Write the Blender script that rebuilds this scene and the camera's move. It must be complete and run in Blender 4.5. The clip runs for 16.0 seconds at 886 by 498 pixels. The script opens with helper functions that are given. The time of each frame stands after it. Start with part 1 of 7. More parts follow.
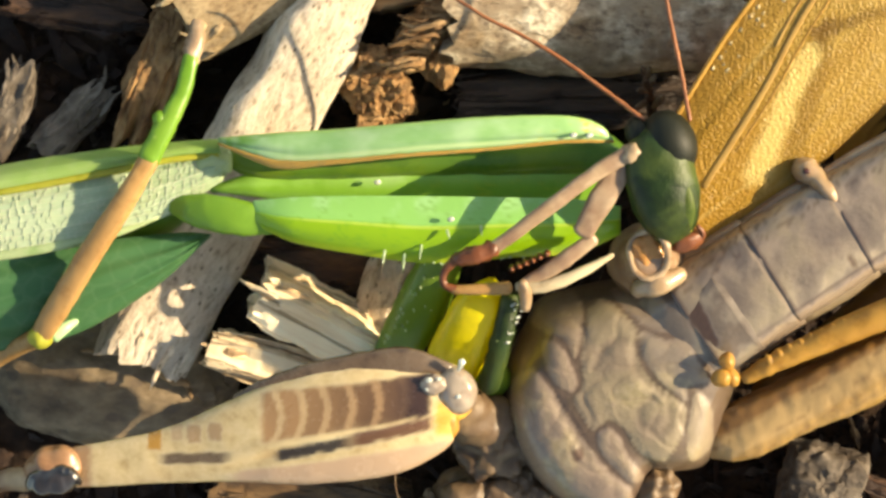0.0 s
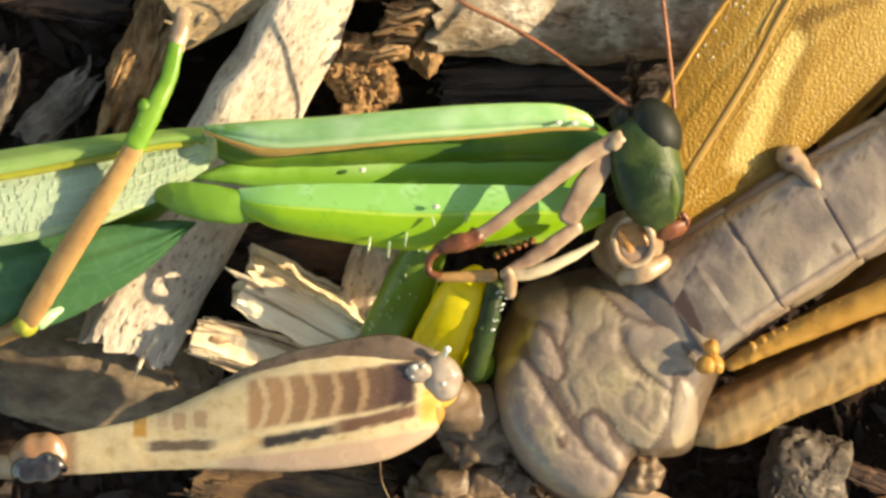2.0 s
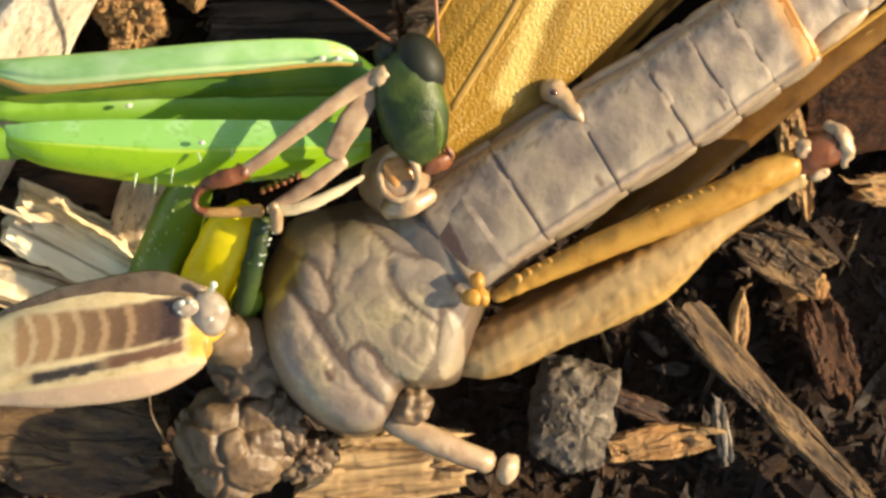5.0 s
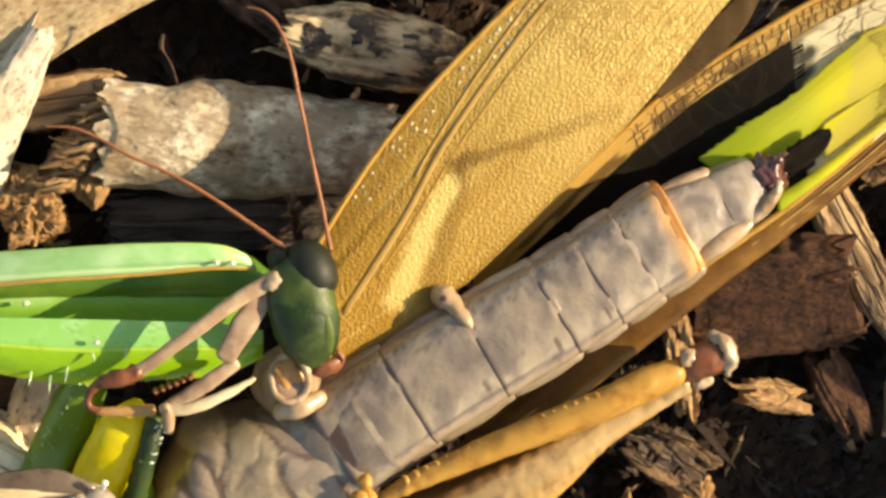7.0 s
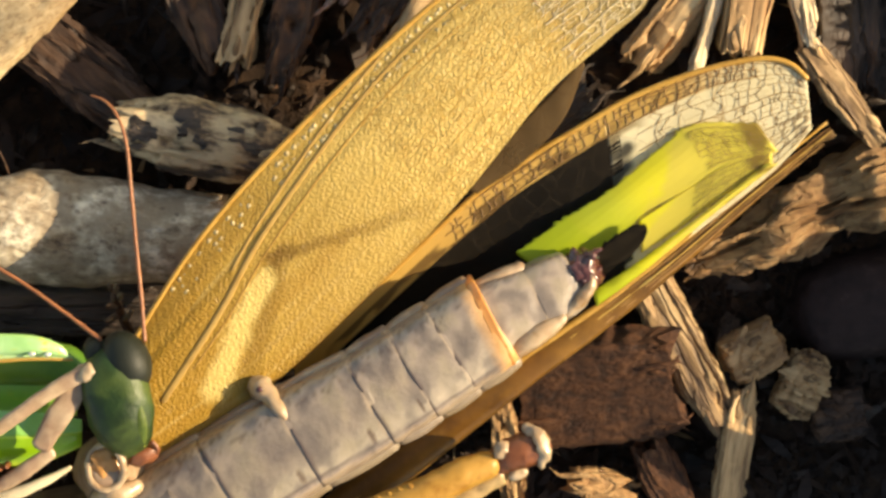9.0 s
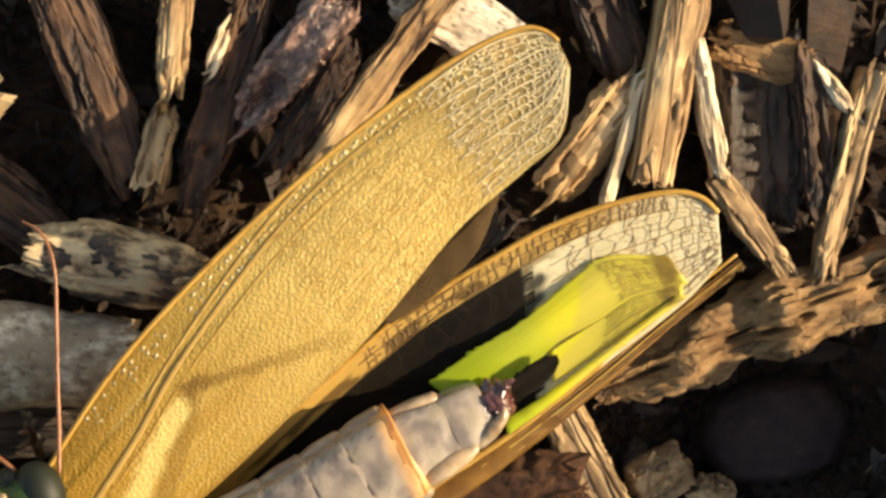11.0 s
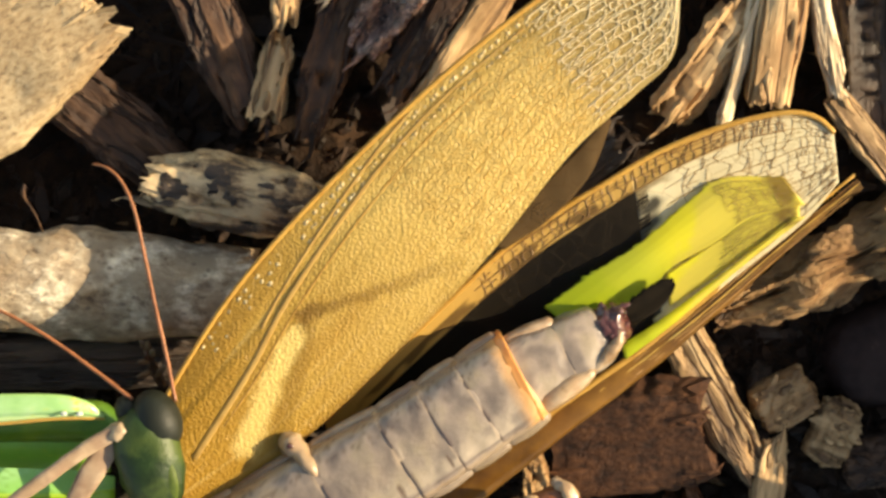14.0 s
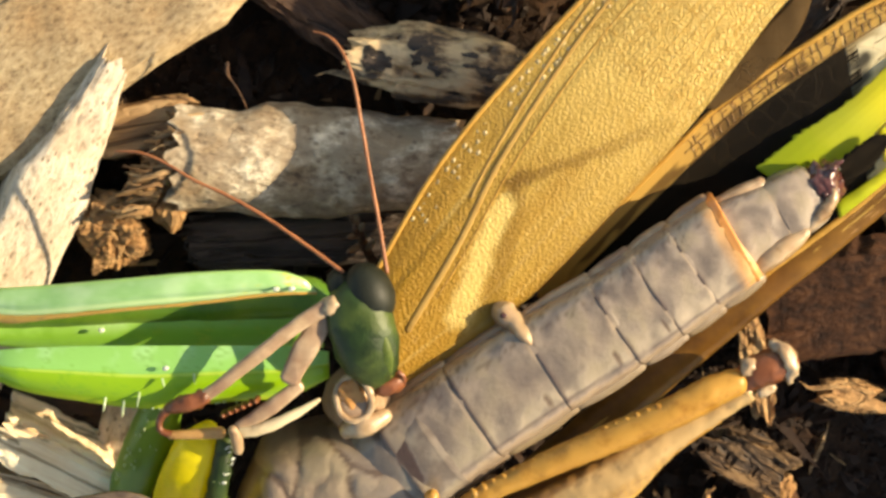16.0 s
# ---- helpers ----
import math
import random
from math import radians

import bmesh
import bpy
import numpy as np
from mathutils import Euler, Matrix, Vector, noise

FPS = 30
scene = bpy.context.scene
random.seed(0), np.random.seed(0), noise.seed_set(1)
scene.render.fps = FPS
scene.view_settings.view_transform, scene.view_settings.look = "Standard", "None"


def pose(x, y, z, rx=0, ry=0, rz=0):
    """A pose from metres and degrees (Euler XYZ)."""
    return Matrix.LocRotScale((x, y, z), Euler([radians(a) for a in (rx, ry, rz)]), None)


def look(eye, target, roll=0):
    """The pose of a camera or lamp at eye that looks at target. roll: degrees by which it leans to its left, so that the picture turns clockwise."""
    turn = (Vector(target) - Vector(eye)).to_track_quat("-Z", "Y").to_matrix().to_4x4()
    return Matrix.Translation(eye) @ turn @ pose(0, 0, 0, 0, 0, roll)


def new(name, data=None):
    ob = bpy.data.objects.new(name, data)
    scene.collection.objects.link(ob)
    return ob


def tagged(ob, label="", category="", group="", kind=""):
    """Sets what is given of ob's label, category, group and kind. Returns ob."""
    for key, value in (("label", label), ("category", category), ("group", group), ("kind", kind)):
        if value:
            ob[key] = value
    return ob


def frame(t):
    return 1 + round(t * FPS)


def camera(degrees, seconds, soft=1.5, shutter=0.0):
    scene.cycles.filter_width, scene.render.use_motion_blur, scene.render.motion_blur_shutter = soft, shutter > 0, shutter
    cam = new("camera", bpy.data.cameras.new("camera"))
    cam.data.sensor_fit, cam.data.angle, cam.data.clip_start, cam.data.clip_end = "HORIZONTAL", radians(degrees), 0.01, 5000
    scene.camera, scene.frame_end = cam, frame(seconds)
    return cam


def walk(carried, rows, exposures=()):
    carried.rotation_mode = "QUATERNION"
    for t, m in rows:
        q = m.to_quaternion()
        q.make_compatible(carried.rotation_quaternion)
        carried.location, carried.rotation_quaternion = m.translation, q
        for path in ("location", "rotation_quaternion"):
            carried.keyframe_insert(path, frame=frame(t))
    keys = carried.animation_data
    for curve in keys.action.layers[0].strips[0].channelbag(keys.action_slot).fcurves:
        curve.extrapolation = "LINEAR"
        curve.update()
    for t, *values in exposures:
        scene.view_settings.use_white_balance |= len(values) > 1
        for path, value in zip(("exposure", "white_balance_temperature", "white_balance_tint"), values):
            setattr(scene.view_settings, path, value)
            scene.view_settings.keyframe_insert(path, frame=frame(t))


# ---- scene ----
from mathutils.bvhtree import BVHTree

# Plan numbers are in millimetres; MM turns them into metres.
MM = 0.001
PATH = [
    (0, -4.86, -7.15, 170.42, -5.500, 2.673, -0.705),
    (0.5, -3.22, -6.78, 170.54, -5.669, 2.906, -0.696),
    (1, -4.14, -5.95, 170.60, -5.997, 2.565, -0.691),
    (1.5, -5.01, -6.83, 170.83, -5.801, 2.371, -0.896),
    (2, -5.69, -7.58, 170.83, -5.561, 2.109, -0.678),
    (2.5, -5.63, -7.86, 170.66, -5.433, 2.213, -0.569),
    (3, -5.16, -8.66, 171.17, -5.378, 1.813, -0.695),
    (3.2, -5.60, -9.57, 171.42, -5.762, 1.552, -1.035),
    (5.3, -2.09, -4.35, 171.51, -7.639, -1.411, -0.744),
    (5.5, -2.22, -3.77, 171.38, -7.775, -1.742, -0.704),
    (6, -4.95, -3.89, 171.98, -5.866, -2.901, 0.440),
    (6.5, -0.48, -1.02, 173.78, -5.656, -2.291, 0.629),
    (7, -0.00, 0.00, 173.94, -5.555, -2.076, 0.391),
    (7.5, 5.29, 2.24, 174.55, -5.788, -1.245, 0.443),
    (8, 12.30, 5.98, 174.97, -6.521, -0.045, 0.345),
    (8.5, 12.95, 6.51, 175.05, -6.282, 0.179, 0.611),
    (9, 15.45, 4.73, 176.38, -5.326, -0.187, 0.690),
    (9.5, 13.56, 5.90, 176.25, -5.549, -1.463, 0.654),
    (10, 13.98, 5.72, 177.01, -4.407, -1.902, 1.009),
    (10.2, 11.98, 8.20, 176.84, -4.884, -2.668, 1.318),
    (12.3, 16.67, 13.07, 176.95, -5.623, -1.348, 1.126),
    (12.5, 17.30, 13.33, 177.30, -5.960, -0.768, 0.996),
    (13, 15.81, 13.95, 176.74, -6.429, -0.853, 0.937),
    (13.5, 16.66, 12.09, 176.60, -6.199, 0.259, 0.548),
    (14, 18.68, 10.57, 176.71, -6.209, 1.356, 0.122),
    (14.5, 18.95, 9.15, 176.09, -6.373, 1.998, 0.025),
    (15, 19.29, 9.21, 175.60, -6.984, 3.021, -0.464),
    (15.5, 16.40, 9.82, 175.07, -7.567, 3.523, -1.128),
    (16, 16.95, 7.70, 175.54, -7.837, 4.375, -2.115),
]
cam = camera(16.0, 16.0, soft=3.0)
walk(cam, [(t, pose(x * MM, y * MM, z * MM, rx, ry, rz)) for t, x, y, z, rx, ry, rz in PATH],
     exposures=[(0, 0.85, 8400, 8), (16, 0.85, 8400, 8)])

# ---- light ----
SUN_AZ, SUN_EL = 7.0, 25.5        # degrees: compass angle from +x to the sun, and its height
to_sun = Vector((math.cos(radians(SUN_AZ)) * math.cos(radians(SUN_EL)),
                 math.sin(radians(SUN_AZ)) * math.cos(radians(SUN_EL)), math.sin(radians(SUN_EL))))
world = bpy.data.worlds.new("sky")
scene.world = world
world.use_nodes = True
wn = world.node_tree.nodes
sky = wn.new("ShaderNodeTexSky")
sky.sky_type, sky.sun_disc = "NISHITA", False
sky.sun_elevation, sky.sun_rotation = radians(SUN_EL), radians(90 - SUN_AZ)
wn["Background"].inputs["Strength"].default_value = 0.15
world.node_tree.links.new(sky.outputs[0], wn["Background"].inputs[0])
sun = new("sun", bpy.data.lights.new("sun", "SUN"))
sun.data.energy, sun.data.angle, sun.data.color = 5.2, radians(0.53), (1.0, 0.9, 0.74)
sun.matrix_world = look(to_sun, (0, 0, 0))


# ---- materials ----
def shader(name):
    m = bpy.data.materials.new(name)
    m.use_nodes = True
    return m, m.node_tree.nodes, m.node_tree.links, m.node_tree.nodes["Principled BSDF"]


def ramp(nodes, stops):
    r = nodes.new("ShaderNodeValToRGB")
    while len(r.color_ramp.elements) < len(stops):
        r.color_ramp.elements.new(0.5)
    for e, (p, c) in zip(r.color_ramp.elements, stops):
        e.position, e.color = p, (*c, 1)
    return r


def mixed(nodes, links, kind, fac, a, b):
    x = nodes.new("ShaderNodeMix")
    x.data_type, x.blend_type = "RGBA", kind
    for socket, value in ((x.inputs[0], fac), (x.inputs[6], a), (x.inputs[7], b)):
        if isinstance(value, (float, int)):
            socket.default_value = value
        elif isinstance(value, tuple):
            socket.default_value = (*value, 1)
        else:
            links.new(value, socket)
    return x.outputs[2]


def surface(name, stops, scale=900.0, stretch=(1, 1, 1), stain=(0.5, 0.4, 0.3), stain_scale=160.0, stain_amount=0.5,
            pores=None, pore_scale=1500.0, pore_size=0.12, rough=0.7, bump=0.4, depth=0.0003, glow=0.0, gloss=0.5, vary=0.25, detail=7.0, coat=0.0, blotch=None, blotch_scale=220.0, blotch_amount=0.7, all_pores=0.0, pigment=False, fissure=0.0, coat_rough=0.12):
    """Grain by a stretched noise, stains by a wide one, pores by a cell pattern and fine cracks along the grain; glow is light let through."""
    m, nodes, links, bsdf = shader(name)
    co = nodes.new("ShaderNodeTexCoord")
    info = nodes.new("ShaderNodeObjectInfo")
    shift = nodes.new("ShaderNodeVectorMath")
    shift.operation = "MULTIPLY_ADD"
    shift.inputs[1].default_value = (1, 1, 1)
    links.new(co.outputs["Object"], shift.inputs[0])
    links.new(info.outputs["Random"], shift.inputs[2])
    mp = nodes.new("ShaderNodeMapping")
    mp.inputs["Scale"].default_value = stretch
    links.new(shift.outputs[0], mp.inputs[0])
    grain = nodes.new("ShaderNodeTexNoise")
    grain.inputs["Scale"].default_value, grain.inputs["Detail"].default_value, grain.inputs["Roughness"].default_value = scale, detail, 0.65
    links.new(mp.outputs[0], grain.inputs["Vector"])
    col = ramp(nodes, stops)
    links.new(grain.outputs[0], col.inputs[0])
    wide = nodes.new("ShaderNodeTexNoise")
    wide.inputs["Scale"].default_value, wide.inputs["Detail"].default_value = stain_scale, 4.0
    links.new(shift.outputs[0], wide.inputs["Vector"])
    wr = ramp(nodes, [(0.42, (0, 0, 0)), (0.66, (1, 1, 1))])
    links.new(wide.outputs[0], wr.inputs[0])
    fac = nodes.new("ShaderNodeMath")
    fac.operation = "MULTIPLY"
    fac.inputs[1].default_value = stain_amount
    links.new(wr.outputs[0], fac.inputs[0])
    out = mixed(nodes, links, "MULTIPLY", fac.outputs[0], col.outputs[0], stain)
    if blotch:
        patch = nodes.new("ShaderNodeTexNoise")
        patch.inputs["Scale"].default_value, patch.inputs["Detail"].default_value, patch.inputs["Distortion"].default_value = blotch_scale, 5.0, 0.6
        links.new(shift.outputs[0], patch.inputs["Vector"])
        pm = ramp(nodes, [(0.44, (0, 0, 0)), (0.6, (blotch_amount,) * 3)])
        links.new(patch.outputs[1], pm.inputs[0])
        out = mixed(nodes, links, "MIX", pm.outputs[0], out, blotch)
    if pores:
        cells = nodes.new("ShaderNodeTexVoronoi")
        cells.inputs["Scale"].default_value = pore_scale
        links.new(mp.outputs[0], cells.inputs["Vector"])
        pr = ramp(nodes, [(pore_size, (1, 1, 1)), (pore_size + 0.12, (0, 0, 0))])
        links.new(cells.outputs["Distance"], pr.inputs[0])
        gate = nodes.new("ShaderNodeMath")
        gate.operation = "MULTIPLY"
        links.new(pr.outputs[0], gate.inputs[0])
        if all_pores:
            gate.inputs[1].default_value = all_pores
        else:
            links.new(wr.outputs[0], gate.inputs[1])
        out = mixed(nodes, links, "MIX", gate.outputs[0], out, pores)
    height = grain.outputs[0]
    if fissure:
        split = nodes.new("ShaderNodeTexNoise")
        split.inputs["Scale"].default_value, split.inputs["Detail"].default_value, split.inputs["Distortion"].default_value = scale * 0.42, 5.0, 0.4
        links.new(mp.outputs[0], split.inputs["Vector"])
        crease = nodes.new("ShaderNodeMath")
        crease.operation = "SUBTRACT"
        crease.inputs[1].default_value = 0.5
        links.new(split.outputs[0], crease.inputs[0])
        near = nodes.new("ShaderNodeMath")
        near.operation = "ABSOLUTE"
        links.new(crease.outputs[0], near.inputs[0])
        fr = ramp(nodes, [(0.0, (fissure,) * 3), (0.012, (fissure * 0.7,) * 3), (0.035, (0, 0, 0))])
        links.new(near.outputs[0], fr.inputs[0])
        out = mixed(nodes, links, "MULTIPLY", fr.outputs[0], out, (0.22, 0.15, 0.1))
        deep = nodes.new("ShaderNodeMath")
        deep.operation = "MULTIPLY_ADD"
        deep.inputs[1].default_value = -0.8
        links.new(fr.outputs[0], deep.inputs[0])
        links.new(grain.outputs[0], deep.inputs[2])
        height = deep.outputs[0]
    if pigment:
        paint = nodes.new("ShaderNodeAttribute")
        paint.attribute_name = "pigment"
        out = mixed(nodes, links, "MIX", paint.outputs["Alpha"], out, paint.outputs["Color"])
    hsv = nodes.new("ShaderNodeHueSaturation")
    band = nodes.new("ShaderNodeMapRange")
    band.inputs["To Min"].default_value, band.inputs["To Max"].default_value = 1 - vary, 1 + vary
    links.new(info.outputs["Random"], band.inputs["Value"])
    links.new(band.outputs[0], hsv.inputs["Value"])
    links.new(out, hsv.inputs["Color"])
    links.new(hsv.outputs[0], bsdf.inputs["Base Color"])
    rr = nodes.new("ShaderNodeMapRange")
    rr.inputs["To Min"].default_value, rr.inputs["To Max"].default_value = max(0.03, rough - 0.15), min(1.0, rough + 0.15)
    links.new(grain.outputs[0], rr.inputs["Value"])
    links.new(rr.outputs[0], bsdf.inputs["Roughness"])
    bsdf.inputs["Specular IOR Level"].default_value = gloss
    bsdf.inputs["Coat Weight"].default_value = coat
    bsdf.inputs["Coat Roughness"].default_value = coat_rough
    if bump:
        b = nodes.new("ShaderNodeBump")
        b.inputs["Strength"].default_value, b.inputs["Distance"].default_value = bump, depth
        links.new(height, b.inputs["Height"])
        links.new(b.outputs[0], bsdf.inputs["Normal"])
    if glow:
        tr = nodes.new("ShaderNodeBsdfTranslucent")
        links.new(hsv.outputs[0], tr.inputs["Color"])
        mx = nodes.new("ShaderNodeMixShader")
        mx.inputs[0].default_value = glow
        links.new(bsdf.outputs[0], mx.inputs[1])
        links.new(tr.outputs[0], mx.inputs[2])
        links.new(mx.outputs[0], nodes["Material Output"].inputs[0])
    return m


FIBRE = (0.09, 1, 1)
wood_tan = surface("wood_tan", [(0.32, (0.108, 0.054, 0.022)), (0.47, (0.396, 0.240, 0.108)), (0.68, (0.660, 0.456, 0.240))], 1100, FIBRE, (0.45, 0.33, 0.22), 140, 0.7, bump=0.6, depth=0.0004, fissure=0.8)
# Darker copy of wood_tan, with the shade on low pieces put into it.
wood_tan_shade = surface("wood_tan_shade", [(0.34, (0.025, 0.012, 0.005)), (0.5, (0.12, 0.066, 0.026)), (0.72, (0.28, 0.165, 0.068))], 1100, (0.3, 1, 1), (0.45, 0.33, 0.22), 140, 0.8, bump=0.8, depth=0.0005, fissure=0.8)
wood_cream = surface("wood_cream", [(0.3, (0.456, 0.300, 0.144)), (0.48, (0.792, 0.624, 0.408)), (0.7, (0.900, 0.816, 0.600))], 900, FIBRE, (0.6, 0.42, 0.25), 120, 0.5, bump=0.6, depth=0.0004, fissure=0.75)
wood_pale = surface("wood_pale", [(0.3, (0.256, 0.192, 0.128)), (0.46, (0.589, 0.486, 0.371)), (0.68, (0.768, 0.666, 0.525))], 2400, (0.5, 1, 1), (0.7, 0.56, 0.4), 200, 0.6, pores=(0.13, 0.09, 0.055), pore_scale=2200, pore_size=0.09, all_pores=0.85, bump=0.7, depth=0.0003)
wood_slab = surface("wood_slab", [(0.3, (0.1634, 0.0972, 0.0464)), (0.44, (0.3681, 0.2606, 0.1385)), (0.64, (0.5117, 0.3887, 0.2253))], 3200, (0.6, 1, 1), (0.62, 0.46, 0.3), 160, 0.6, pores=(0.1, 0.06, 0.035), pore_scale=2400, pore_size=0.05, all_pores=0.5, bump=0.6, depth=0.0002, vary=0.06)
wood_brown = surface("wood_brown", [(0.32, (0.016, 0.006, 0.003)), (0.5, (0.064, 0.027, 0.011)), (0.72, (0.147, 0.069, 0.028))], 1000, (0.25, 1, 1), (0.45, 0.36, 0.3), 130, 0.7, bump=0.8, depth=0.0005, fissure=0.8)
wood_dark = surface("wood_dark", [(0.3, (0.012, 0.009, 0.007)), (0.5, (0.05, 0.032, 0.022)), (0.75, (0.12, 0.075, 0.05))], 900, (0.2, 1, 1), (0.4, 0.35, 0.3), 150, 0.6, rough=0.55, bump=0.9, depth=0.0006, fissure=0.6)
wood_orange = surface("wood_orange", [(0.3, (0.2, 0.09, 0.03)), (0.5, (0.42, 0.23, 0.09)), (0.72, (0.56, 0.36, 0.17))], 1400, (0.5, 1, 1), (0.5, 0.36, 0.22), 200, 0.6, bump=1.0, depth=0.0006, fissure=0.35)
log_bark = surface("log_bark", [(0.34, (0.2, 0.135, 0.08)), (0.46, (0.5, 0.4, 0.28)), (0.62, (0.84, 0.74, 0.56))], 1500, (0.7, 1, 1), (0.42, 0.31, 0.2), 330, 0.9, pores=(0.1, 0.065, 0.045), pore_scale=1500, pore_size=0.1, all_pores=0.55, bump=1.0, depth=0.0004, blotch=(0.3, 0.22, 0.14), blotch_scale=800, blotch_amount=0.9, vary=0.05)
bark_mottled = surface("bark_mottled", [(0.42, (0.06, 0.037, 0.022)), (0.47, (0.24, 0.155, 0.08)), (0.54, (0.54, 0.39, 0.22))], 520, (0.5, 1, 1), (0.3, 0.22, 0.15), 130, 0.6, bump=1.0, depth=0.0005, fissure=0.2)
soil = surface("soil", [(0.3, (0.0162, 0.0090, 0.0054)), (0.5, (0.0360, 0.0189, 0.0099)), (0.72, (0.0756, 0.0396, 0.0198))], 900, (1, 1, 1), (0.4, 0.35, 0.3), 90, 0.6, rough=0.85, gloss=0.25, bump=1.0, depth=0.0008, vary=0.1)
crumb_mix = surface("crumb_mix", [(0.35, (0.0137, 0.0075, 0.0044)), (0.55, (0.0250, 0.0125, 0.0069)), (0.76, (0.0688, 0.0325, 0.0150))], 500, (1, 1, 1), (0.5, 0.4, 0.3), 70, 0.8, rough=0.75, gloss=0.3, bump=0.8, depth=0.0005, vary=0.1)
bark_mix = surface("bark_mix", [(0.35, (0.014, 0.007, 0.004)), (0.53, (0.028, 0.0135, 0.0075)), (0.74, (0.08, 0.04, 0.019))], 450, (0.4, 1, 1), (0.4, 0.33, 0.28), 60, 0.8, rough=0.65, gloss=0.3, bump=0.8, depth=0.0005, vary=0.1)
wood_knot = surface("wood_knot", [(0.3, (0.1, 0.07, 0.04)), (0.5, (0.2, 0.15, 0.09)), (0.72, (0.32, 0.25, 0.16))], 900, (0.6, 1, 1), (0.5, 0.4, 0.3), 160, 0.7, pores=(0.08, 0.055, 0.035), pore_scale=900, pore_size=0.18, bump=0.7, depth=0.0003)
bark_glint = surface("bark_glint", [(0.35, (0.055, 0.026, 0.022)), (0.52, (0.220, 0.110, 0.077)), (0.7, (0.660, 0.374, 0.264))], 1500, (0.5, 1, 1), (0.5, 0.4, 0.35), 200, 0.5, rough=0.22, gloss=1.0, bump=1.0, depth=0.0008, coat=0.6)
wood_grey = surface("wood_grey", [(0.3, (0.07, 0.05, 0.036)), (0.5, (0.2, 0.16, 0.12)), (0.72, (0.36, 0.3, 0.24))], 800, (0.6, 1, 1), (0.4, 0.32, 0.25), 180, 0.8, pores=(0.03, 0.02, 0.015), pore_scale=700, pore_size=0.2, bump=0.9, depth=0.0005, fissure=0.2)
stone_dark = surface("stone_dark", [(0.3, (0.0308, 0.0198, 0.0176)), (0.6, (0.0528, 0.0330, 0.0286)), (0.78, (0.1100, 0.0704, 0.0572))], 700, (1, 1, 1), (0.5, 0.4, 0.4), 120, 0.4, rough=0.8, gloss=0.12, bump=0.6, depth=0.0003)
wood_red = surface("wood_red", [(0.3, (0.0154, 0.0056, 0.0028)), (0.5, (0.0840, 0.0329, 0.0140)), (0.74, (0.1680, 0.0700, 0.0280))], 1700, (0.7, 1, 1), (0.5, 0.4, 0.3), 180, 0.6, rough=0.75, gloss=0.3, bump=0.9, depth=0.0004)


# ---- mesh helpers ----
BASE = {}


def thing(name, at, label, category, group=""):
    ob = new(name)
    ob.location = Vector(at) * MM
    ob.empty_display_size = 0.002
    BASE[ob.name] = Vector(at)
    return tagged(ob, label, category, group)


def part(name, bm, material, parent, label="", origin=None):
    """Links a bmesh, in plan millimetres, as one mesh object under a thing or a part."""
    base = BASE[parent.name]
    pivot = base if origin is None else Vector(origin)
    for v in bm.verts:
        v.co = (v.co - pivot) * MM
    bmesh.ops.recalc_face_normals(bm, faces=bm.faces)
    me = bpy.data.meshes.new(name)
    bm.to_mesh(me)
    bm.free()
    for p in me.polygons:
        p.use_smooth = True
    me.materials.append(material)
    ob = new(name, me)
    ob.parent = parent
    ob.location = (pivot - base) * MM
    BASE[ob.name] = base
    return tagged(ob, label)


def pigmented(ob, tint, origin):
    """Colour markings of a skin, in places with light or shade painted in: tint(plan point) gives red, green, blue and
    how far it covers.
    """
    layer = ob.data.color_attributes.new("pigment", "FLOAT_COLOR", "POINT")
    for v, c in zip(ob.data.vertices, layer.data):
        c.color = tint(v.co / MM + origin)
    return ob


def soft(x, a, b):
    """0 below a, 1 above b, smooth between."""
    t = max(0.0, min(1.0, (x - a) / (b - a)))
    return t * t * (3 - 2 * t)


def layered(coats, base):
    """Lays colours (r, g, b, cover) over one another."""
    r, g, b, k = base
    for cr, cg, cb, c in coats:
        r, g, b = r + (cr - r) * c, g + (cg - g) * c, b + (cb - b) * c
        k = k + (1 - k) * c
    return (r, g, b, k)


def spline(points, n):
    """Points along a smooth curve through the given ones, evenly in their numbering."""
    pts = [Vector(p) for p in points]
    pts = [pts[0] * 2 - pts[1]] + pts + [pts[-1] * 2 - pts[-2]]
    out, spans = [], len(pts) - 3
    for i in range(n):
        u = i / (n - 1) * spans
        k = min(int(u), spans - 1)
        t = u - k
        a, b, c, d = pts[k:k + 4]
        out.append(0.5 * ((2 * b) + (c - a) * t + (2 * a - 5 * b + 4 * c - d) * t * t + (3 * b - a - 3 * c + d) * t ** 3))
    return out


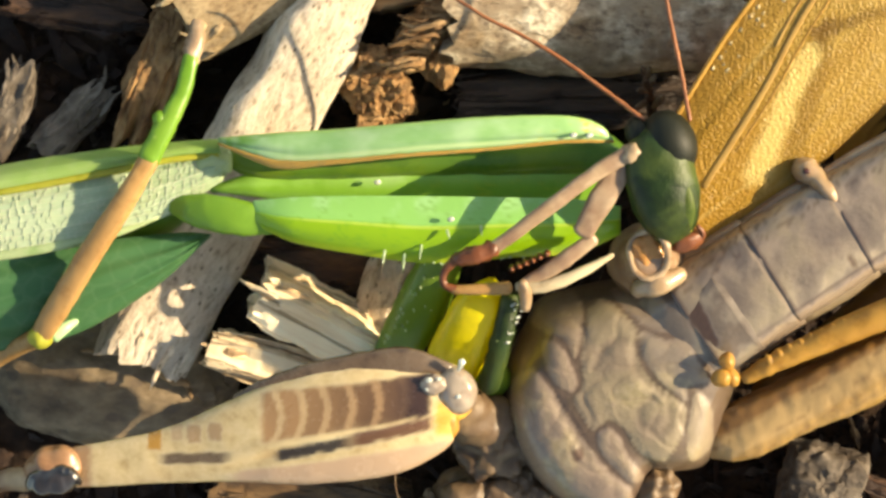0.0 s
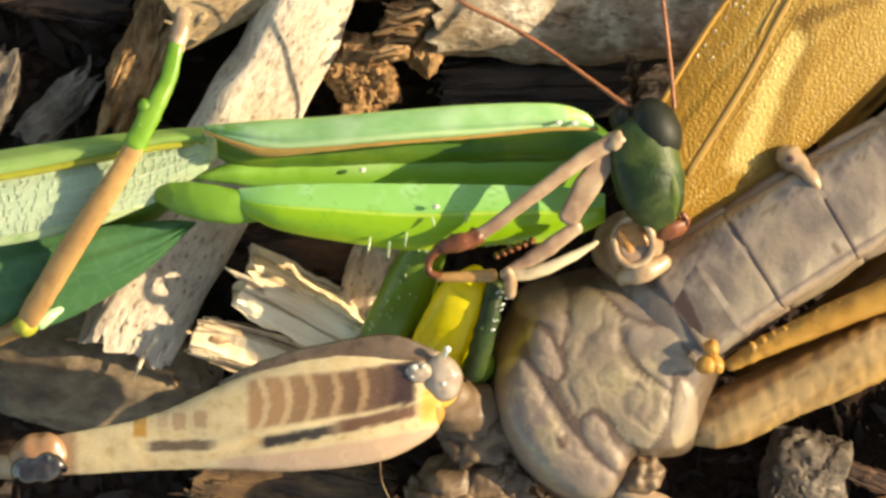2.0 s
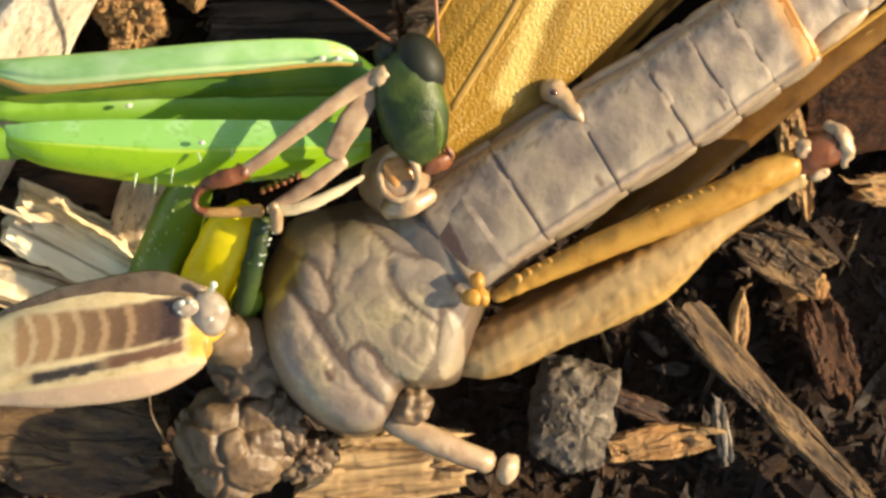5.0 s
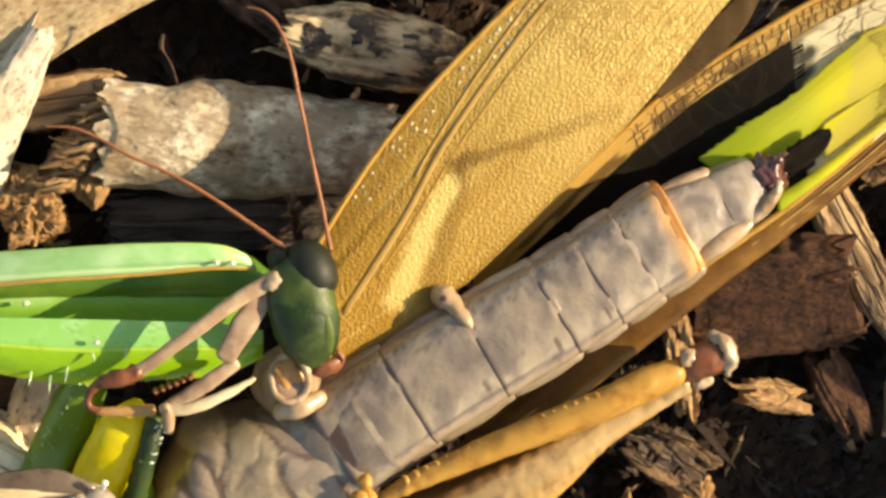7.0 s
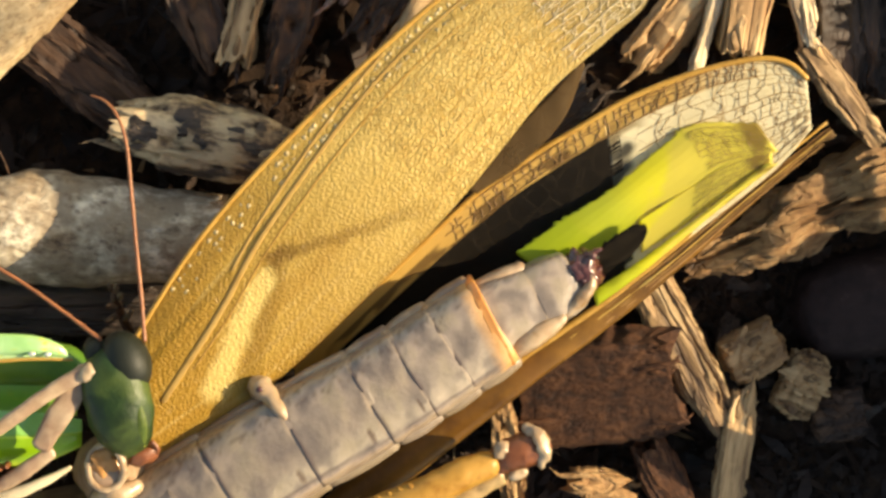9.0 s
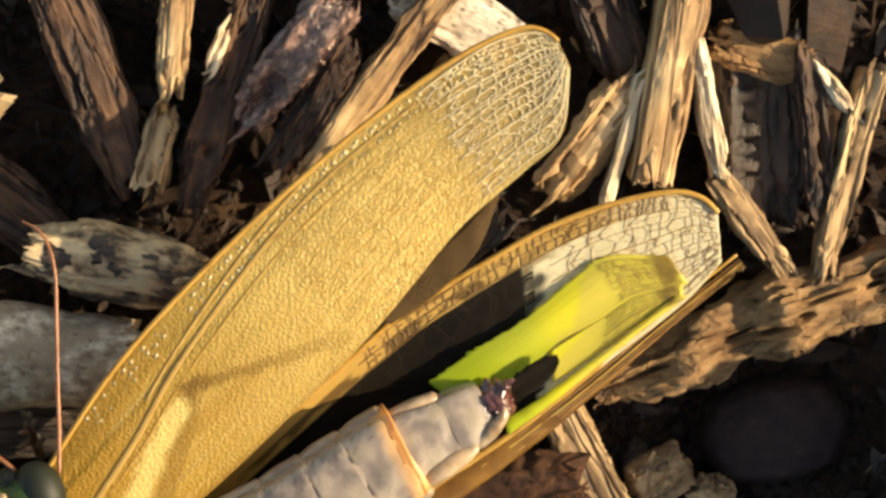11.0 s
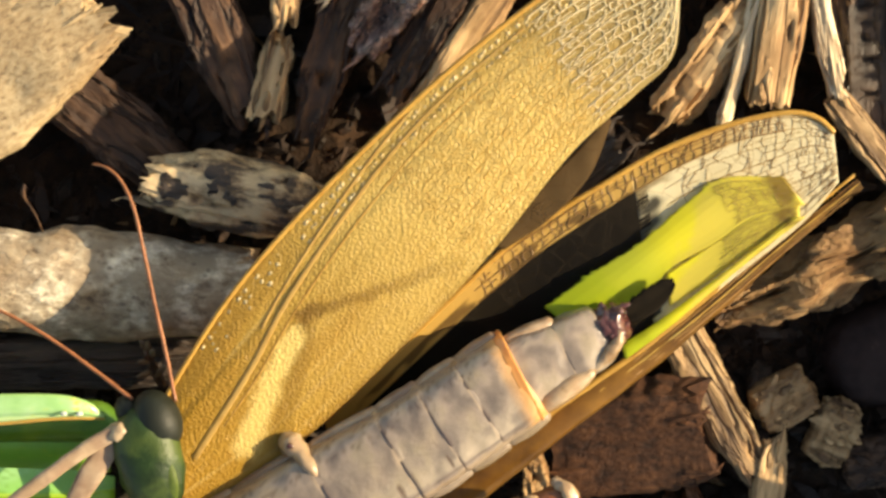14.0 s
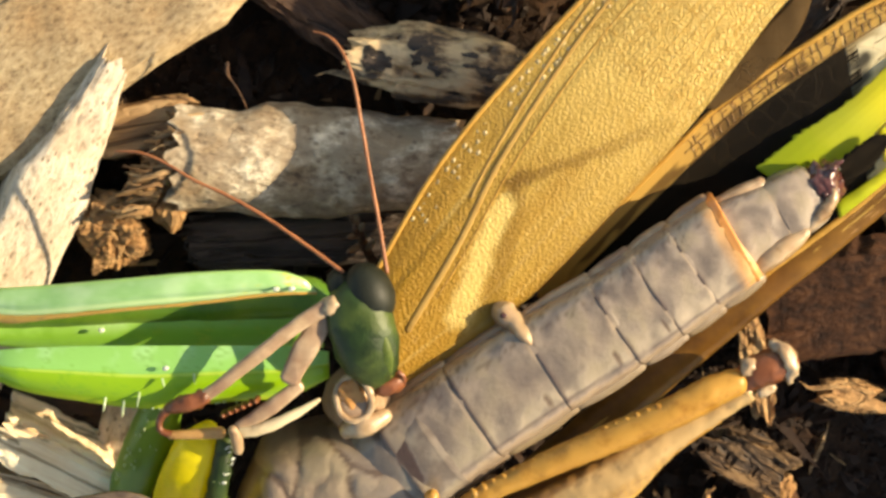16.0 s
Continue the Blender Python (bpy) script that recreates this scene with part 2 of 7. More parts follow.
def loft(points, radii, rings=20, sides=14, flat=1.0, lumps=0.0, lump_size=1.0, power=2.0, up=(0, 0, 1), caps=0.6, bm=None, seed=0.0, flutes=None):
    """A limb: rings round a smooth line. radii: one half-width a point; flat: height against width; power above 2: a squarer section."""
    line = spline(points, rings)
    wide = [v.x for v in spline([(r, 0, 0) for r in radii], rings)]
    bm = bm or bmesh.new()
    rows = []
    for i, p in enumerate(line):
        t = (line[min(i + 1, rings - 1)] - line[max(i - 1, 0)]).normalized()
        side = t.cross(Vector(up)).normalized()
        top = side.cross(t).normalized()
        row = []
        for k in range(sides):
            a = 2 * math.pi * k / sides
            ca, sa = math.cos(a), math.sin(a)
            ca, sa = math.copysign(abs(ca) ** (2 / power), ca), math.copysign(abs(sa) ** (2 / power), sa)
            d = side * ca * wide[i] + top * sa * wide[i] * flat
            if flutes:
                d *= 1 - flutes[1] * (0.5 + 0.5 * math.cos(flutes[0] * a + 0.8)) 
            q = p + d
            if lumps:
                q += d.normalized() * lumps * noise.noise(q / lump_size + Vector((seed, 0, 0)))
            row.append(bm.verts.new(q))
        rows.append(row)
    for a, b in zip(rows, rows[1:]):
        for k in range(sides):
            bm.faces.new((a[k], a[(k + 1) % sides], b[(k + 1) % sides], b[k]))
    for row, end, inner in ((rows[0], line[0], line[1]), (rows[-1], line[-1], line[-2])):
        away = (end - inner).normalized() * caps * (sum((v.co - end).length for v in row) / sides)
        mid = [bm.verts.new(end + (v.co - end) * 0.62 + away * 0.75) for v in row]
        tip = bm.verts.new(end + away)
        for k in range(sides):
            j = (k + 1) % sides
            bm.faces.new((row[k], row[j], mid[j], mid[k]))
            bm.faces.new((mid[k], mid[j], tip))
    return bm


def tree_of(bm):
    return BVHTree.FromBMesh(bm)


def blob(at, size, turn=0.0, lumps=0.0, lump_size=1.0, power=2.0, cuts=3, bm=None, tilt=(0, 0), crag=0.0, crag_size=1.2):
    """A rounded lump: half-sizes along its own axes, turned about z by degrees."""
    tmp = bmesh.new()
    bmesh.ops.create_icosphere(tmp, subdivisions=cuts, radius=1.0)
    m = Euler((radians(tilt[0]), radians(tilt[1]), radians(turn))).to_matrix()
    for v in tmp.verts:
        c = v.co.copy()
        c = Vector([math.copysign(abs(x) ** (2 / power), x) for x in c])
        c = m @ Vector((c.x * size[0], c.y * size[1], c.z * size[2])) + Vector(at)
        if lumps:
            c += (c - Vector(at)).normalized() * lumps * noise.noise(c / lump_size)
        if crag:
            near = noise.voronoi(c / crag_size, distance_metric="DISTANCE")[0]
            c -= (c - Vector(at)).normalized() * crag * (max(0.0, 1 - (near[1] - near[0]) / 0.22) + 0.25 * noise.noise(c * 3))
        v.co = c
    if bm is None:
        return tmp
    me = bpy.data.meshes.new("lump")
    tmp.to_mesh(me)
    tmp.free()
    bm.from_mesh(me)
    bpy.data.meshes.remove(me)
    return bm


def chip(name, a, b, width, thick, material, label, seed, ends=(0.8, 0.8), jag=1.0, fibre=0.18, bow=0.0, lumps=0.25, square=5.0, tip=(1.0, 1.0), roll=0.0, splinters=0, flakes=0, flake_material=None, category="wood chip", group="wood chips of the mulch"):
    """A splinter or slab of wood from a to b (the middle of its top face), with torn ends, ridges along the grain and worn edges."""
    rnd = random.Random(seed)
    a, b = Vector(a), Vector(b)
    length = (b - a).length
    rings, sides = 74, 60
    bm = bmesh.new()
    rows = []
    off = Vector((rnd.uniform(0, 99), rnd.uniform(0, 99), rnd.uniform(0, 99)))
    for i in range(rings):
        u = i / (rings - 1)
        row = []
        taper = ends[0] + (1 - ends[0]) * min(1, u * 3.5) if u < 0.5 else ends[1] + (1 - ends[1]) * min(1, (1 - u) * 3.5)
        wob = 1 + 0.12 * noise.noise(Vector((u * 3, seed, 5))) + 0.06 * noise.noise(Vector((u * 11, seed, 9)))
        for k in range(sides):
            g = 2 * math.pi * k / sides
            c, s = math.cos(g), math.sin(g)
            c, s = math.copysign(abs(c) ** (2 / square), c), math.copysign(abs(s) ** (2 / square), s)
            y = c * width / 2 * taper * wob * (tip[0] + (tip[1] - tip[0]) * u)
            z = s * thick / 2
            pull = jag * (noise.noise(Vector((y * 1.3, z * 0.9, seed + (0 if u < 0.5 else 40)))) + 0.7 * noise.noise(Vector((y * 3.5, z * 3.5, seed + 3))) + 0.5 * noise.noise(Vector((y * 8, z * 8, seed + 7))))
            x = u * length + pull * (1 - 2 * u) * abs(1 - 2 * u) ** 0.5
            ridge = fibre * (noise.noise(Vector((x * 0.06, y * 2.2, z * 2.2)) + off) + 0.7 * noise.noise(Vector((x * 0.18, y * 5, z * 5)) + off))
            crack = noise.noise(Vector((x * 0.05, y * 1.3, z * 0.8)) + off * 3)
            ridge -= 2.2 * fibre * max(0.0, 1 - abs(crack) / 0.05)
            ridge += 0.25 * fibre * noise.noise(Vector((x * 0.5, y * 4, z * 4)) + off) + 0.22 * fibre * noise.noise(Vector((x * 2.2, y * 9, z * 9)) + off)
            ledge = noise.noise(Vector((x * 0.04, y * 1.5, z * 1.5)) + off * 1.7)
            ridge += 1.5 * fibre * (math.floor(ledge * 4) / 4 - ledge)
            big = lumps * noise.noise(Vector((x * 0.35, y * 0.4, z * 0.4)) + off * 2)
            n = Vector((0, c, s)).normalized()
            q = Vector((x, y, z)) + n * (ridge + big)
            q.z += bow * math.sin(math.pi * u) - thick / 2
            row.append(bm.verts.new(q * MM))
        rows.append(row)
    for p, q in zip(rows, rows[1:]):
        for k in range(sides):
            bm.faces.new((p[k], p[(k + 1) % sides], q[(k + 1) % sides], q[k]))
    for row, sgn in ((rows[0], 1), (rows[-1], -1)):
        mid = sum((v.co for v in row), Vector()) / sides
        prev = row
        for f, w in ((0.6, 0.2), (0.25, 0.3)):
            ring = []
            for v in row:
                q = mid + (v.co - mid) * f
                q.x += sgn * MM * jag * (w + 0.7 * noise.noise(q / MM * 1.7 + off))
                ring.append(bm.verts.new(q))
            for k in range(sides):
                bm.faces.new((prev[k], prev[(k + 1) % sides], ring[(k + 1) % sides], ring[k]))
            prev = ring
        bm.faces.new(prev)
    bmesh.ops.recalc_face_normals(bm, faces=bm.faces)
    under = tree_of(bm)
    me = bpy.data.meshes.new(name)
    bm.to_mesh(me)
    bm.free()
    me.shade_smooth()
    me.set_sharp_from_angle(angle=radians(38))
    me.materials.append(material)
    ob = new(name, me)
    for kind, count in (("splinter", splinters), ("bark_flake", flakes)):
        for _ in range(count):
            y0 = rnd.uniform(-0.4, 0.4) * width
            if kind == "splinter":
                end = rnd.choice((0, 1))
                x0 = rnd.uniform(0.25, 1.6) if end == 0 else length - rnd.uniform(0.25, 1.6)
                reach = rnd.uniform(0.9, 2.2) * (-1 if end == 0 else 1)
            else:
                x0, reach = rnd.uniform(0.08, 0.9) * length, rnd.uniform(0.3, 1.3)
            hit = under.ray_cast(Vector((x0, y0, 20)) * MM, Vector((0, 0, -1)))[0]
            if hit is None:
                continue
            z0 = hit.z / MM
            if kind == "splinter":
                piece = loft([(x0 - reach * 0.5, y0, z0 - 0.12), (x0, y0 + rnd.uniform(-0.1, 0.1), z0 + 0.02), (x0 + reach * 0.6, y0 + rnd.uniform(-0.25, 0.25), z0 + rnd.uniform(-0.25, 0.15)), (x0 + reach, y0 + rnd.uniform(-0.4, 0.4), z0 + rnd.uniform(-0.4, 0.2))],
                             [0.1, rnd.uniform(0.14, 0.26), rnd.uniform(0.1, 0.16), 0.03], 9, 6, 0.6, 0.1, 0.3)
            else:
                wide = rnd.uniform(0.1, 0.4)
                piece = bmesh.new()
                ring = []
                for i in range(14):
                    g = i * math.pi / 7
                    r = 1 + 0.9 * noise.noise(Vector((math.cos(g) * 1.6, math.sin(g) * 1.6, x0 * 7 + y0)))
                    q = Vector((x0 + reach / 2 * r * math.cos(g), y0 + wide * r * math.sin(g), 20))
                    h = under.ray_cast(q * MM, Vector((0, 0, -1)))[0]
                    q.z = (h.z / MM if h else z0 - 0.2)
                    ring.append(q)
                up = [piece.verts.new(q + Vector((0, 0, 0.05))) for q in ring]
                low = [piece.verts.new(q - Vector((0, 0, 0.12))) for q in ring]
                mid = piece.verts.new(Vector((x0, y0, z0 + 0.09)))
                for i in range(14):
                    j = (i + 1) % 14
                    piece.faces.new((up[i], up[j], mid))
                    piece.faces.new((low[i], low[j], up[j], up[i]))
            for v in piece.verts:
                v.co *= MM
            bmesh.ops.recalc_face_normals(piece, faces=piece.faces)
            pm = bpy.data.meshes.new(kind)
            piece.to_mesh(pm)
            piece.free()
            pm.materials.append((flake_material or wood_dark) if kind == "bark_flake" else material)
            child = new(kind, pm)
            child.parent = ob
            tagged(child)
    x = (b - a).normalized()
    y = Vector((0, 0, 1)).cross(x).normalized()
    z = x.cross(y)
    ob.matrix_world = Matrix.Translation(a * MM) @ Matrix((x, y, z)).transposed().to_4x4() @ pose(0, 0, 0, roll)
    return tagged(ob, label, category, group)


def lump(name, at, size, turn, material, label, seed, rough=0.5, category="wood chip", group="wood chips of the mulch", power=2.6, cuts=5, tilt=(0, 0)):
    """A blocky, broken piece resting with its top at the given height."""
    bm = bmesh.new()
    bmesh.ops.create_icosphere(bm, subdivisions=cuts, radius=1.0)
    off = Vector((seed * 3.7, seed * 1.3, seed))
    for v in bm.verts:
        c = v.co.copy()
        peak = max(abs(c.x), abs(c.y), abs(c.z))
        c = c.lerp(c / peak * 0.85, 0.55 if power > 2.5 else 0.2)
        q = Vector((c.x * size[0], c.y * size[1], c.z * size[2]))
        q *= 1 + rough * 0.35 * noise.noise(q * 0.45 + off) + rough * 0.14 * noise.noise(q * 1.5 + off) + rough * 0.1 * noise.noise(q * 3.4 + off) + rough * 0.07 * noise.noise(Vector((q.x * 1.2, q.y * 7, q.z * 7)) + off) - rough * 0.16 * max(0.0, 1 - abs(noise.noise(q * 0.8 + off * 2)) / 0.07)
        near = noise.voronoi(q * 0.55 + off, distance_metric="DISTANCE")[0]
        q *= 1 - rough * 0.14 * max(0.0, 1 - (near[1] - near[0]) / 0.16) - rough * 0.05 * max(0.0, noise.noise(q * 5 + off))
        v.co = q * MM
    me = bpy.data.meshes.new(name)
    bm.to_mesh(me)
    bm.free()
    me.shade_smooth()
    me.set_sharp_from_angle(angle=radians(34))
    me.materials.append(material)
    ob = new(name, me)
    rnd = random.Random(seed)
    for _ in range(7 if category == "wood chip" else 0):
        g, r = rnd.uniform(0, 6.28), rnd.uniform(0.2, 0.75)
        a = Vector((size[0] * r * math.cos(g), size[1] * r * math.sin(g), size[2] * (0.86 - 0.5 * r * r)))
        d = Vector((rnd.uniform(-0.8, 0.8), rnd.uniform(-0.5, 0.5), 0.0))
        piece = loft([(a - d) * MM, (a + Vector((0, 0, 0.12))) * MM, (a + d - Vector((0, 0, 0.1))) * MM], [0.1 * MM, rnd.uniform(0.16, 0.34) * MM, 0.06 * MM], 7, 6, 0.5, 0.1 * MM, 0.3 * MM)
        pm = bpy.data.meshes.new("flake")
        piece.to_mesh(pm)
        piece.free()
        pm.materials.append(material)
        child = new("flake", pm)
        child.parent = ob
        tagged(child)
    ob.matrix_world = pose(at[0] * MM, at[1] * MM, (at[2] - size[2]) * MM, tilt[0], tilt[1], turn)
    return tagged(ob, label, category, group)


def stick_on(ob, name, bm, material, label=""):
    """A part on a single-mesh thing that has its own place and turn; the bmesh is in plan millimetres."""
    back = ob.matrix_basis.inverted()
    for v in bm.verts:
        v.co = back @ (v.co * MM)
    bmesh.ops.recalc_face_normals(bm, faces=bm.faces)
    me = bpy.data.meshes.new(name)
    bm.to_mesh(me)
    bm.free()
    me.shade_smooth()
    me.materials.append(material)
    child = new(name, me)
    child.parent = ob
    return tagged(child, label)


# ---- ground ----
def ground_height(x, y):
    p = Vector((x, y, 0))
    return -6.6 + 1.3 * noise.noise(p * 0.09) + 0.8 * noise.noise(p * 0.3) + 0.35 * noise.noise(p * 0.9) + 0.15 * noise.noise(p * 2.3)


def ground():
    verts, faces = [], []
    nx, ny = 230, 170
    xs = [-190, -150, -110, -80] + [-62 + 130 * i / (nx - 9) for i in range(nx - 8)] + [85, 115, 150, 190]
    ys = [-190, -150, -110, -80] + [-62 + 90 * i / (ny - 9) for i in range(ny - 8)] + [45, 75, 110, 150]
    for y in ys:
        for x in xs:
            verts.append((x * MM, y * MM, ground_height(x, y) * MM))
    for j in range(ny - 1):
        for i in range(nx - 1):
            k = j * nx + i
            faces.append((k, k + 1, k + nx + 1, k + nx))
    me = bpy.data.meshes.new("ground")
    me.from_pydata(verts, [], faces)
    me.shade_smooth()
    me.materials.append(soil)
    tagged(new("ground", me), "dark crumbly garden soil under wood mulch", "soil", kind="structure")


ground()


def crumbs(name, count, low, high, material, label, seed, area, long=1.0):
    rnd = random.Random(seed)
    verts, faces = [], []
    for _ in range(count):
        x, y = rnd.uniform(area[0], area[1]), rnd.uniform(area[2], area[3])
        r = low + (high - low) * rnd.random() ** 2.2
        m = Euler((rnd.uniform(0, 6), rnd.uniform(0, 6), rnd.uniform(0, 6))).to_matrix()
        flat = Euler((rnd.uniform(-0.5, 0.5), rnd.uniform(-0.5, 0.5), rnd.uniform(0, 6))).to_matrix()
        k = len(verts)
        z = ground_height(x, y) + r * 0.35
        if long > 1.5:
            ring = [(-1, 0.3, 0), (-1, -0.2, 0.2), (-1, -0.2, -0.2), (0.1, 1, 0.1), (0.1, -0.6, 0.9), (0.1, -0.6, -0.9), (1.1, 0.2, 0), (0.9, -0.3, 0.3), (1, -0.2, -0.3)]
            for p in ring:
                q = flat @ (Vector((p[0] * r * long * rnd.uniform(0.7, 1.2), p[1] * r * rnd.uniform(0.6, 1.3), p[2] * r * 0.8)))
                verts.append(((x + q.x) * MM, (y + q.y) * MM, (z + q.z) * MM))
            for a in (0, 3):
                for i in range(3):
                    j = (i + 1) % 3
                    faces.append((k + a + i, k + a + j, k + a + 3 + j, k + a + 3 + i))
            faces += [(k, k + 2, k + 1), (k + 6, k + 7, k + 8)]
        else:
            for p in ((1, 0, 0), (-1, 0, 0), (0, 1, 0), (0, -1, 0), (0, 0, 1), (0, 0, -1), (.7, .7, .6), (-.7, .6, -.6)):
                q = m @ (Vector(p) * r * rnd.uniform(0.6, 1.25))
                verts.append(((x + q.x) * MM, (y + q.y) * MM, (z + q.z * 0.8) * MM))
            faces += [(k + a, k + b, k + c) for a, b, c in ((6, 2, 4), (6, 4, 0), (6, 0, 2), (0, 4, 3), (0, 3, 5), (0, 5, 2), (7, 2, 5), (7, 5, 1), (7, 1, 2), (1, 4, 2), (1, 3, 4), (1, 5, 3))]
    me = bpy.data.meshes.new(name)
    me.from_pydata(verts, [], faces)
    me.materials.append(material)
    tagged(new(name, me), label, "mulch", kind="stuff")


crumbs("bark_fragments", 600, 0.25, 0.8, bark_mix, "brown and dark fragments of shredded bark", 6, (-46, 52, -48, 16), long=2.6)
crumbs("dark_fragments", 380, 0.25, 0.7, wood_dark, "dark rotted fragments of bark", 8, (-46, 52, -48, 16), long=2.2)
crumbs("soil_crumbs", 9000, 0.1, 0.8, crumb_mix, "dark brown crumbs of soil and rotted bark", 3, (-50, 64, -52, 20))
crumbs("bark_bits", 420, 0.15, 0.55, bark_mix, "small reddish bits of bark on soil", 16, (4, 46, -46, -14), long=2.2)
crumbs("fine_crumbs", 7000, 0.07, 0.4, crumb_mix, "fine dark crumbs of soil and bark", 17, (4, 46, -46, -12))
crumbs("wood_splinters", 1100, 0.12, 0.4, bark_mix, "thin brown splinters of shredded bark", 4, (-46, 52, -48, 16), long=7)
crumbs("pale_splinters", 220, 0.12, 0.35, wood_tan, "short tan splinters of wood", 5, (-46, 52, -48, 16), long=5)


# ---- mulch: the pieces that can be told apart ----
def mulch():
    c = chip
    pale, slab, cream, tan, brown, dark, orange = wood_pale, wood_slab, wood_cream, wood_tan, wood_brown, wood_dark, wood_orange
    c("pale_stick", (-15.2, -4.9, 0.3), (-29.4, -29.8, -0.3), 4.9, 3.6, pale, "long weathered pale grey wood stick with dark specks", 1, (0.45, 0.9), 1.3, 0.06, lumps=0.2, tip=(0.8, 1.2), roll=-22, splinters=6)
    c("wood_slab", (-5.1, 4.9, 0.0), (-27.8, -9.7, -0.4), 8.6, 3.0, slab, "broad cream slab of split wood with fine brown grain", 2, (0.55, 0.9), 1.6, 0.08, lumps=0.3, splinters=8)
    lump("wood_lump", (-16.8, -14.7, -0.8), (2.0, 2.4, 2.4), 20, orange, "crumbly orange-brown lump of broken wood", 3, 0.9)
    c("wood_chip", (-26.6, -8.2, -2.0), (-30.8, -18.0, -3.2), 3.0, 3.2, orange, "fibrous orange-brown splinter of wood", 4, (0.8, 0.5), 1.2, 0.3, splinters=8)
    c("wood_chip", (-37.5, -9.4, -4.4), (-29.4, -10.4, -4.6), 3.6, 3.0, brown, "rough brown chunk of bark", 5, (0.7, 0.7), 1.0, 0.3, splinters=8)
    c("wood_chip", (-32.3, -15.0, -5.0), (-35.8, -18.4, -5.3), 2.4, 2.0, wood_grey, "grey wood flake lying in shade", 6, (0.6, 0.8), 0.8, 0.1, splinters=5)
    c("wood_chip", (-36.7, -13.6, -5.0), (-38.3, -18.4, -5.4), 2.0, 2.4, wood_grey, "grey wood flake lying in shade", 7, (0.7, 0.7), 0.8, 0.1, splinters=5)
    c("wood_chip", (-22.9, -26.0, 1.9), (-17.0, -29.4, 1.0), 3.0, 4.6, cream, "bright cream block of freshly split wood", 8, (0.9, 0.9), 0.7, 0.16, lumps=0.1, square=7, roll=8, splinters=4)
    c("wood_chip", (-25.6, -28.7, 1.2), (-18.4, -30.8, 0.8), 2.6, 4.2, cream, "cream chip of split wood with dark cracks", 62, (0.8, 0.9), 0.7, 0.2, lumps=0.1, square=7, roll=-6, splinters=4)
    c("wood_chip", (-15.5, -23.2, -0.9), (-17.9, -30.4, -1.2), 2.6, 3.0, pale, "rough grey-tan stub of weathered wood", 9, (0.9, 0.8), 0.8, 0.3, splinters=5)
    knot = lump("wood_lump", (-31.9, -31.0, -1.4), (7.4, 4.0, 3.2), -4, wood_knot, "rounded grey-brown wood knot in shade", 10, 0.22, power=2.0)
    stick_on(knot, "bark_curl", loft([(-29.47, -29.87, -1.9), (-28.83, -30.45, -1.5), (-28.14, -30.82, -1.4), (-27.45, -30.89, -1.4), (-27.12, -31.81, -1.7)], [0.1, 0.2, 0.24, 0.22, 0.08], 20, 8, 0.8, 0.12, 0.4), wood_tan, "curled pale edge of loose bark")
    stick_on(knot, "bark_curl", loft([(-33.40, -29.28, -1.9), (-32.83, -29.13, -1.7), (-32.39, -29.26, -1.9)], [0.08, 0.14, 0.06], 10, 8, 0.8, 0.1, 0.4), wood_tan, "small pale flake of bark")
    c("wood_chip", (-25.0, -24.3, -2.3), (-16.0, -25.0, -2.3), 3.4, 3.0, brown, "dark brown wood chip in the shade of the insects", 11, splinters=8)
    c("wood_slab", (-26.0, -38.0, -1.2), (-15.6, -39.2, -1.2), 6.5, 3.6, wood_tan_shade, "tan wood slab with a cracked face", 12, (0.8, 0.7), 1.2, 0.1, splinters=8)
    c("log", (-12.4, -10.7, 1.0), (3.6, -11.5, 0.4), 6.4, 5.8, log_bark, "short round twig log with pale speckled bark and a broken end", 14, (0.9, 0.92), 0.9, 0.05, square=2.2, lumps=0.2, tip=(1.08, 0.84), category="log", splinters=4)
    lump("wood_lump", (-12.6, -11.5, 0.0), (3.3, 2.3, 2.6), 50, orange, "crumbling orange-brown heart wood at the broken log end", 63, 0.9)
    c("bark_piece", (-2.2, -5.0, 0.7), (7.2, -6.6, 0.2), 4.4, 5.0, bark_mottled, "cream bark piece with flaking black patches", 15, (0.5, 0.7), 1.0, 0.15, square=2.6, splinters=4, flakes=22)
    c("root_piece", (-11.0, 3.0, -3.4), (-0.8, -5.2, -3.6), 4.0, 3.2, brown, "brown fibrous piece of root", 16, (0.8, 0.6), 1.0, 0.3, splinters=8)
    c("wood_chip", (-1.6, 11.0, -1.6), (3.4, -1.4, -2.6), 3.6, 3.4, brown, "long dark brown splinter of bark", 17, (0.8, 0.6), 1.0, 0.3, splinters=8)
    c("wood_chip", (5.9, 11.0, -1.2), (5.5, 3.8, -1.4), 1.8, 2.8, tan, "narrow tan stick of wood standing among bark", 18, (0.9, 0.8), 0.6, 0.25, splinters=5)
    c("wood_chip", (5.2, 3.0, -1.8), (4.2, -1.4, -2.4), 1.9, 2.2, tan, "torn tan wood splinter among bark", 19, (0.5, 1.0), 0.9, 0.25, splinters=3)
    c("wood_chip", (8.6, 7.8, -1.7), (7.7, 5.3, -1.9), 0.9, 2.0, cream, "small bright splinter of wood", 20, (0.5, 0.5), 0.6, 0.15, splinters=3)
    c("wood_chip", (10.4, 10.5, -1.8), (6.6, -2.6, -2.6), 2.6, 2.4, brown, "dark rotted strip of bark", 21, (0.8, 0.6), 1.0, 0.4, splinters=5)
    c("wood_chip", (14.8, 9.4, -0.8), (9.8, 2.4, -1.6), 3.0, 3.0, bark_glint, "glittering dark crumbling bark", 22, (0.9, 0.6), 1.0, 0.55, splinters=10, flakes=60, flake_material=bark_glint)
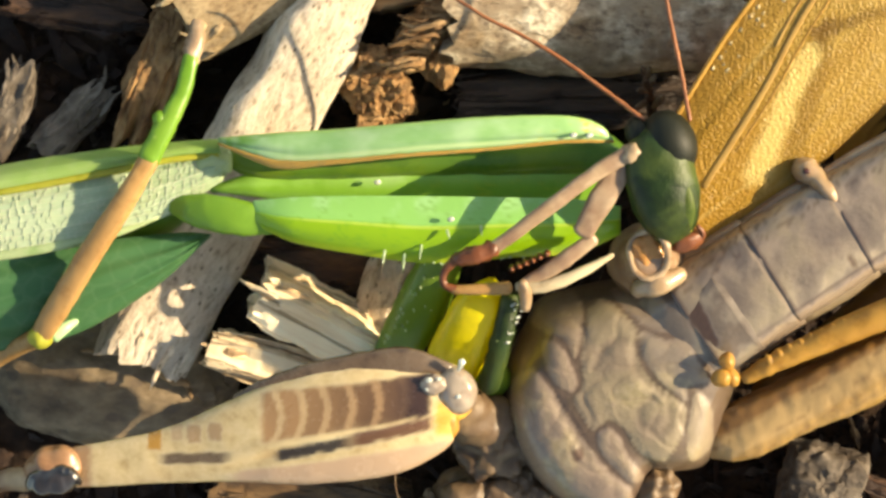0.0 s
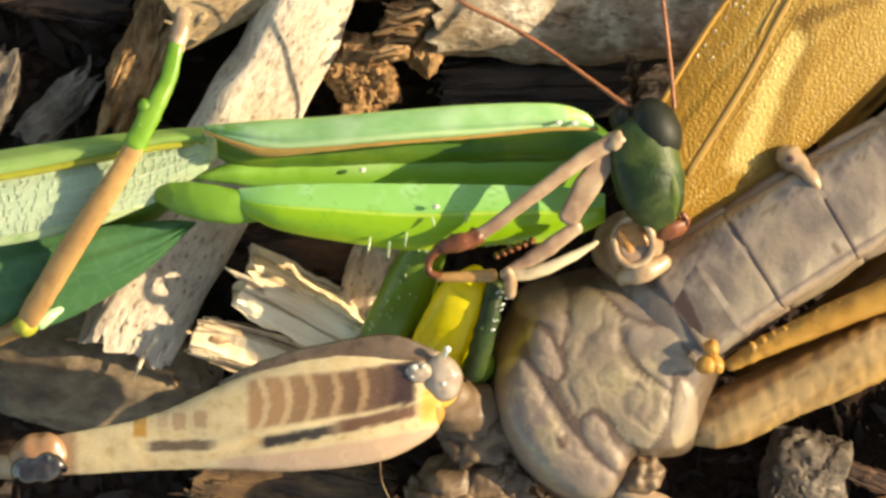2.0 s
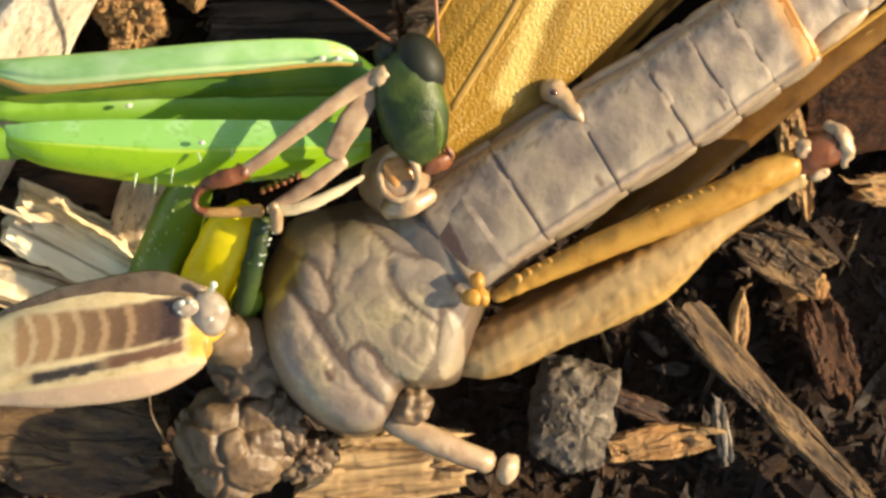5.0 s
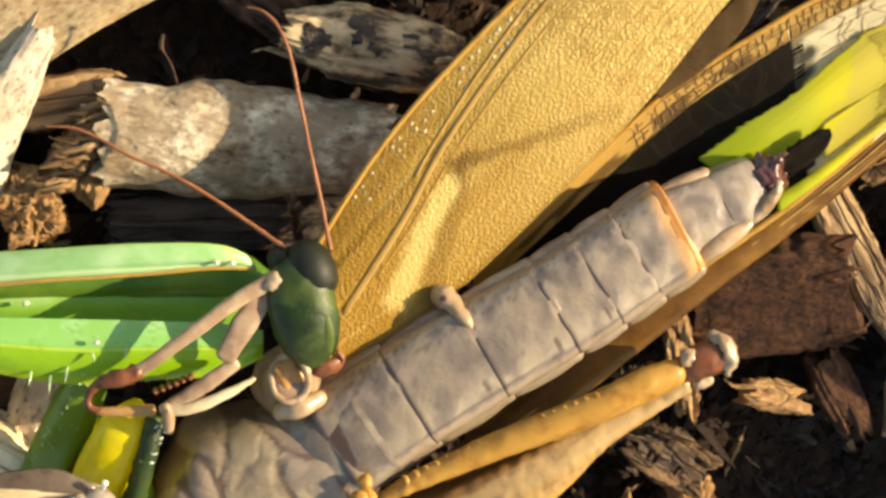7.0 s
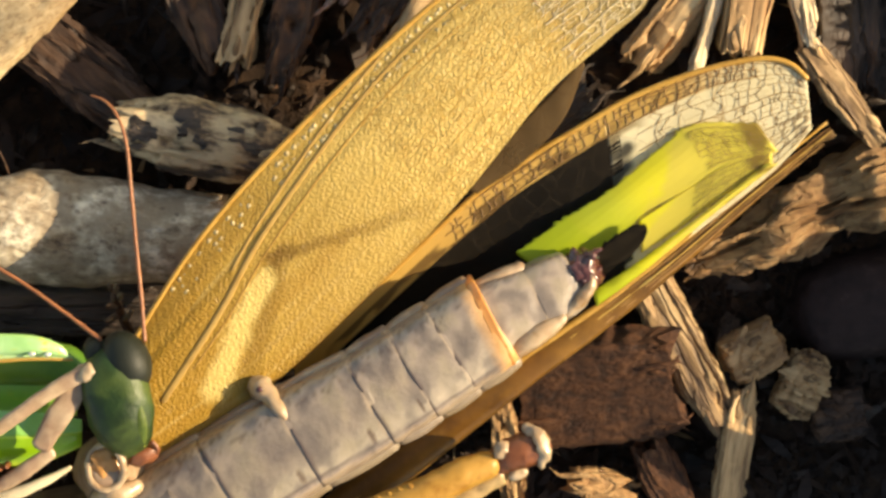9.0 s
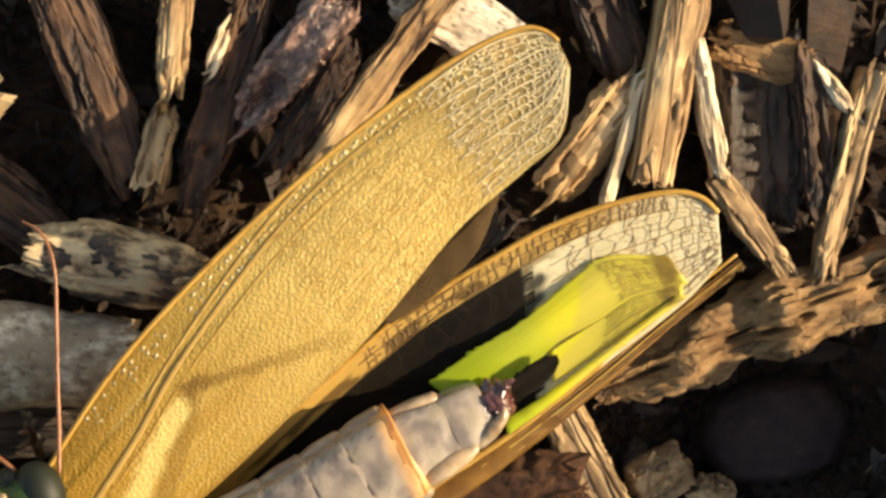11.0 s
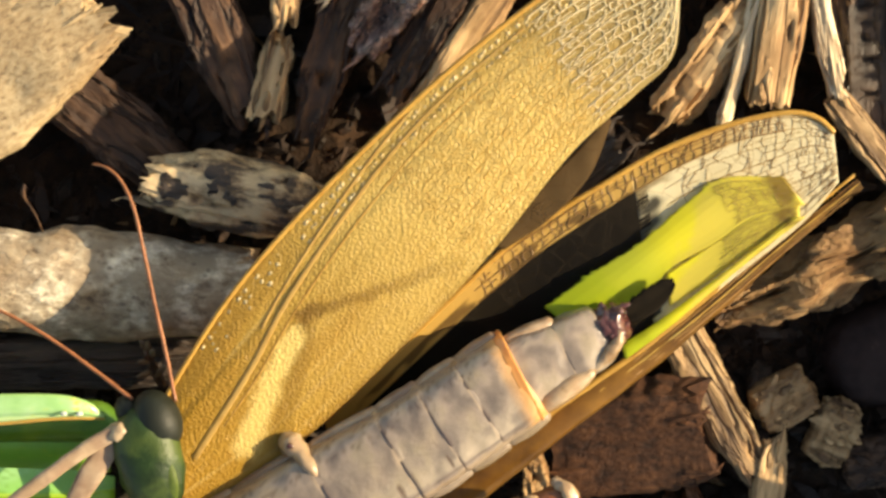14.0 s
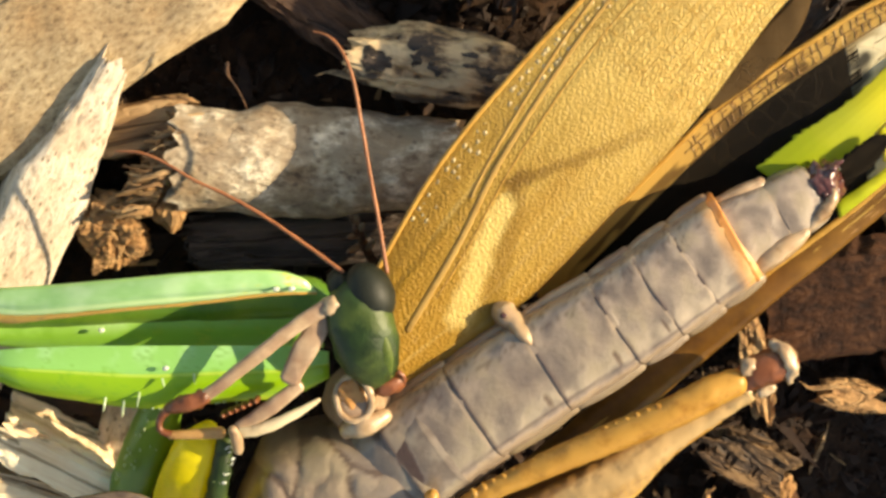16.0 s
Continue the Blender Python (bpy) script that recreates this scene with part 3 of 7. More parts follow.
    c("wood_chip", (15.6, 6.8, -1.2), (11.6, 0.0, -1.9), 2.4, 3.0, brown, "brown wedge of bark with a bright torn tip", 23, (0.6, 0.7), 0.8, 0.25, splinters=5)
    c("wood_chip", (21.0, 10.4, -1.2), (13.6, -0.2, -1.6), 2.0, 2.8, tan, "long tan split stick with a bright edge", 24, (0.9, 0.6), 0.8, 0.2, splinters=5)
    c("wood_chip", (18.8, 10.0, -2.4), (25.0, 6.8, -2.6), 3.8, 2.4, pale, "grey-tan wood flake under a wing tip", 25, splinters=8)
    c("wood_chip", (29.4, 10.6, -1.5), (31.9, 5.4, -2.2), 3.4, 3.0, brown, "reddish-brown chunk of bark with bright torn edges", 26, (0.9, 0.7), 1.1, 0.3, splinters=3)
    c("wood_chip", (31.8, 5.3, -1.0), (27.2, -1.2, -1.8), 2.5, 2.8, tan, "cracked tan wood splinter with a dark groove", 27, (0.6, 0.9), 0.8, 0.4, splinters=5)
    c("wood_chip", (32.1, 5.3, -0.8), (30.3, -1.9, -1.2), 0.75, 2.6, cream, "thin bright sliver of split wood", 28, (0.6, 0.8), 0.6, 0.12, splinters=3)
    c("wood_chip", (34.6, 11.5, -0.2), (32.8, -0.5, -0.5), 2.8, 3.2, tan, "straight tan stick of split wood with a bright edge", 29, (0.95, 0.9), 0.5, 0.14, square=5, splinters=5)
    c("wood_chip", (35.2, 7.8, -0.6), (36.7, -0.1, -0.8), 1.15, 2.4, cream, "thin sunlit splinter of wood", 30, (0.6, 0.7), 0.6, 0.15, splinters=3)
    c("bark_piece", (39.0, 8.0, -2.0), (39.6, -3.0, -3.0), 5.4, 3.0, dark, "flat dark slab of rotted bark", 31, (0.9, 0.7), 0.8, 0.3, splinters=4, flakes=10)
    c("wood_chip", (36.4, 7.6, -1.4), (41.4, 6.4, -1.4), 2.8, 2.6, orange, "fibrous brown torn bark edge", 32, (0.8, 0.8), 1.0, 0.4, splinters=3)
    c("wood_chip", (41.3, 7.4, -0.9), (42.8, -2.0, -1.4), 1.8, 2.6, brown, "fibrous brown strip of bark", 33, (0.6, 0.9), 0.9, 0.35, splinters=5)
    c("wood_chip", (42.2, 6.2, -0.9), (44.0, 3.9, -1.0), 0.8, 1.8, cream, "small bright splinter of wood", 34, (0.6, 0.6), 0.4, 0.1, splinters=3)
    c("wood_chip", (45.4, 6.0, -0.9), (42.9, -5.3, -1.2), 1.6, 2.4, tan, "knobbly sunlit tan stick", 35, (0.8, 0.7), 0.8, 0.3, splinters=5)
    c("wood_chip", (36.7, -0.2, -1.2), (41.0, -5.8, -1.8), 1.7, 2.0, tan, "short tan twig beside the wing tip", 36, (0.8, 0.5), 0.6, 0.2, splinters=5)
    c("branch", (50.0, -4.6, -0.4), (30.4, -12.6, -1.6), 4.2, 4.6, orange, "gnarled sunlit branch with torn ochre bark", 37, (1.0, 0.35), 1.2, 0.6, lumps=1.3, square=2.6, category="branch", tip=(1.1, 0.8), splinters=16)
    lump("stone", (41.0, -15.2, -3.2), (4.8, 3.3, 3.4), 10, stone_dark, "dark rounded stone with a few glints", 38, 0.14, "stone", "", power=2.0)
    lump("wood_lump", (34.3, -17.9, -3.2), (2.0, 1.7, 2.0), 30, wood_tan, "small blocky tan cube of wood", 39, 0.6)
    lump("wood_lump", (37.2, -19.8, -3.4), (1.5, 2.1, 1.8), -25, wood_tan, "small broken tan lump of wood", 40, 0.8)
    lump("wood_lump", (39.4, -21.6, -4.0), (1.9, 1.7, 1.5), 15, brown, "small brown lump of bark", 41, 0.6)
    c("twig", (27.4, -12.6, -2.2), (32.6, -22.0, -2.6), 2.6, 2.2, wood_tan, "short flat tan twig on soil", 42, (0.9, 0.6), 0.8, 0.2, category="twig", splinters=5)
    c("twig", (33.6, -20.2, -2.4), (32.6, -28.0, -2.8), 1.9, 2.0, wood_tan, "jointed tan twig lying on soil", 43, (0.7, 0.8), 0.7, 0.2, category="twig", splinters=5)
    c("wood_slab", (20.6, -20.8, -2.6), (29.2, -19.8, -0.6), 6.6, 3.2, wood_red, "flat red-brown piece of bark with a torn bright edge", 44, (0.9, 0.85), 1.3, 0.05, lumps=0.12, square=8, roll=20, splinters=8)
    c("wood_chip", (23.8, -25.4, -2.6), (27.4, -26.0, -2.8), 1.8, 1.8, orange, "small orange-brown wood chip", 45, splinters=3)
    c("wood_chip", (28.2, -23.4, -2.4), (30.4, -27.4, -3.0), 2.4, 2.2, wood_red, "reddish wood chip on dark soil", 46, splinters=3)
    c("wood_chip", (17.6, -28.0, -2.4), (21.4, -30.2, -2.6), 3.2, 1.2, wood_tan_shade, "flat crumbling tan wood flake on soil", 47, (0.7, 0.8), 1.0, 0.2, splinters=3)
    lump("wood_lump", (20.8, -31.1, -3.4), (1.4, 0.8, 1.2), 5, orange, "small ochre wood crumb", 48, 0.7)
    lump("wood_lump", (7.7, -37.9, -0.8), (2.7, 3.5, 2.6), -10, wood_grey, "grey pitted wedge of weathered wood", 49, 0.38)
    c("wood_chip", (9.6, -39.8, -1.6), (15.2, -39.2, -1.8), 2.0, 2.0, orange, "orange-brown wood chip on soil", 50, (0.6, 0.6), 0.6, 0.3, splinters=3)
    c("wood_chip", (9.8, -36.8, -2.0), (12.4, -37.8, -2.2), 1.3, 1.6, brown, "small reddish wood chip", 51, splinters=3)
    c("wood_chip", (21.4, -32.0, -2.0), (23.0, -37.0, -2.6), 2.6, 2.4, wood_red, "dark red-brown strip of bark", 52, (0.8, 0.6), 0.8, 0.3, splinters=3)
    c("twig", (13.6, -31.8, -1.8), (24.2, -43.2, -2.2), 1.9, 1.9, wood_tan_shade, "long tapering grey-tan twig on soil", 53, (0.9, 0.7), 0.8, 0.15, category="twig", tip=(1.2, 0.7), splinters=5)
    c("wood_chip", (17.1, -31.0, -1.4), (16.8, -34.8, -2.2), 0.9, 1.4, orange, "thin upright orange splinter", 54, (0.3, 0.7), 0.4, 0.1, splinters=3)
    c("wood_chip", (15.7, -37.4, -1.8), (16.2, -40.4, -2.2), 0.9, 1.2, wood_grey, "frayed grey splinter on dark soil", 55, (0.5, 0.5), 0.8, 0.2, splinters=3)
    c("wood_chip", (19.7, -20.6, -1.6), (20.5, -26.2, -1.8), 1.5, 2.6, orange, "crumbly red-brown bark strip", 56, (0.7, 0.6), 0.9, 0.55, splinters=3)
    c("wood_slab", (-7.4, -40.8, -1.4), (1.2, -40.4, -1.6), 4.0, 3.2, tan, "tan wood piece under the grasshopper", 57, splinters=8)
    c("wood_chip", (-18.0, -9.4, -1.6), (-12.2, -8.4, -1.8), 3.0, 2.4, tan, "short tan wood chip in shade", 58, splinters=3)
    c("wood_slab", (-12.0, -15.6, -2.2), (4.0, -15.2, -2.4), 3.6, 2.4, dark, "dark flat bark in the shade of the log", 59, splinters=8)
    # Added strip that keeps the shaded gap under the wings dark.
    c("wood_slab", (8.0, -12.8, -2.6), (24.0, -2.2, -2.8), 5.0, 2.0, dark, "dark bark strip added to deepen the shade under the wings", 60, splinters=8)


def torn_end():
    """The torn, fibrous end of the log, and a peeled strip of its bark."""
    rnd = random.Random(5)
    t = thing("torn_wood", (-15.5, -12.5, -2.0), "torn brown fibrous wood at the broken log end", "wood chip", "wood chips of the mulch")
    for i in range(80):
        k, z = rnd.random(), rnd.uniform(-2.4, 0.5)
        a = Vector((-10.6 - 3.6 * k, -8.2 - 5.4 * k, z))
        part("fibre_strand", loft([a, a + Vector((rnd.uniform(-1.2, -0.5), rnd.uniform(-0.3, 0.3), rnd.uniform(-0.1, 0.5))), a + Vector((rnd.uniform(-2.8, -1.4), rnd.uniform(-0.6, 0.5), rnd.uniform(-0.6, 0.4)))], [rnd.uniform(0.18, 0.34), rnd.uniform(0.1, 0.24), 0.04], 8, 6, 0.7, 0.12, 0.2), wood_tan if i % 3 else wood_orange, t)
    return t


def beyond():
    """Mulch that goes on past the seen part of the ground, and an unseen heap added to shade it."""
    rnd = random.Random(21)
    verts, faces = [], []
    for n in range(620):
        # The last 200 pieces form a tall unseen heap that blocks the low sun.
        shade_heap = n >= 420
        x, y = (rnd.uniform(52, 68), rnd.uniform(-40, -11)) if shade_heap else (rnd.uniform(-100, 110), rnd.uniform(-95, 70))
        if -44 < x < 50.5 and -46 < y < 13:
            continue
        length, wide, thick = rnd.uniform(6, 16), rnd.uniform(1.6, 4.5), rnd.uniform(1.5, 3.5)
        m = Euler((rnd.uniform(-0.6, 0.6), rnd.uniform(-0.5, 0.5), rnd.uniform(0, 6.3))).to_matrix()
        heap = rnd.uniform(0.0, 10.5) if shade_heap else 0.0
        base = Vector((x, y, ground_height(x, y) + rnd.uniform(1.0, 5.0) + heap))
        k = len(verts)
        for i in range(4):
            u = i / 3 - 0.5
            for sy, sz in ((-1, -1), (1, -1), (1, 1), (-1, 1)):
                w = (0.6 if i in (0, 3) else 1.0) * rnd.uniform(0.8, 1.15)
                verts.append((base + m @ Vector((u * length * rnd.uniform(0.9, 1.1), sy * wide / 2 * w, sz * thick / 2 * w))) * MM)
        for i in range(3):
            for j in range(4):
                q = k + i * 4
                faces.append((q + j, q + (j + 1) % 4, q + 4 + (j + 1) % 4, q + 4 + j))
        faces += [(k + 3, k + 2, k + 1, k), (k + 12, k + 13, k + 14, k + 15)]
    me = bpy.data.meshes.new("surrounding_mulch")
    me.from_pydata(verts, [], faces)
    me.materials.append(bark_mix)
    tagged(new("surrounding_mulch", me), "brown wood mulch that goes on around, with an unseen heap added for shade", "mulch", kind="stuff")


mulch()
torn_end()
beyond()


# ---- insect materials ----
def shell(name, base, dark, scale=900, rough=0.38, glow=0.15, stain=0.35, bump=0.25, coat=0.0, stain_col=None, gloss=0.5, blotch=None, blotch_scale=260, blotch_amount=0.7, pores=None, pigment=False, coat_rough=0.12):
    mid = tuple((a + b) / 2 for a, b in zip(base, dark))
    return surface(name, [(0.3, dark), (0.5, mid if stain > 0.5 else base), (0.72, base)], scale, (1, 1, 1), stain_col or (0.7, 0.6, 0.5), 260, stain, rough=rough, bump=bump,
                   depth=0.00015, glow=glow, vary=0.04, gloss=gloss, coat=coat, blotch=blotch, blotch_scale=blotch_scale, blotch_amount=blotch_amount, pores=pores, pore_scale=1100, pore_size=0.05, pigment=pigment, coat_rough=coat_rough)


green_leaf = shell("green_leaf", (0.16, 0.36, 0.03), (0.1, 0.26, 0.018), scale=420, glow=0.3, rough=0.35, coat=0.2, bump=0.6, blotch=(0.23, 0.42, 0.05), blotch_scale=150, blotch_amount=0.6, pores=(0.42, 0.6, 0.15))
green_sage = shell("green_sage", (0.44, 0.66, 0.36), (0.32, 0.55, 0.24), scale=500, glow=0.2, rough=0.4, coat=0.2, blotch=(0.5, 0.68, 0.3), blotch_scale=200, blotch_amount=0.5)
green_deep = shell("green_deep", (0.12, 0.26, 0.03), (0.06, 0.17, 0.02), scale=400, glow=0.25, rough=0.36, coat=0.15, bump=0.5, blotch=(0.24, 0.33, 0.025), blotch_scale=200, blotch_amount=0.7)
green_pale = shell("green_pale", (0.5, 0.62, 0.33), (0.33, 0.5, 0.2), glow=0.3, rough=0.4, bump=0.5)
green_yellow = shell("green_yellow", (0.48, 0.48, 0.06), (0.36, 0.38, 0.035), glow=0.3, rough=0.4)
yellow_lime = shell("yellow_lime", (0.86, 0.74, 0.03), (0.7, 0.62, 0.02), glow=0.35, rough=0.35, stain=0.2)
green_skin = shell("green_skin", (0.24, 0.5, 0.05), (0.16, 0.38, 0.03), scale=420, glow=0.18, rough=0.36, coat=0.2, bump=0.5, pores=(0.4, 0.6, 0.2), pigment=True)
head_green = shell("head_green", (0.028, 0.062, 0.013), (0.008, 0.018, 0.004), scale=600, glow=0.06, rough=0.42, stain=0.8, gloss=0.35, bump=1.0, blotch=(0.055, 0.08, 0.015), blotch_scale=480, blotch_amount=0.75)
face_green = shell("face_green", (0.075, 0.11, 0.02), (0.035, 0.065, 0.013), glow=0.06, rough=0.45, gloss=0.3, bump=0.8)
eye_black = shell("eye_black", (0.012, 0.014, 0.009), (0.005, 0.006, 0.004), glow=0.0, rough=0.5, gloss=0.25)
ridge_ochre = shell("ridge_ochre", (0.5, 0.3, 0.07), (0.36, 0.26, 0.08), glow=0.2)
leg_russet = shell("leg_russet", (0.52, 0.3, 0.11), (0.38, 0.19, 0.06), glow=0.2, rough=0.42, bump=0.5)
antenna_red = shell("antenna_red", (0.32, 0.12, 0.05), (0.2, 0.07, 0.03), glow=0.1, rough=0.4)
claw_brown = shell("claw_brown", (0.2, 0.065, 0.025), (0.09, 0.03, 0.013), glow=0.1, rough=0.35, bump=0.6)
spine_green = shell("spine_green", (0.55, 0.68, 0.42), (0.4, 0.55, 0.28), glow=0.4, rough=0.2, coat=0.5)
clear_white = shell("clear_white", (0.75, 0.78, 0.7), (0.6, 0.62, 0.55), glow=0.3, rough=0.12, coat=0.8)
body_grey = shell("body_grey", (0.3, 0.24, 0.185), (0.2, 0.15, 0.105), scale=700, rough=0.42, glow=0.08, stain=0.6, bump=0.6, coat=0.12, stain_col=(0.66, 0.54, 0.4), blotch=(0.26, 0.2, 0.11), blotch_scale=150, blotch_amount=0.6, pores=(0.17, 0.12, 0.09))
body_tan = shell("body_tan", (0.56, 0.41, 0.27), (0.32, 0.21, 0.12), rough=0.36, coat=0.3, coat_rough=0.25, glow=0.1, stain=0.6, bump=0.6, blotch=(0.24, 0.13, 0.08), blotch_scale=500)
body_cream = shell("body_cream", (0.62, 0.47, 0.31), (0.4, 0.27, 0.15), rough=0.3, glow=0.2, stain=0.6, coat=0.6, bump=0.6, blotch=(0.3, 0.16, 0.07), blotch_scale=420, blotch_amount=0.6)
rim_orange = shell("rim_orange", (0.82, 0.42, 0.14), (0.6, 0.27, 0.07), rough=0.3, glow=0.4, coat=0.3)
amber = shell("amber", (0.54, 0.29, 0.06), (0.36, 0.165, 0.026), rough=0.35, glow=0.3, bump=0.4)
tip_dark = shell("tip_dark", (0.09, 0.03, 0.025), (0.03, 0.012, 0.01), rough=0.2, glow=0.0, coat=0.6)
mark_warm = shell("mark_warm", (0.3, 0.16, 0.08), (0.18, 0.08, 0.035), rough=0.36, glow=0.05, coat=0.2)
gap_black = shell("gap_black", (0.012, 0.009, 0.006), (0.006, 0.005, 0.004), rough=0.9, glow=0.0, gloss=0.05, bump=0.0)
keel_smoke = shell("keel_smoke", (0.15, 0.105, 0.07), (0.07, 0.045, 0.03), rough=0.25, glow=0.2, stain=0.5, coat=0.4)
femur_cream = shell("femur_cream", (0.64, 0.53, 0.34), (0.46, 0.34, 0.2), rough=0.35, glow=0.12, stain=0.3, coat=0.2)
femur_keel = shell("femur_keel", (0.3, 0.24, 0.2), (0.14, 0.1, 0.08), rough=0.3, glow=0.15, stain=0.4, coat=0.3)
head_crust = shell("head_crust", (0.2, 0.135, 0.075), (0.065, 0.035, 0.02), scale=500, rough=0.5, glow=0.0, stain=0.7, bump=0.8)
thorax_skin = shell("thorax_skin", (0.26, 0.19, 0.12), (0.16, 0.11, 0.068), scale=700, rough=0.42, glow=0.12, stain=0.6, bump=0.8, coat=0.75, coat_rough=0.2, stain_col=(0.66, 0.54, 0.4), pores=(0.17, 0.12, 0.09), pigment=True)
femur_skin = shell("femur_skin", (0.6, 0.47, 0.26), (0.44, 0.32, 0.15), rough=0.26, glow=0.12, stain=0.5, coat=0.7, coat_rough=0.15, bump=0.3, pigment=True)
shank_skin = shell("shank_skin", (0.46, 0.28, 0.09), (0.3, 0.16, 0.045), rough=0.34, coat=0.3, coat_rough=0.25, glow=0.2, stain=0.5, bump=0.6, pigment=True)
belly_skin = shell("belly_skin", (0.19, 0.15, 0.115), (0.11, 0.084, 0.066), scale=500, rough=0.36, glow=0.06, stain=0.6, bump=1.0, coat=0.65, coat_rough=0.2, stain_col=(0.66, 0.56, 0.46), pores=(0.17, 0.12, 0.09), pigment=True)


def clear(name, tint):
    m, nodes, links, bsdf = shader(name)
    bsdf.inputs["Base Color"].default_value = (*tint, 1)
    bsdf.inputs["Transmission Weight"].default_value = 1.0
    bsdf.inputs["Roughness"].default_value = 0.06
    bsdf.inputs["IOR"].default_value = 1.38
    return m


knee_black = shell("knee_black", (0.022, 0.018, 0.016), (0.01, 0.008, 0.007), rough=0.15, glow=0.0, coat=1.0, coat_rough=0.05)
cap_gloss = shell("cap_gloss", (0.46, 0.38, 0.3), (0.28, 0.2, 0.15), rough=0.12, glow=0.3, coat=1.0, coat_rough=0.04, stain=0.5)
clear_wet = clear("clear_wet", (0.92, 0.92, 0.88))


def membrane(name, base, dark, cell=1500.0, clear=0.25, glow=0.45, relief=0.6, vein=(0.3, 0.16, 0.04), line=0.06, net_tone=0.55, pigment=False, tip=None, end=None, span_mm=(10, 32), end_mm=(34, 43), clear_end=0.0, gloss=0.5):
    """A leathery or glassy wing skin: a net of small cells, light let through, and partly clear."""
    m, nodes, links, bsdf = shader(name)
    co = nodes.new("ShaderNodeTexCoord")
    wide = nodes.new("ShaderNodeTexNoise")
    wide.inputs["Scale"].default_value, wide.inputs["Detail"].default_value = 130, 5
    links.new(co.outputs["Object"], wide.inputs["Vector"])
    col = ramp(nodes, [(0.35, dark), (0.62, base)])
    links.new(wide.outputs[0], col.inputs[0])
    tint = col.outputs[0]
    if tip:
        along = nodes.new("ShaderNodeVectorMath")
        along.operation = "DOT_PRODUCT"
        along.inputs[1].default_value = (0.7, 0.7, 0)
        links.new(co.outputs["Object"], along.inputs[0])
        span = nodes.new("ShaderNodeMapRange")
        span.inputs["From Min"].default_value, span.inputs["From Max"].default_value = span_mm[0] * MM, span_mm[1] * MM
        links.new(along.outputs["Value"], span.inputs["Value"])
        tint = mixed(nodes, links, "MIX", span.outputs[0], col.outputs[0], tip)
        if end:
            last = nodes.new("ShaderNodeMapRange")
            last.inputs["From Min"].default_value, last.inputs["From Max"].default_value = end_mm[0] * MM, end_mm[1] * MM
            links.new(along.outputs["Value"], last.inputs["Value"])
            tint = mixed(nodes, links, "MIX", last.outputs[0], tint, end)
            thin = nodes.new("ShaderNodeMath")
            thin.operation = "MULTIPLY"
            thin.inputs[1].default_value = clear_end
            links.new(last.outputs[0], thin.inputs[0])
    net = nodes.new("ShaderNodeTexVoronoi")
    net.feature = "DISTANCE_TO_EDGE"
    net.inputs["Scale"].default_value = cell
    links.new(co.outputs["Object"], net.inputs["Vector"])
    lines = ramp(nodes, [(0.0, (1, 1, 1)), (line, (0.6, 0.6, 0.6)), (line * 2.2, (0, 0, 0))])
    links.new(net.outputs[0], lines.inputs[0])
    tone = nodes.new("ShaderNodeMath")
    tone.operation = "MULTIPLY"
    tone.inputs[1].default_value = net_tone
    links.new(lines.outputs[0], tone.inputs[0])
    out = mixed(nodes, links, "MIX", tone.outputs[0], tint, vein)
    if pigment:
        paint = nodes.new("ShaderNodeAttribute")
        paint.attribute_name = "pigment"
        out = mixed(nodes, links, "MIX", paint.outputs["Alpha"], out, paint.outputs["Color"])
    links.new(out, bsdf.inputs["Base Color"])
    bsdf.inputs["Roughness"].default_value = 0.42
    bsdf.inputs["Specular IOR Level"].default_value = gloss
    b = nodes.new("ShaderNodeBump")
    b.inputs["Strength"].default_value, b.inputs["Distance"].default_value = relief, 0.00016
    crinkle = nodes.new("ShaderNodeTexNoise")
    crinkle.inputs["Scale"].default_value, crinkle.inputs["Detail"].default_value, crinkle.inputs["Distortion"].default_value = cell * 0.8, 3.0, 1.2
    turned = nodes.new("ShaderNodeMapping")
    turned.inputs["Rotation"].default_value = (0, 0, radians(-45))
    turned.inputs["Scale"].default_value = (1.0, 0.45, 1.0)
    links.new(co.outputs["Object"], turned.inputs[0])
    links.new(turned.outputs[0], crinkle.inputs["Vector"])
    both = nodes.new("ShaderNodeMath")
    both.operation = "MULTIPLY_ADD"
    both.inputs[1].default_value = -0.35
    links.new(lines.outputs[0], both.inputs[0])
    links.new(crinkle.outputs[0], both.inputs[2])
    links.new(both.outputs[0], b.inputs["Height"])
    links.new(b.outputs[0], bsdf.inputs["Normal"])
    tr = nodes.new("ShaderNodeBsdfTranslucent")
    links.new(out, tr.inputs["Color"])
    links.new(b.outputs[0], tr.inputs["Normal"])
    clearing = nodes.new("ShaderNodeBsdfTransparent")
    clearing.inputs[0].default_value = (*[min(1, c * 0.6 + 0.4) for c in base], 1)
    m1, m2 = nodes.new("ShaderNodeMixShader"), nodes.new("ShaderNodeMixShader")
    m1.inputs[0].default_value, m2.inputs[0].default_value = glow, clear
    links.new(bsdf.outputs[0], m1.inputs[1])
    links.new(tr.outputs[0], m1.inputs[2])
    if clear_end:
        links.new(thin.outputs[0], m2.inputs[0])
    links.new(m1.outputs[0], m2.inputs[1])
    links.new(clearing.outputs[0], m2.inputs[2])
    links.new(m2.outputs[0], nodes["Material Output"].inputs[0])
    return m


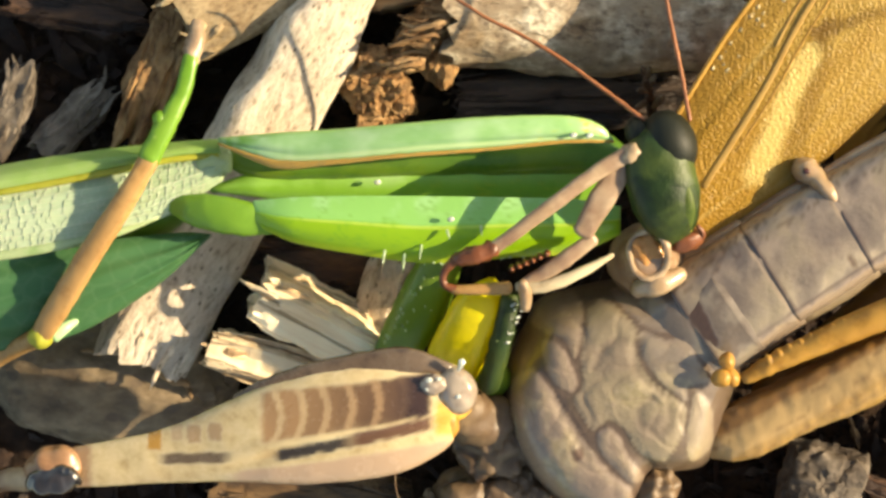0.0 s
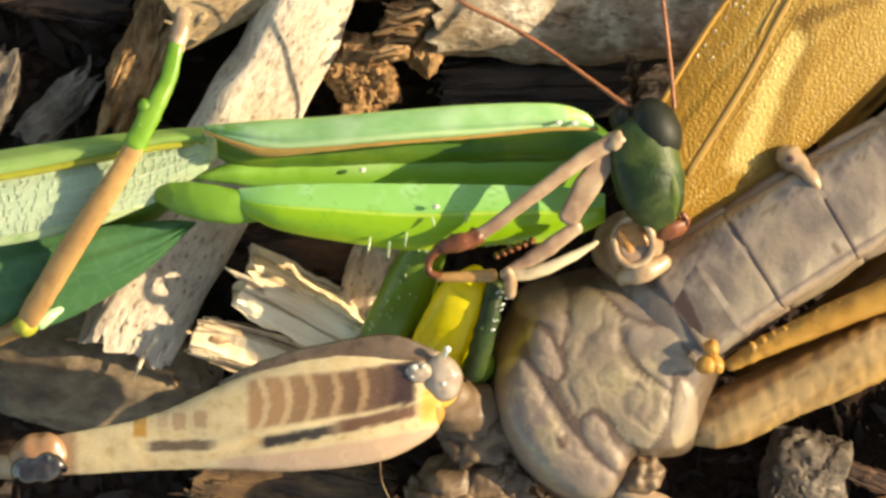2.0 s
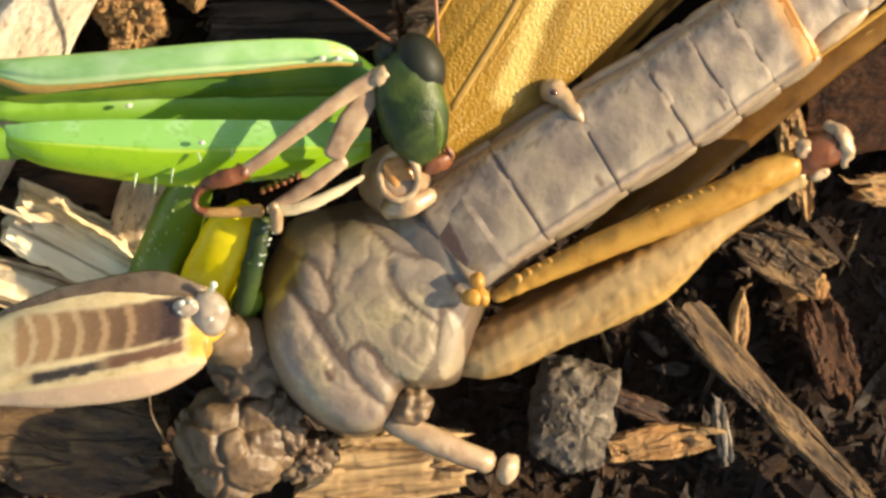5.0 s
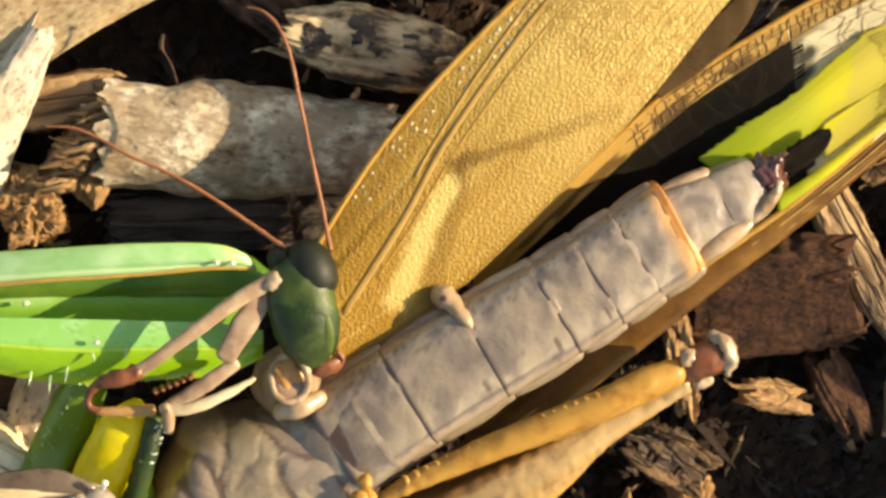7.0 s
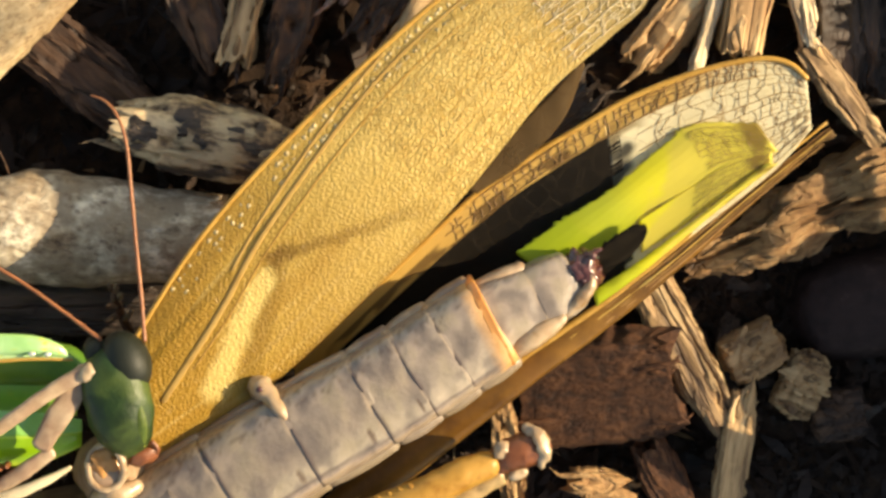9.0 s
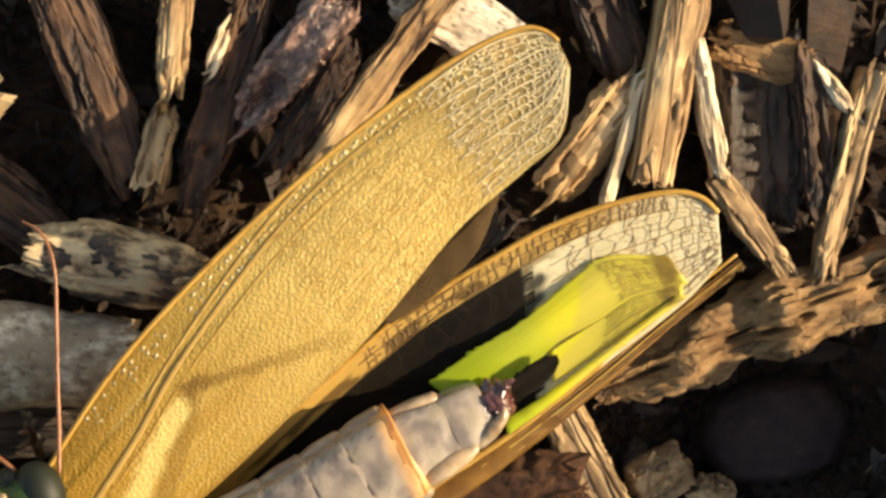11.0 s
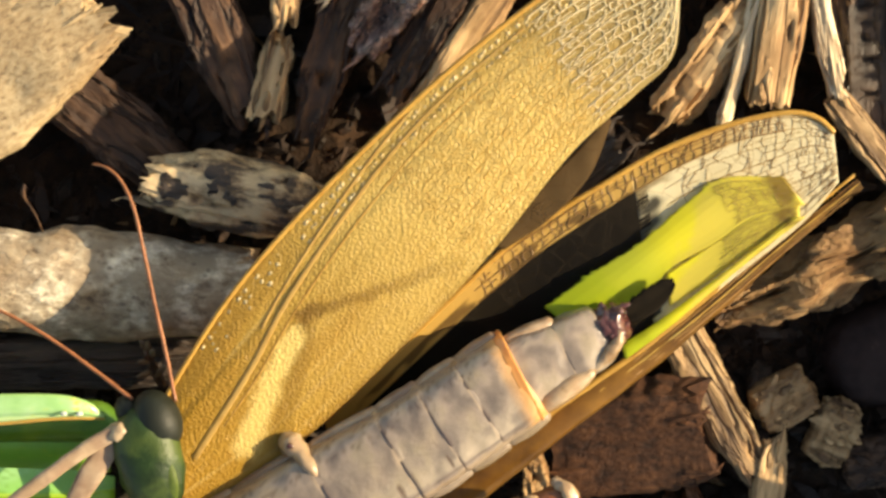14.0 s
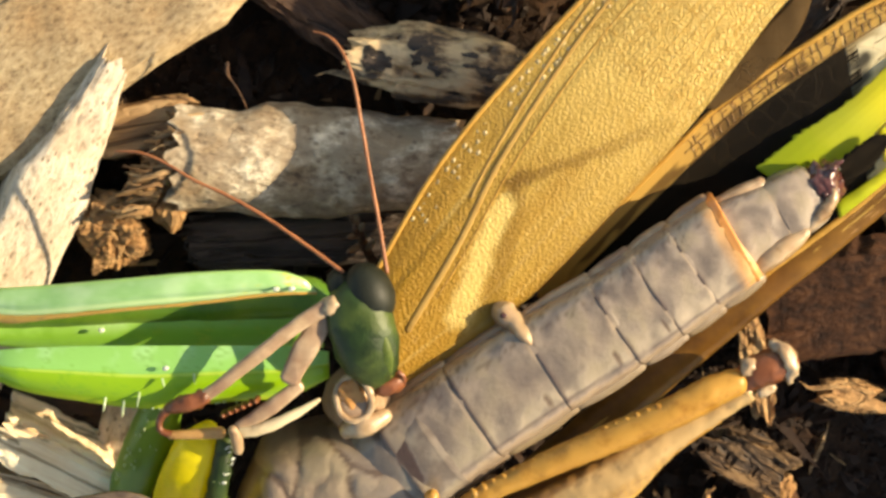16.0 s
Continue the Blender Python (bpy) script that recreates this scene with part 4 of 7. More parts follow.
wing_gold = membrane("wing_gold", (0.72, 0.48, 0.09), (0.5, 0.29, 0.04), 3600, 0.0, 0.5, 0.55, (0.5, 0.31, 0.06), 0.12, net_tone=0.25, pigment=True, tip=(0.86, 0.66, 0.24), end=(0.66, 0.54, 0.28), clear_end=0.55)
wing_glass = membrane("wing_glass", (0.84, 0.75, 0.5), (0.7, 0.6, 0.36), 900, 0.05, 0.3, 0.2, line=0.01, pigment=True)
# Near-black colour stands for the shade seen through the clear wing.
wing_void = membrane("wing_void", (0.02, 0.015, 0.01), (0.01, 0.008, 0.006), 900, 0.15, 0.15, 0.3, (0.03, 0.022, 0.014), 0.03, gloss=0.08)
wing_brown = membrane("wing_brown", (0.15, 0.095, 0.045), (0.08, 0.05, 0.025), 900, 0.35, 0.4, 0.3, (0.12, 0.07, 0.03), 0.02, gloss=0.08)
wing_lime = membrane("wing_lime", (0.6, 0.66, 0.04), (0.46, 0.56, 0.03), 700, 0.03, 0.55, 0.1, (0.5, 0.55, 0.05), 0.004, pigment=True, tip=(0.9, 0.84, 0.2), span_mm=(29, 42))
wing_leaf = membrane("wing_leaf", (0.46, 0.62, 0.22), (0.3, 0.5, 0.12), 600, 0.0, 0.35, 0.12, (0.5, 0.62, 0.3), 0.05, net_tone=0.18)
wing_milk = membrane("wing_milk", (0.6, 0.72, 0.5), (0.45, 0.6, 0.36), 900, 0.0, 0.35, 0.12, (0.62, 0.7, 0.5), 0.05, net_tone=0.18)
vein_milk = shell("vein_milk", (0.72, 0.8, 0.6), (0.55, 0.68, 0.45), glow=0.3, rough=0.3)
# Darkened wing green that carries the shade under the upper wings.
wing_green_shade = membrane("wing_green_shade", (0.1, 0.26, 0.1), (0.05, 0.17, 0.06), 900, 0.0, 0.35, 0.12, (0.2, 0.36, 0.18), 0.05, net_tone=0.18)
cell_clear = shell("cell_clear", (0.85, 0.72, 0.42), (0.7, 0.54, 0.26), glow=0.4, rough=0.2, stain=0.6)
vein_light = shell("vein_light", (0.5, 0.31, 0.09), (0.38, 0.21, 0.05), glow=0.25, rough=0.4)
bar_brown = shell("bar_brown", (0.3, 0.145, 0.025), (0.09, 0.04, 0.009), scale=300, rough=0.38, glow=0.3, stain=0.7, bump=0.5)
vein_net_gold = shell("vein_net_gold", (0.78, 0.56, 0.18), (0.66, 0.44, 0.11), glow=0.4, rough=0.4)
vein_gold = shell("vein_gold", (0.5, 0.28, 0.06), (0.36, 0.18, 0.03), glow=0.2, rough=0.35)
vein_pale = shell("vein_pale", (0.9, 0.78, 0.5), (0.75, 0.62, 0.34), glow=0.4, rough=0.3)
vein_fine = shell("vein_fine", (0.34, 0.22, 0.08), (0.24, 0.15, 0.05), glow=0.3, rough=0.5)
vein_brown = shell("vein_brown", (0.3, 0.16, 0.05), (0.2, 0.1, 0.03), glow=0.15, rough=0.4)


def skin(left, right, nu, nv, height, thick=0.06, ur=(0, 1), vr=(0, 1), fray=0.0, spans=None):
    """A thin curved sheet between two edge lines; height(u, v) lifts it."""
    a, b = spline(left, 200), spline(right, 200)
    bm = bmesh.new()
    layers = []
    for low in (0, 1):
        layer = []
        for i in range(nu):
            row = []
            for j in range(nv):
                v = vr[0] + (vr[1] - vr[0]) * j / (nv - 1)
                u = ur[0] + (ur[1] - ur[0]) * i / (nu - 1)
                k = min(198, int(u * 199))
                w = u * 199 - k
                p = a[k].lerp(a[k + 1], w).lerp(b[k].lerp(b[k + 1], w), v - (fray * abs(noise.noise(Vector((u * 30, 0, 1)))) if j == 0 else 0))
                p.z += height(u, v) - low * thick
                row.append(bm.verts.new(p))
                if spans is not None:
                    spans.append((u, v))
            layer.append(row)
        layers.append(layer)
    for n, layer in enumerate(layers):
        for i in range(nu - 1):
            for j in range(nv - 1):
                q = (layer[i][j], layer[i + 1][j], layer[i + 1][j + 1], layer[i][j + 1])
                bm.faces.new(q if n == 0 else q[::-1])
    top, low = layers
    rim = [(i, 0) for i in range(nu)] + [(nu - 1, j) for j in range(1, nv)] + [(i, nv - 1) for i in range(nu - 2, -1, -1)] + [(0, j) for j in range(nv - 2, 0, -1)]
    for (i, j), (k, l) in zip(rim, rim[1:] + rim[:1]):
        bm.faces.new((top[i][j], low[i][j], low[k][l], top[k][l]))
    return bm


def pod(upper, lower, nu, nv, top, under, spans=None):
    """A closed flat limb between two edge lines: top(u, v) lifts its upper face, under deepens the lower one."""
    a, b = spline(upper, nu), spline(lower, nu)
    bm = bmesh.new()
    layers = []
    for side in (0, 1):
        layer = []
        for i in range(nu):
            u = i / (nu - 1)
            row = []
            for j in range(nv):
                v = j / (nv - 1)
                p = a[i].lerp(b[i], v)
                close = min(1.0, 6 * u, 6 * (1 - u)) ** 0.5
                p.z += close * top(u, v) if side == 0 else -0.03 - close * under * math.sin(math.pi * v) ** 0.6
                row.append(bm.verts.new(p))
                if spans is not None:
                    spans.append((u, v))
            layer.append(row)
        layers.append(layer)
    for n, layer in enumerate(layers):
        for i in range(nu - 1):
            for j in range(nv - 1):
                q = (layer[i][j], layer[i + 1][j], layer[i + 1][j + 1], layer[i][j + 1])
                bm.faces.new(q if n == 0 else q[::-1])
    up, low = layers
    rim = [(i, 0) for i in range(nu)] + [(nu - 1, j) for j in range(1, nv)] + [(i, nv - 1) for i in range(nu - 2, -1, -1)] + [(0, j) for j in range(nv - 2, 0, -1)]
    for (i, j), (k, l) in zip(rim, rim[1:] + rim[:1]):
        bm.faces.new((up[i][j], low[i][j], low[k][l], up[k][l]))
    return bm


def veins(left, right, height, lengthwise, cross, u_range, v_range, width, seed, nu=60):
    """Raised veins on such a sheet: lines along it and short, uneven cross-veins between neighbours."""
    rnd = random.Random(seed)
    a, b = spline(left, nu), spline(right, nu)

    def at(u, v):
        x = max(0, min(nu - 1.001, u * (nu - 1)))
        k = int(x)
        p = a[k].lerp(a[k + 1], x - k).lerp(b[k].lerp(b[k + 1], x - k), v)
        p.z += height(u, v) + 0.03
        return p

    bm = bmesh.new()

    def rib(p, q, w):
        d = (q - p)
        if d.length < 1e-4:
            return
        s = d.normalized().cross(Vector((0, 0, 1))) * w
        h = Vector((0, 0, w * 1.2))
        vs = [bm.verts.new(x) for x in (p - s - h * .5, p + h, p + s - h * .5, q - s - h * .5, q + h, q + s - h * .5)]
        for f in ((0, 1, 4, 3), (1, 2, 5, 4)):
            bm.faces.new([vs[i] for i in f])

    rows = []
    for k in range(lengthwise):
        v = v_range[0] + (v_range[1] - v_range[0]) * (k + rnd.uniform(-0.12, 0.12)) / max(1, lengthwise - 1)
        rows.append(v)
        steps = 36
        for i in range(steps):
            u0 = u_range[0] + (u_range[1] - u_range[0]) * i / steps
            u1 = u_range[0] + (u_range[1] - u_range[0]) * (i + 1) / steps
            wob = lambda u: v + 0.012 * math.sin(u * 23 + k)  # noqa: E731
            rib(at(u0, wob(u0)), at(u1, wob(u1)), width * (1.3 if k % 3 == 0 else 0.8))
    for k in range(lengthwise - 1):
        u = u_range[0]
        while u < u_range[1]:
            u += (u_range[1] - u_range[0]) / cross * rnd.uniform(0.6, 1.4)
            if u > u_range[1]:
                break
            v0, v1 = rows[k], rows[k + 1]
            kink = rnd.uniform(-0.35, 0.35) / cross
            mid = at(u + kink, (v0 + v1) / 2 + rnd.uniform(-0.1, 0.1) * (v1 - v0))
            rib(at(u, v0), mid, width * 0.8)
            rib(mid, at(u + kink * 0.5, v1), width * 0.8)
            if rnd.random() < 0.6:
                rib(mid, at(min(u + 0.8 * (u_range[1] - u_range[0]) / cross, 1), (v0 + v1) / 2), width * 0.7)
    return bm


# ---- the dead grasshopper, belly up ----
def grasshopper():
    g = thing("grasshopper", (-1.0, -29.0, -2.0), "dead grey-brown grasshopper lying belly up with spread amber wings", "grasshopper")
    # abdomen: one tube a segment, each rear edge a little wider than the next front
    joints = [(0.6, -27.0, 3.6), (4.5, -24.4, 3.9), (8.5, -21.9, 3.9), (12.3, -19.7, 3.8), (14.6, -18.2, 3.7), (16.7, -16.8, 3.6), (18.9, -15.3, 3.5), (21.4, -14.0, 3.3), (23.5, -12.9, 3.1)]
    half = [3.15, 3.1, 3.0, 2.9, 2.85, 2.8, 2.7, 1.95, 1.6]
    front = half[:6] + [2.25, 1.95]
    for k in range(len(joints) - 1):
        a, b = Vector(joints[k]), Vector(joints[k + 1])
        last = k >= 6
        pts = [a - (b - a) * 0.03, a.lerp(b, 0.3), a.lerp(b, 0.75), a.lerp(b, 0.95), b + (b - a) * 0.06]
        r0, r1 = front[k], half[k + 1]
        if k == 7:
            radii = [r0 * 0.97, r0 * 0.98, r0 * 0.9, r1 * 1.02, r1 * 0.8]
        else:
            radii = [r0 * 0.998, (r0 * 0.7 + r1 * 0.3), (r0 * 0.3 + r1 * 0.7) * 1.003, r1 * 0.998, r1 * 0.975]
        seg = part("abdomen_segment", loft(pts, radii, 34, 72, 0.82, 0.07, 1.0, 3.3, caps=0.05, seed=k), belly_skin, g,
                   "smooth grey segment with a fine seam")

        def band(p, a=a, b=b, k=k):
            d = (b - a)
            f = (p - a).dot(d) / d.dot(d)
            out = (p - a).dot(d.normalized().cross(Vector((0, 0, 1)))) / 3.0
            n = noise.noise(p * 0.7) + 0.5 * noise.noise(p * 2)
            fine = noise.noise(p * 4)
            lip = (0.7, 0.36, 0.12, 0.85 * (k == 5) * soft(f + 0.1 * out + 0.04 * fine, 0.55, 0.95))
            pale = (0.515, 0.403, 0.325, (0.168, 0.202, 0.280, 0.35, 0.42, 0.45, 0.5, 0.5)[k] * soft(n + 0.6, 0, 0.9))
            # Lit right flank, darker left flank and middle highlight are painted into the colour.
            return layered([(0.202, 0.157, 0.123, 0.7 * soft(-out + 0.3 * n, 0.05, 0.6)), (0.370, 0.308, 0.207, 0.75 * soft(out + 0.3 * n, 0.0, 0.6) * (1 - soft(out, 0.66, 0.72))), pale, (0.403, 0.302, 0.213, 0.5 * (1 - soft(abs(out - 0.1 + 0.2 * n), 0.04, 0.2)) * soft(f, 0.25, 0.6)), (0.242, 0.192, 0.125, 0.6 * soft(n, -0.05, 0.5)), (0.112, 0.087, 0.078, 0.6 * soft(-n, 0.0, 0.4)), (0.290, 0.235, 0.152, 0.4 * soft(n + 0.8 * fine, 0.4, 0.8)),
                            (0.338, 0.251, 0.168, 0.85 * soft(f + 0.03 * fine, 0.94, 0.975) * (1 - soft(f, 0.985, 1.0))), (0.072, 0.042, 0.034, 0.8 * soft(0.06 - f + 0.03 * fine, 0, 0.05) * (k != 7)),
                            (0.363, 0.267, 0.183, 0.7 * soft(out + 0.06 * fine, 0.74, 0.82)), (0.338, 0.235, 0.152, 0.7 * soft(-out + 0.06 * fine, 0.78, 0.86)),
                            (0.065, 0.035, 0.024, 0.7 * (1 - soft(abs(out - 0.72), 0.012, 0.035))), (0.072, 0.042, 0.027, 0.6 * soft(-out + 0.3 * fine, 0.6, 0.75) * soft(fine, 0.1, 0.4)),
                            (0.072, 0.038, 0.020, 0.8 * (k in (1, 2, 3)) * (1 - soft(math.hypot((f - 0.82) * 4, out - 0.52), 0.12, 0.2))), lip], (0.242, 0.196, 0.160, 0.0))

        pigmented(seg, band, BASE[g.name])
        along = (b - a).normalized()
        side = along.cross(Vector((0, 0, 1)))
        if k < 7:
            low = [a + side * r0 * 0.92 + along * 0.25 + Vector((0, 0, 0.55)), a.lerp(b, 0.5) + side * (r0 + r1) * 0.475 + Vector((0, 0, 0.55)), b + side * r1 * 0.93 + Vector((0, 0, 0.5))]
            part("pleurite", loft(low, [0.45, 0.52, 0.48], 10, 12, 1.25, 0.05, 0.6, caps=0.5), body_grey, seg, "pale grey side fold")
            up = [a - side * r0 * 0.93 + along * 0.2 + Vector((0, 0, 0.5)), a.lerp(b, 0.5) - side * (r0 + r1) * 0.478 + Vector((0, 0, 0.55)), b - side * r1 * 0.95 + Vector((0, 0, 0.5))]
            part("pleurite", loft(up, [0.34, 0.45, 0.42], 10, 12, 1.2, 0.05, 0.6, caps=0.5), body_tan, seg, "tan side fold")
        if k in (1, 2, 3, 4):
            q = b - side * r1 * 0.9 + Vector((0, 0, 1.0))
            part("joint_knob", blob(q, (0.4, 0.3, 0.36) if k > 1 else (0.5, 0.4, 0.45), 32, 0.1, 0.4), body_cream, seg, "pale knob at the joint")
    part("side_knob", loft([(5.96, -18.77, 4.75), (6.29, -19.01, 5.05), (6.82, -19.43, 5.40), (7.27, -19.92, 6.00), (7.72, -20.60, 6.15)], [0.55, 0.7, 0.55, 0.38, 0.2], 24, 14, 0.9, 0.15, 0.5), body_cream, g, "glossy cream knob on the flank")
    part("spiracle", blob((6.29, -19.01, 5.72), (0.2, 0.18, 0.15), 0, 0.05, 0.2, cuts=2), tip_dark, g)
    # the bright lip of the seventh segment
    c, d = Vector(joints[6]), Vector(joints[7])
    along = (d - c).normalized()
    part("segment_rim", loft([c - along * 0.4, c - along * 0.15, c + along * 0.02, c + along * 0.12, c + along * 0.14], [2.67, 2.72, 2.77, 2.72, 2.4], 12, 72, 0.82, 0.08, 0.6, 3.3, caps=0.0), rim_orange, g, "bright orange translucent rim")
    part("abdomen_tip", blob((23.9, -12.5, 3.5), (0.95, 1.3, 1.15), 32, 0.3, 0.5, 2.4, 4, crag=0.18, crag_size=0.6), tip_dark, g, "glossy dark red-brown tip")
    rnd = random.Random(31)
    for i in range(16):
        p = Vector((24.2, -12.3, 4.0)) + Vector((rnd.uniform(-0.3, 0.5), rnd.uniform(-0.7, 1.0), rnd.uniform(-0.2, 0.6)))
        part("tip_bead", blob(p, (rnd.uniform(0.1, 0.22),) * 3, 0, 0.05, 0.2, cuts=2), clear_wet if i % 2 else tip_dark, g)
    for p, q in (((23.9, -11.7, 3.9), (24.9, -11.2, 4.1)), ((24.2, -12.7, 3.6), (24.9, -12.3, 3.9))):
        part("cercus", loft([p, q], [0.3, 0.1], 5, 8), tip_dark, g)
    part("tip_fold", loft([(19.6, -17.2, 4.4), (21.2, -16.1, 4.7), (22.9, -15.0, 4.5)], [0.5, 0.62, 0.3], 20, 14, 0.9, 0.1, 0.5), body_cream, g, "long cream side fold behind the rim")
    part("tip_fold", loft([(22.6, -14.9, 4.2), (23.6, -14.2, 4.5), (24.3, -13.3, 4.5), (24.4, -12.6, 4.4)], [0.26, 0.36, 0.34, 0.15], 20, 12, 0.9, 0.14, 0.3), body_cream, g, "cream torn fold at the tip")
    # thorax: a broad body and the plates of its underside
    waist = loft([(-0.6, -28.0, 2.6), (0.96, -27.0, 3.3), (2.79, -25.80, 3.75)], [3.3, 3.2, 3.05], 50, 90, 0.9, 0.12, 2.0, 3.0)
    spot, far = Vector((0.03, -25.75, 6.6)), Vector((1.35, -27.9, 6.6))
    spot.z = far.z = 0.0

    def waist_tint(p):
        d = far - spot
        f = max(0, min(1, Vector((p.x - spot.x, p.y - spot.y, 0)).dot(d) / d.dot(d)))
        q = spot + d * f
        n = noise.noise(p * 0.6) + 0.4 * noise.noise(p * 2.2)
        return layered([(0.36, 0.3, 0.2, 0.6 * soft(n, 0, 0.5)), (0.06, 0.028, 0.016, 0.95 * (1 - soft(math.hypot(p.x - q.x, p.y - q.y) + 0.2 * noise.noise(p * 3), 0.25 + 0.25 * (1 - f), 0.5 + 0.3 * (1 - f))))], (0.3, 0.25, 0.21, 0.0))

    pigmented(part("waist", waist, belly_skin, g, "grey waist with a dark brown patch"), waist_tint, BASE[g.name])

    edge = [(1.7, -24.9), (2.9, -26.4), (3.3, -28.5), (2.7, -31.2), (2.1, -33.3), (1.2, -35.0), (-0.4, -35.4), (-1.7, -35.5), (-2.4, -37.1), (-3.5, -38.0), (-5.0, -38.1), (-6.5, -37.4), (-8.0, -36.1), (-9.1, -34.6), (-9.75, -32.8), (-9.9, -31.2), (-9.5, -29.4), (-8.6, -27.5), (-7.8, -26.2), (-6.0, -25.6), (-4.2, -25.2), (-2.3, -25.1)]
    # each plate: its outline, how far it stands up, its own tone
    plates = [
        ([(-9.26, -30.25), (-8.16, -29.27), (-7.23, -30.19), (-6.07, -32.04), (-5.04, -33.58), (-3.96, -34.82), (-2.89, -35.75), (-3.03, -36.98), (-4.96, -37.37), (-6.81, -36.54), (-8.23, -35.05), (-9.2, -32.83)], 0.62, (0.316, 0.234, 0.176)),
        ([(-7.6, -27.77), (-6.53, -28.09), (-6.01, -29.0), (-5.67, -30.1), (-6.13, -30.64), (-6.99, -30.14), (-7.54, -29.22)], 0.5, (0.316, 0.229, 0.166)),
        ([(-7.8, -25.95), (-6.0, -25.47), (-5.3, -26.48), (-5.64, -28.49), (-6.0, -28.82), (-6.46, -27.91), (-7.62, -27.52), (-8.3, -27.21)], 0.3, (0.248, 0.178, 0.117)),
        ([(-5.58, -28.65), (-5.24, -26.42), (-4.16, -25.77), (-2.63, -27.18), (-2.65, -28.39), (-1.83, -29.92), (-0.06, -31.29), (-0.26, -32.99), (-1.18, -34.32), (-2.44, -33.93), (-3.32, -32.63), (-4.09, -32.13), (-5.0, -32.66), (-5.9, -31.31), (-5.98, -30.76), (-5.52, -30.16)], 0.4, (0.282, 0.226, 0.139)),
        ([(-4.76, -32.67), (-4.03, -32.37), (-3.38, -33.0), (-2.98, -33.98), (-2.33, -34.85), (-2.28, -35.46), (-3.07, -35.51), (-3.95, -34.57), (-4.69, -33.64)], 0.5, (0.307, 0.229, 0.172)),
        ([(-2.33, -27.31), (-1.2, -27.69), (0.12, -27.59), (0.64, -28.81), (1.22, -30.03), (0.2, -30.32), (0.07, -31.11), (-1.24, -30.23), (-2.35, -28.7)], 0.3, (0.273, 0.221, 0.172)),
        ([(0.34, -30.57), (1.32, -31.31), (1.48, -33.51), (0.8, -34.35), (0.02, -34.28), (-0.08, -32.69)], 0.42, (0.325, 0.261, 0.183)),
        ([(-3.97, -25.47), (-2.59, -25.13), (-1.16, -24.98), (-0.22, -26.02), (0.48, -27.42), (-1.2, -27.51), (-2.33, -27.07)], 0.3, (0.282, 0.213, 0.166))]
    creases = [[(-2.65, -28.24), (-2.78, -29.15), (-2.28, -29.91), (-1.54, -30.38), (-1.01, -30.85)], [(-1.85, -30.89), (-2.46, -31.49), (-2.32, -32.34), (-1.58, -32.72), (-0.91, -32.13), (-1.04, -31.21)],
               [(-4.82, -29.26), (-4.2, -28.06), (-3.3, -27.78)], [(-6.94, -31.05), (-6.08, -32.58), (-5.21, -34.12)]]

    def ring_of(points, n=90):
        loop = [(x, y, 0) for x, y in points]
        k = len(loop)
        run = spline(loop[-2:] + loop + loop[:3], (k + 4) * (n // k + 1) + 1)
        each = n // k + 1
        return np.array([(p.x, p.y) for p in run[2 * each:(k + 2) * each]])

    rings = [ring_of(p) for p, _, _ in plates]
    lines = [np.array([(p.x, p.y) for p in spline([(x, y, 0) for x, y in c], 30)]) for c in creases]
    hub, rim = np.array((-3.9, -31.2)), ring_of(edge, 220)
    rays, shells = len(rim), 96
    grid = np.array([hub + (rim[k] - hub) * (i / shells) ** 0.8 for i in range(1, shells + 1) for k in range(rays)])
    depth = np.full((len(plates), len(grid)), -9.0)
    for n, loop in enumerate(rings):
        gap = np.full(len(grid), 99.0)
        odd = np.zeros(len(grid), bool)
        for a, b in zip(loop, np.roll(loop, -1, 0)):
            gap = np.minimum(gap, np.hypot(grid[:, 0] - a[0], grid[:, 1] - a[1]))
            odd ^= ((a[1] > grid[:, 1]) != (b[1] > grid[:, 1])) & (grid[:, 0] < (b[0] - a[0]) * (grid[:, 1] - a[1]) / (b[1] - a[1] + 1e-9) + a[0])
        depth[n] = np.where(odd, gap, -gap)
    best = depth.argmax(0)
    inside = depth.max(0)
    seam = np.abs(depth).min(0)
    crease = np.min([np.min(np.hypot(grid[:, None, 0] - c[None, :, 0], grid[:, None, 1] - c[None, :, 1]), 1) for c in lines], 0)
    bm = bmesh.new()
    crown = bm.verts.new((hub[0], hub[1], 6.08))
    rows, tones = [], {}
    for i in range(shells):
        row = []
        for k in range(rays):
            n = i * rays + k
            t = ((i + 1) / shells) ** 0.8
            x, y = grid[n]
            p = Vector((x, y, 0))
            z = 0.8 + 5.1 * max(0.0, 1 - t ** 7) ** 0.5 + 0.04 * (x + 4) - 0.35 * t * t
            d = max(0.0, inside[n])
            wrinkle = noise.noise(p * 0.55 + Vector((3, 1, 0)))
            z -= 0.04 * max(0.0, 1 - abs(wrinkle) / 0.2)
            z += 0.27 * plates[best[n]][1] * (1 - math.exp(-(min(d, seam[n]) / 0.35) ** 1.3)) * (1 - soft(t, 0.92, 1.0)) - 0.07 * math.exp(-(crease[n] / 0.3) ** 2)
            z += 0.1 * noise.noise(p * 0.35) + 0.03 * noise.noise(p * 1.2) + 0.012 * noise.noise(p * 4)
            row.append(bm.verts.new((x, y, z)))
        rows.append(row)
    skirt = [bm.verts.new((hub[0] + (x - hub[0]) * 0.9, hub[1] + (y - hub[1]) * 0.9, -2.6)) for x, y in rim]
    rows.append(skirt)
    for k in range(rays):
        j = (k + 1) % rays
        bm.faces.new((crown, rows[0][k], rows[0][j]))
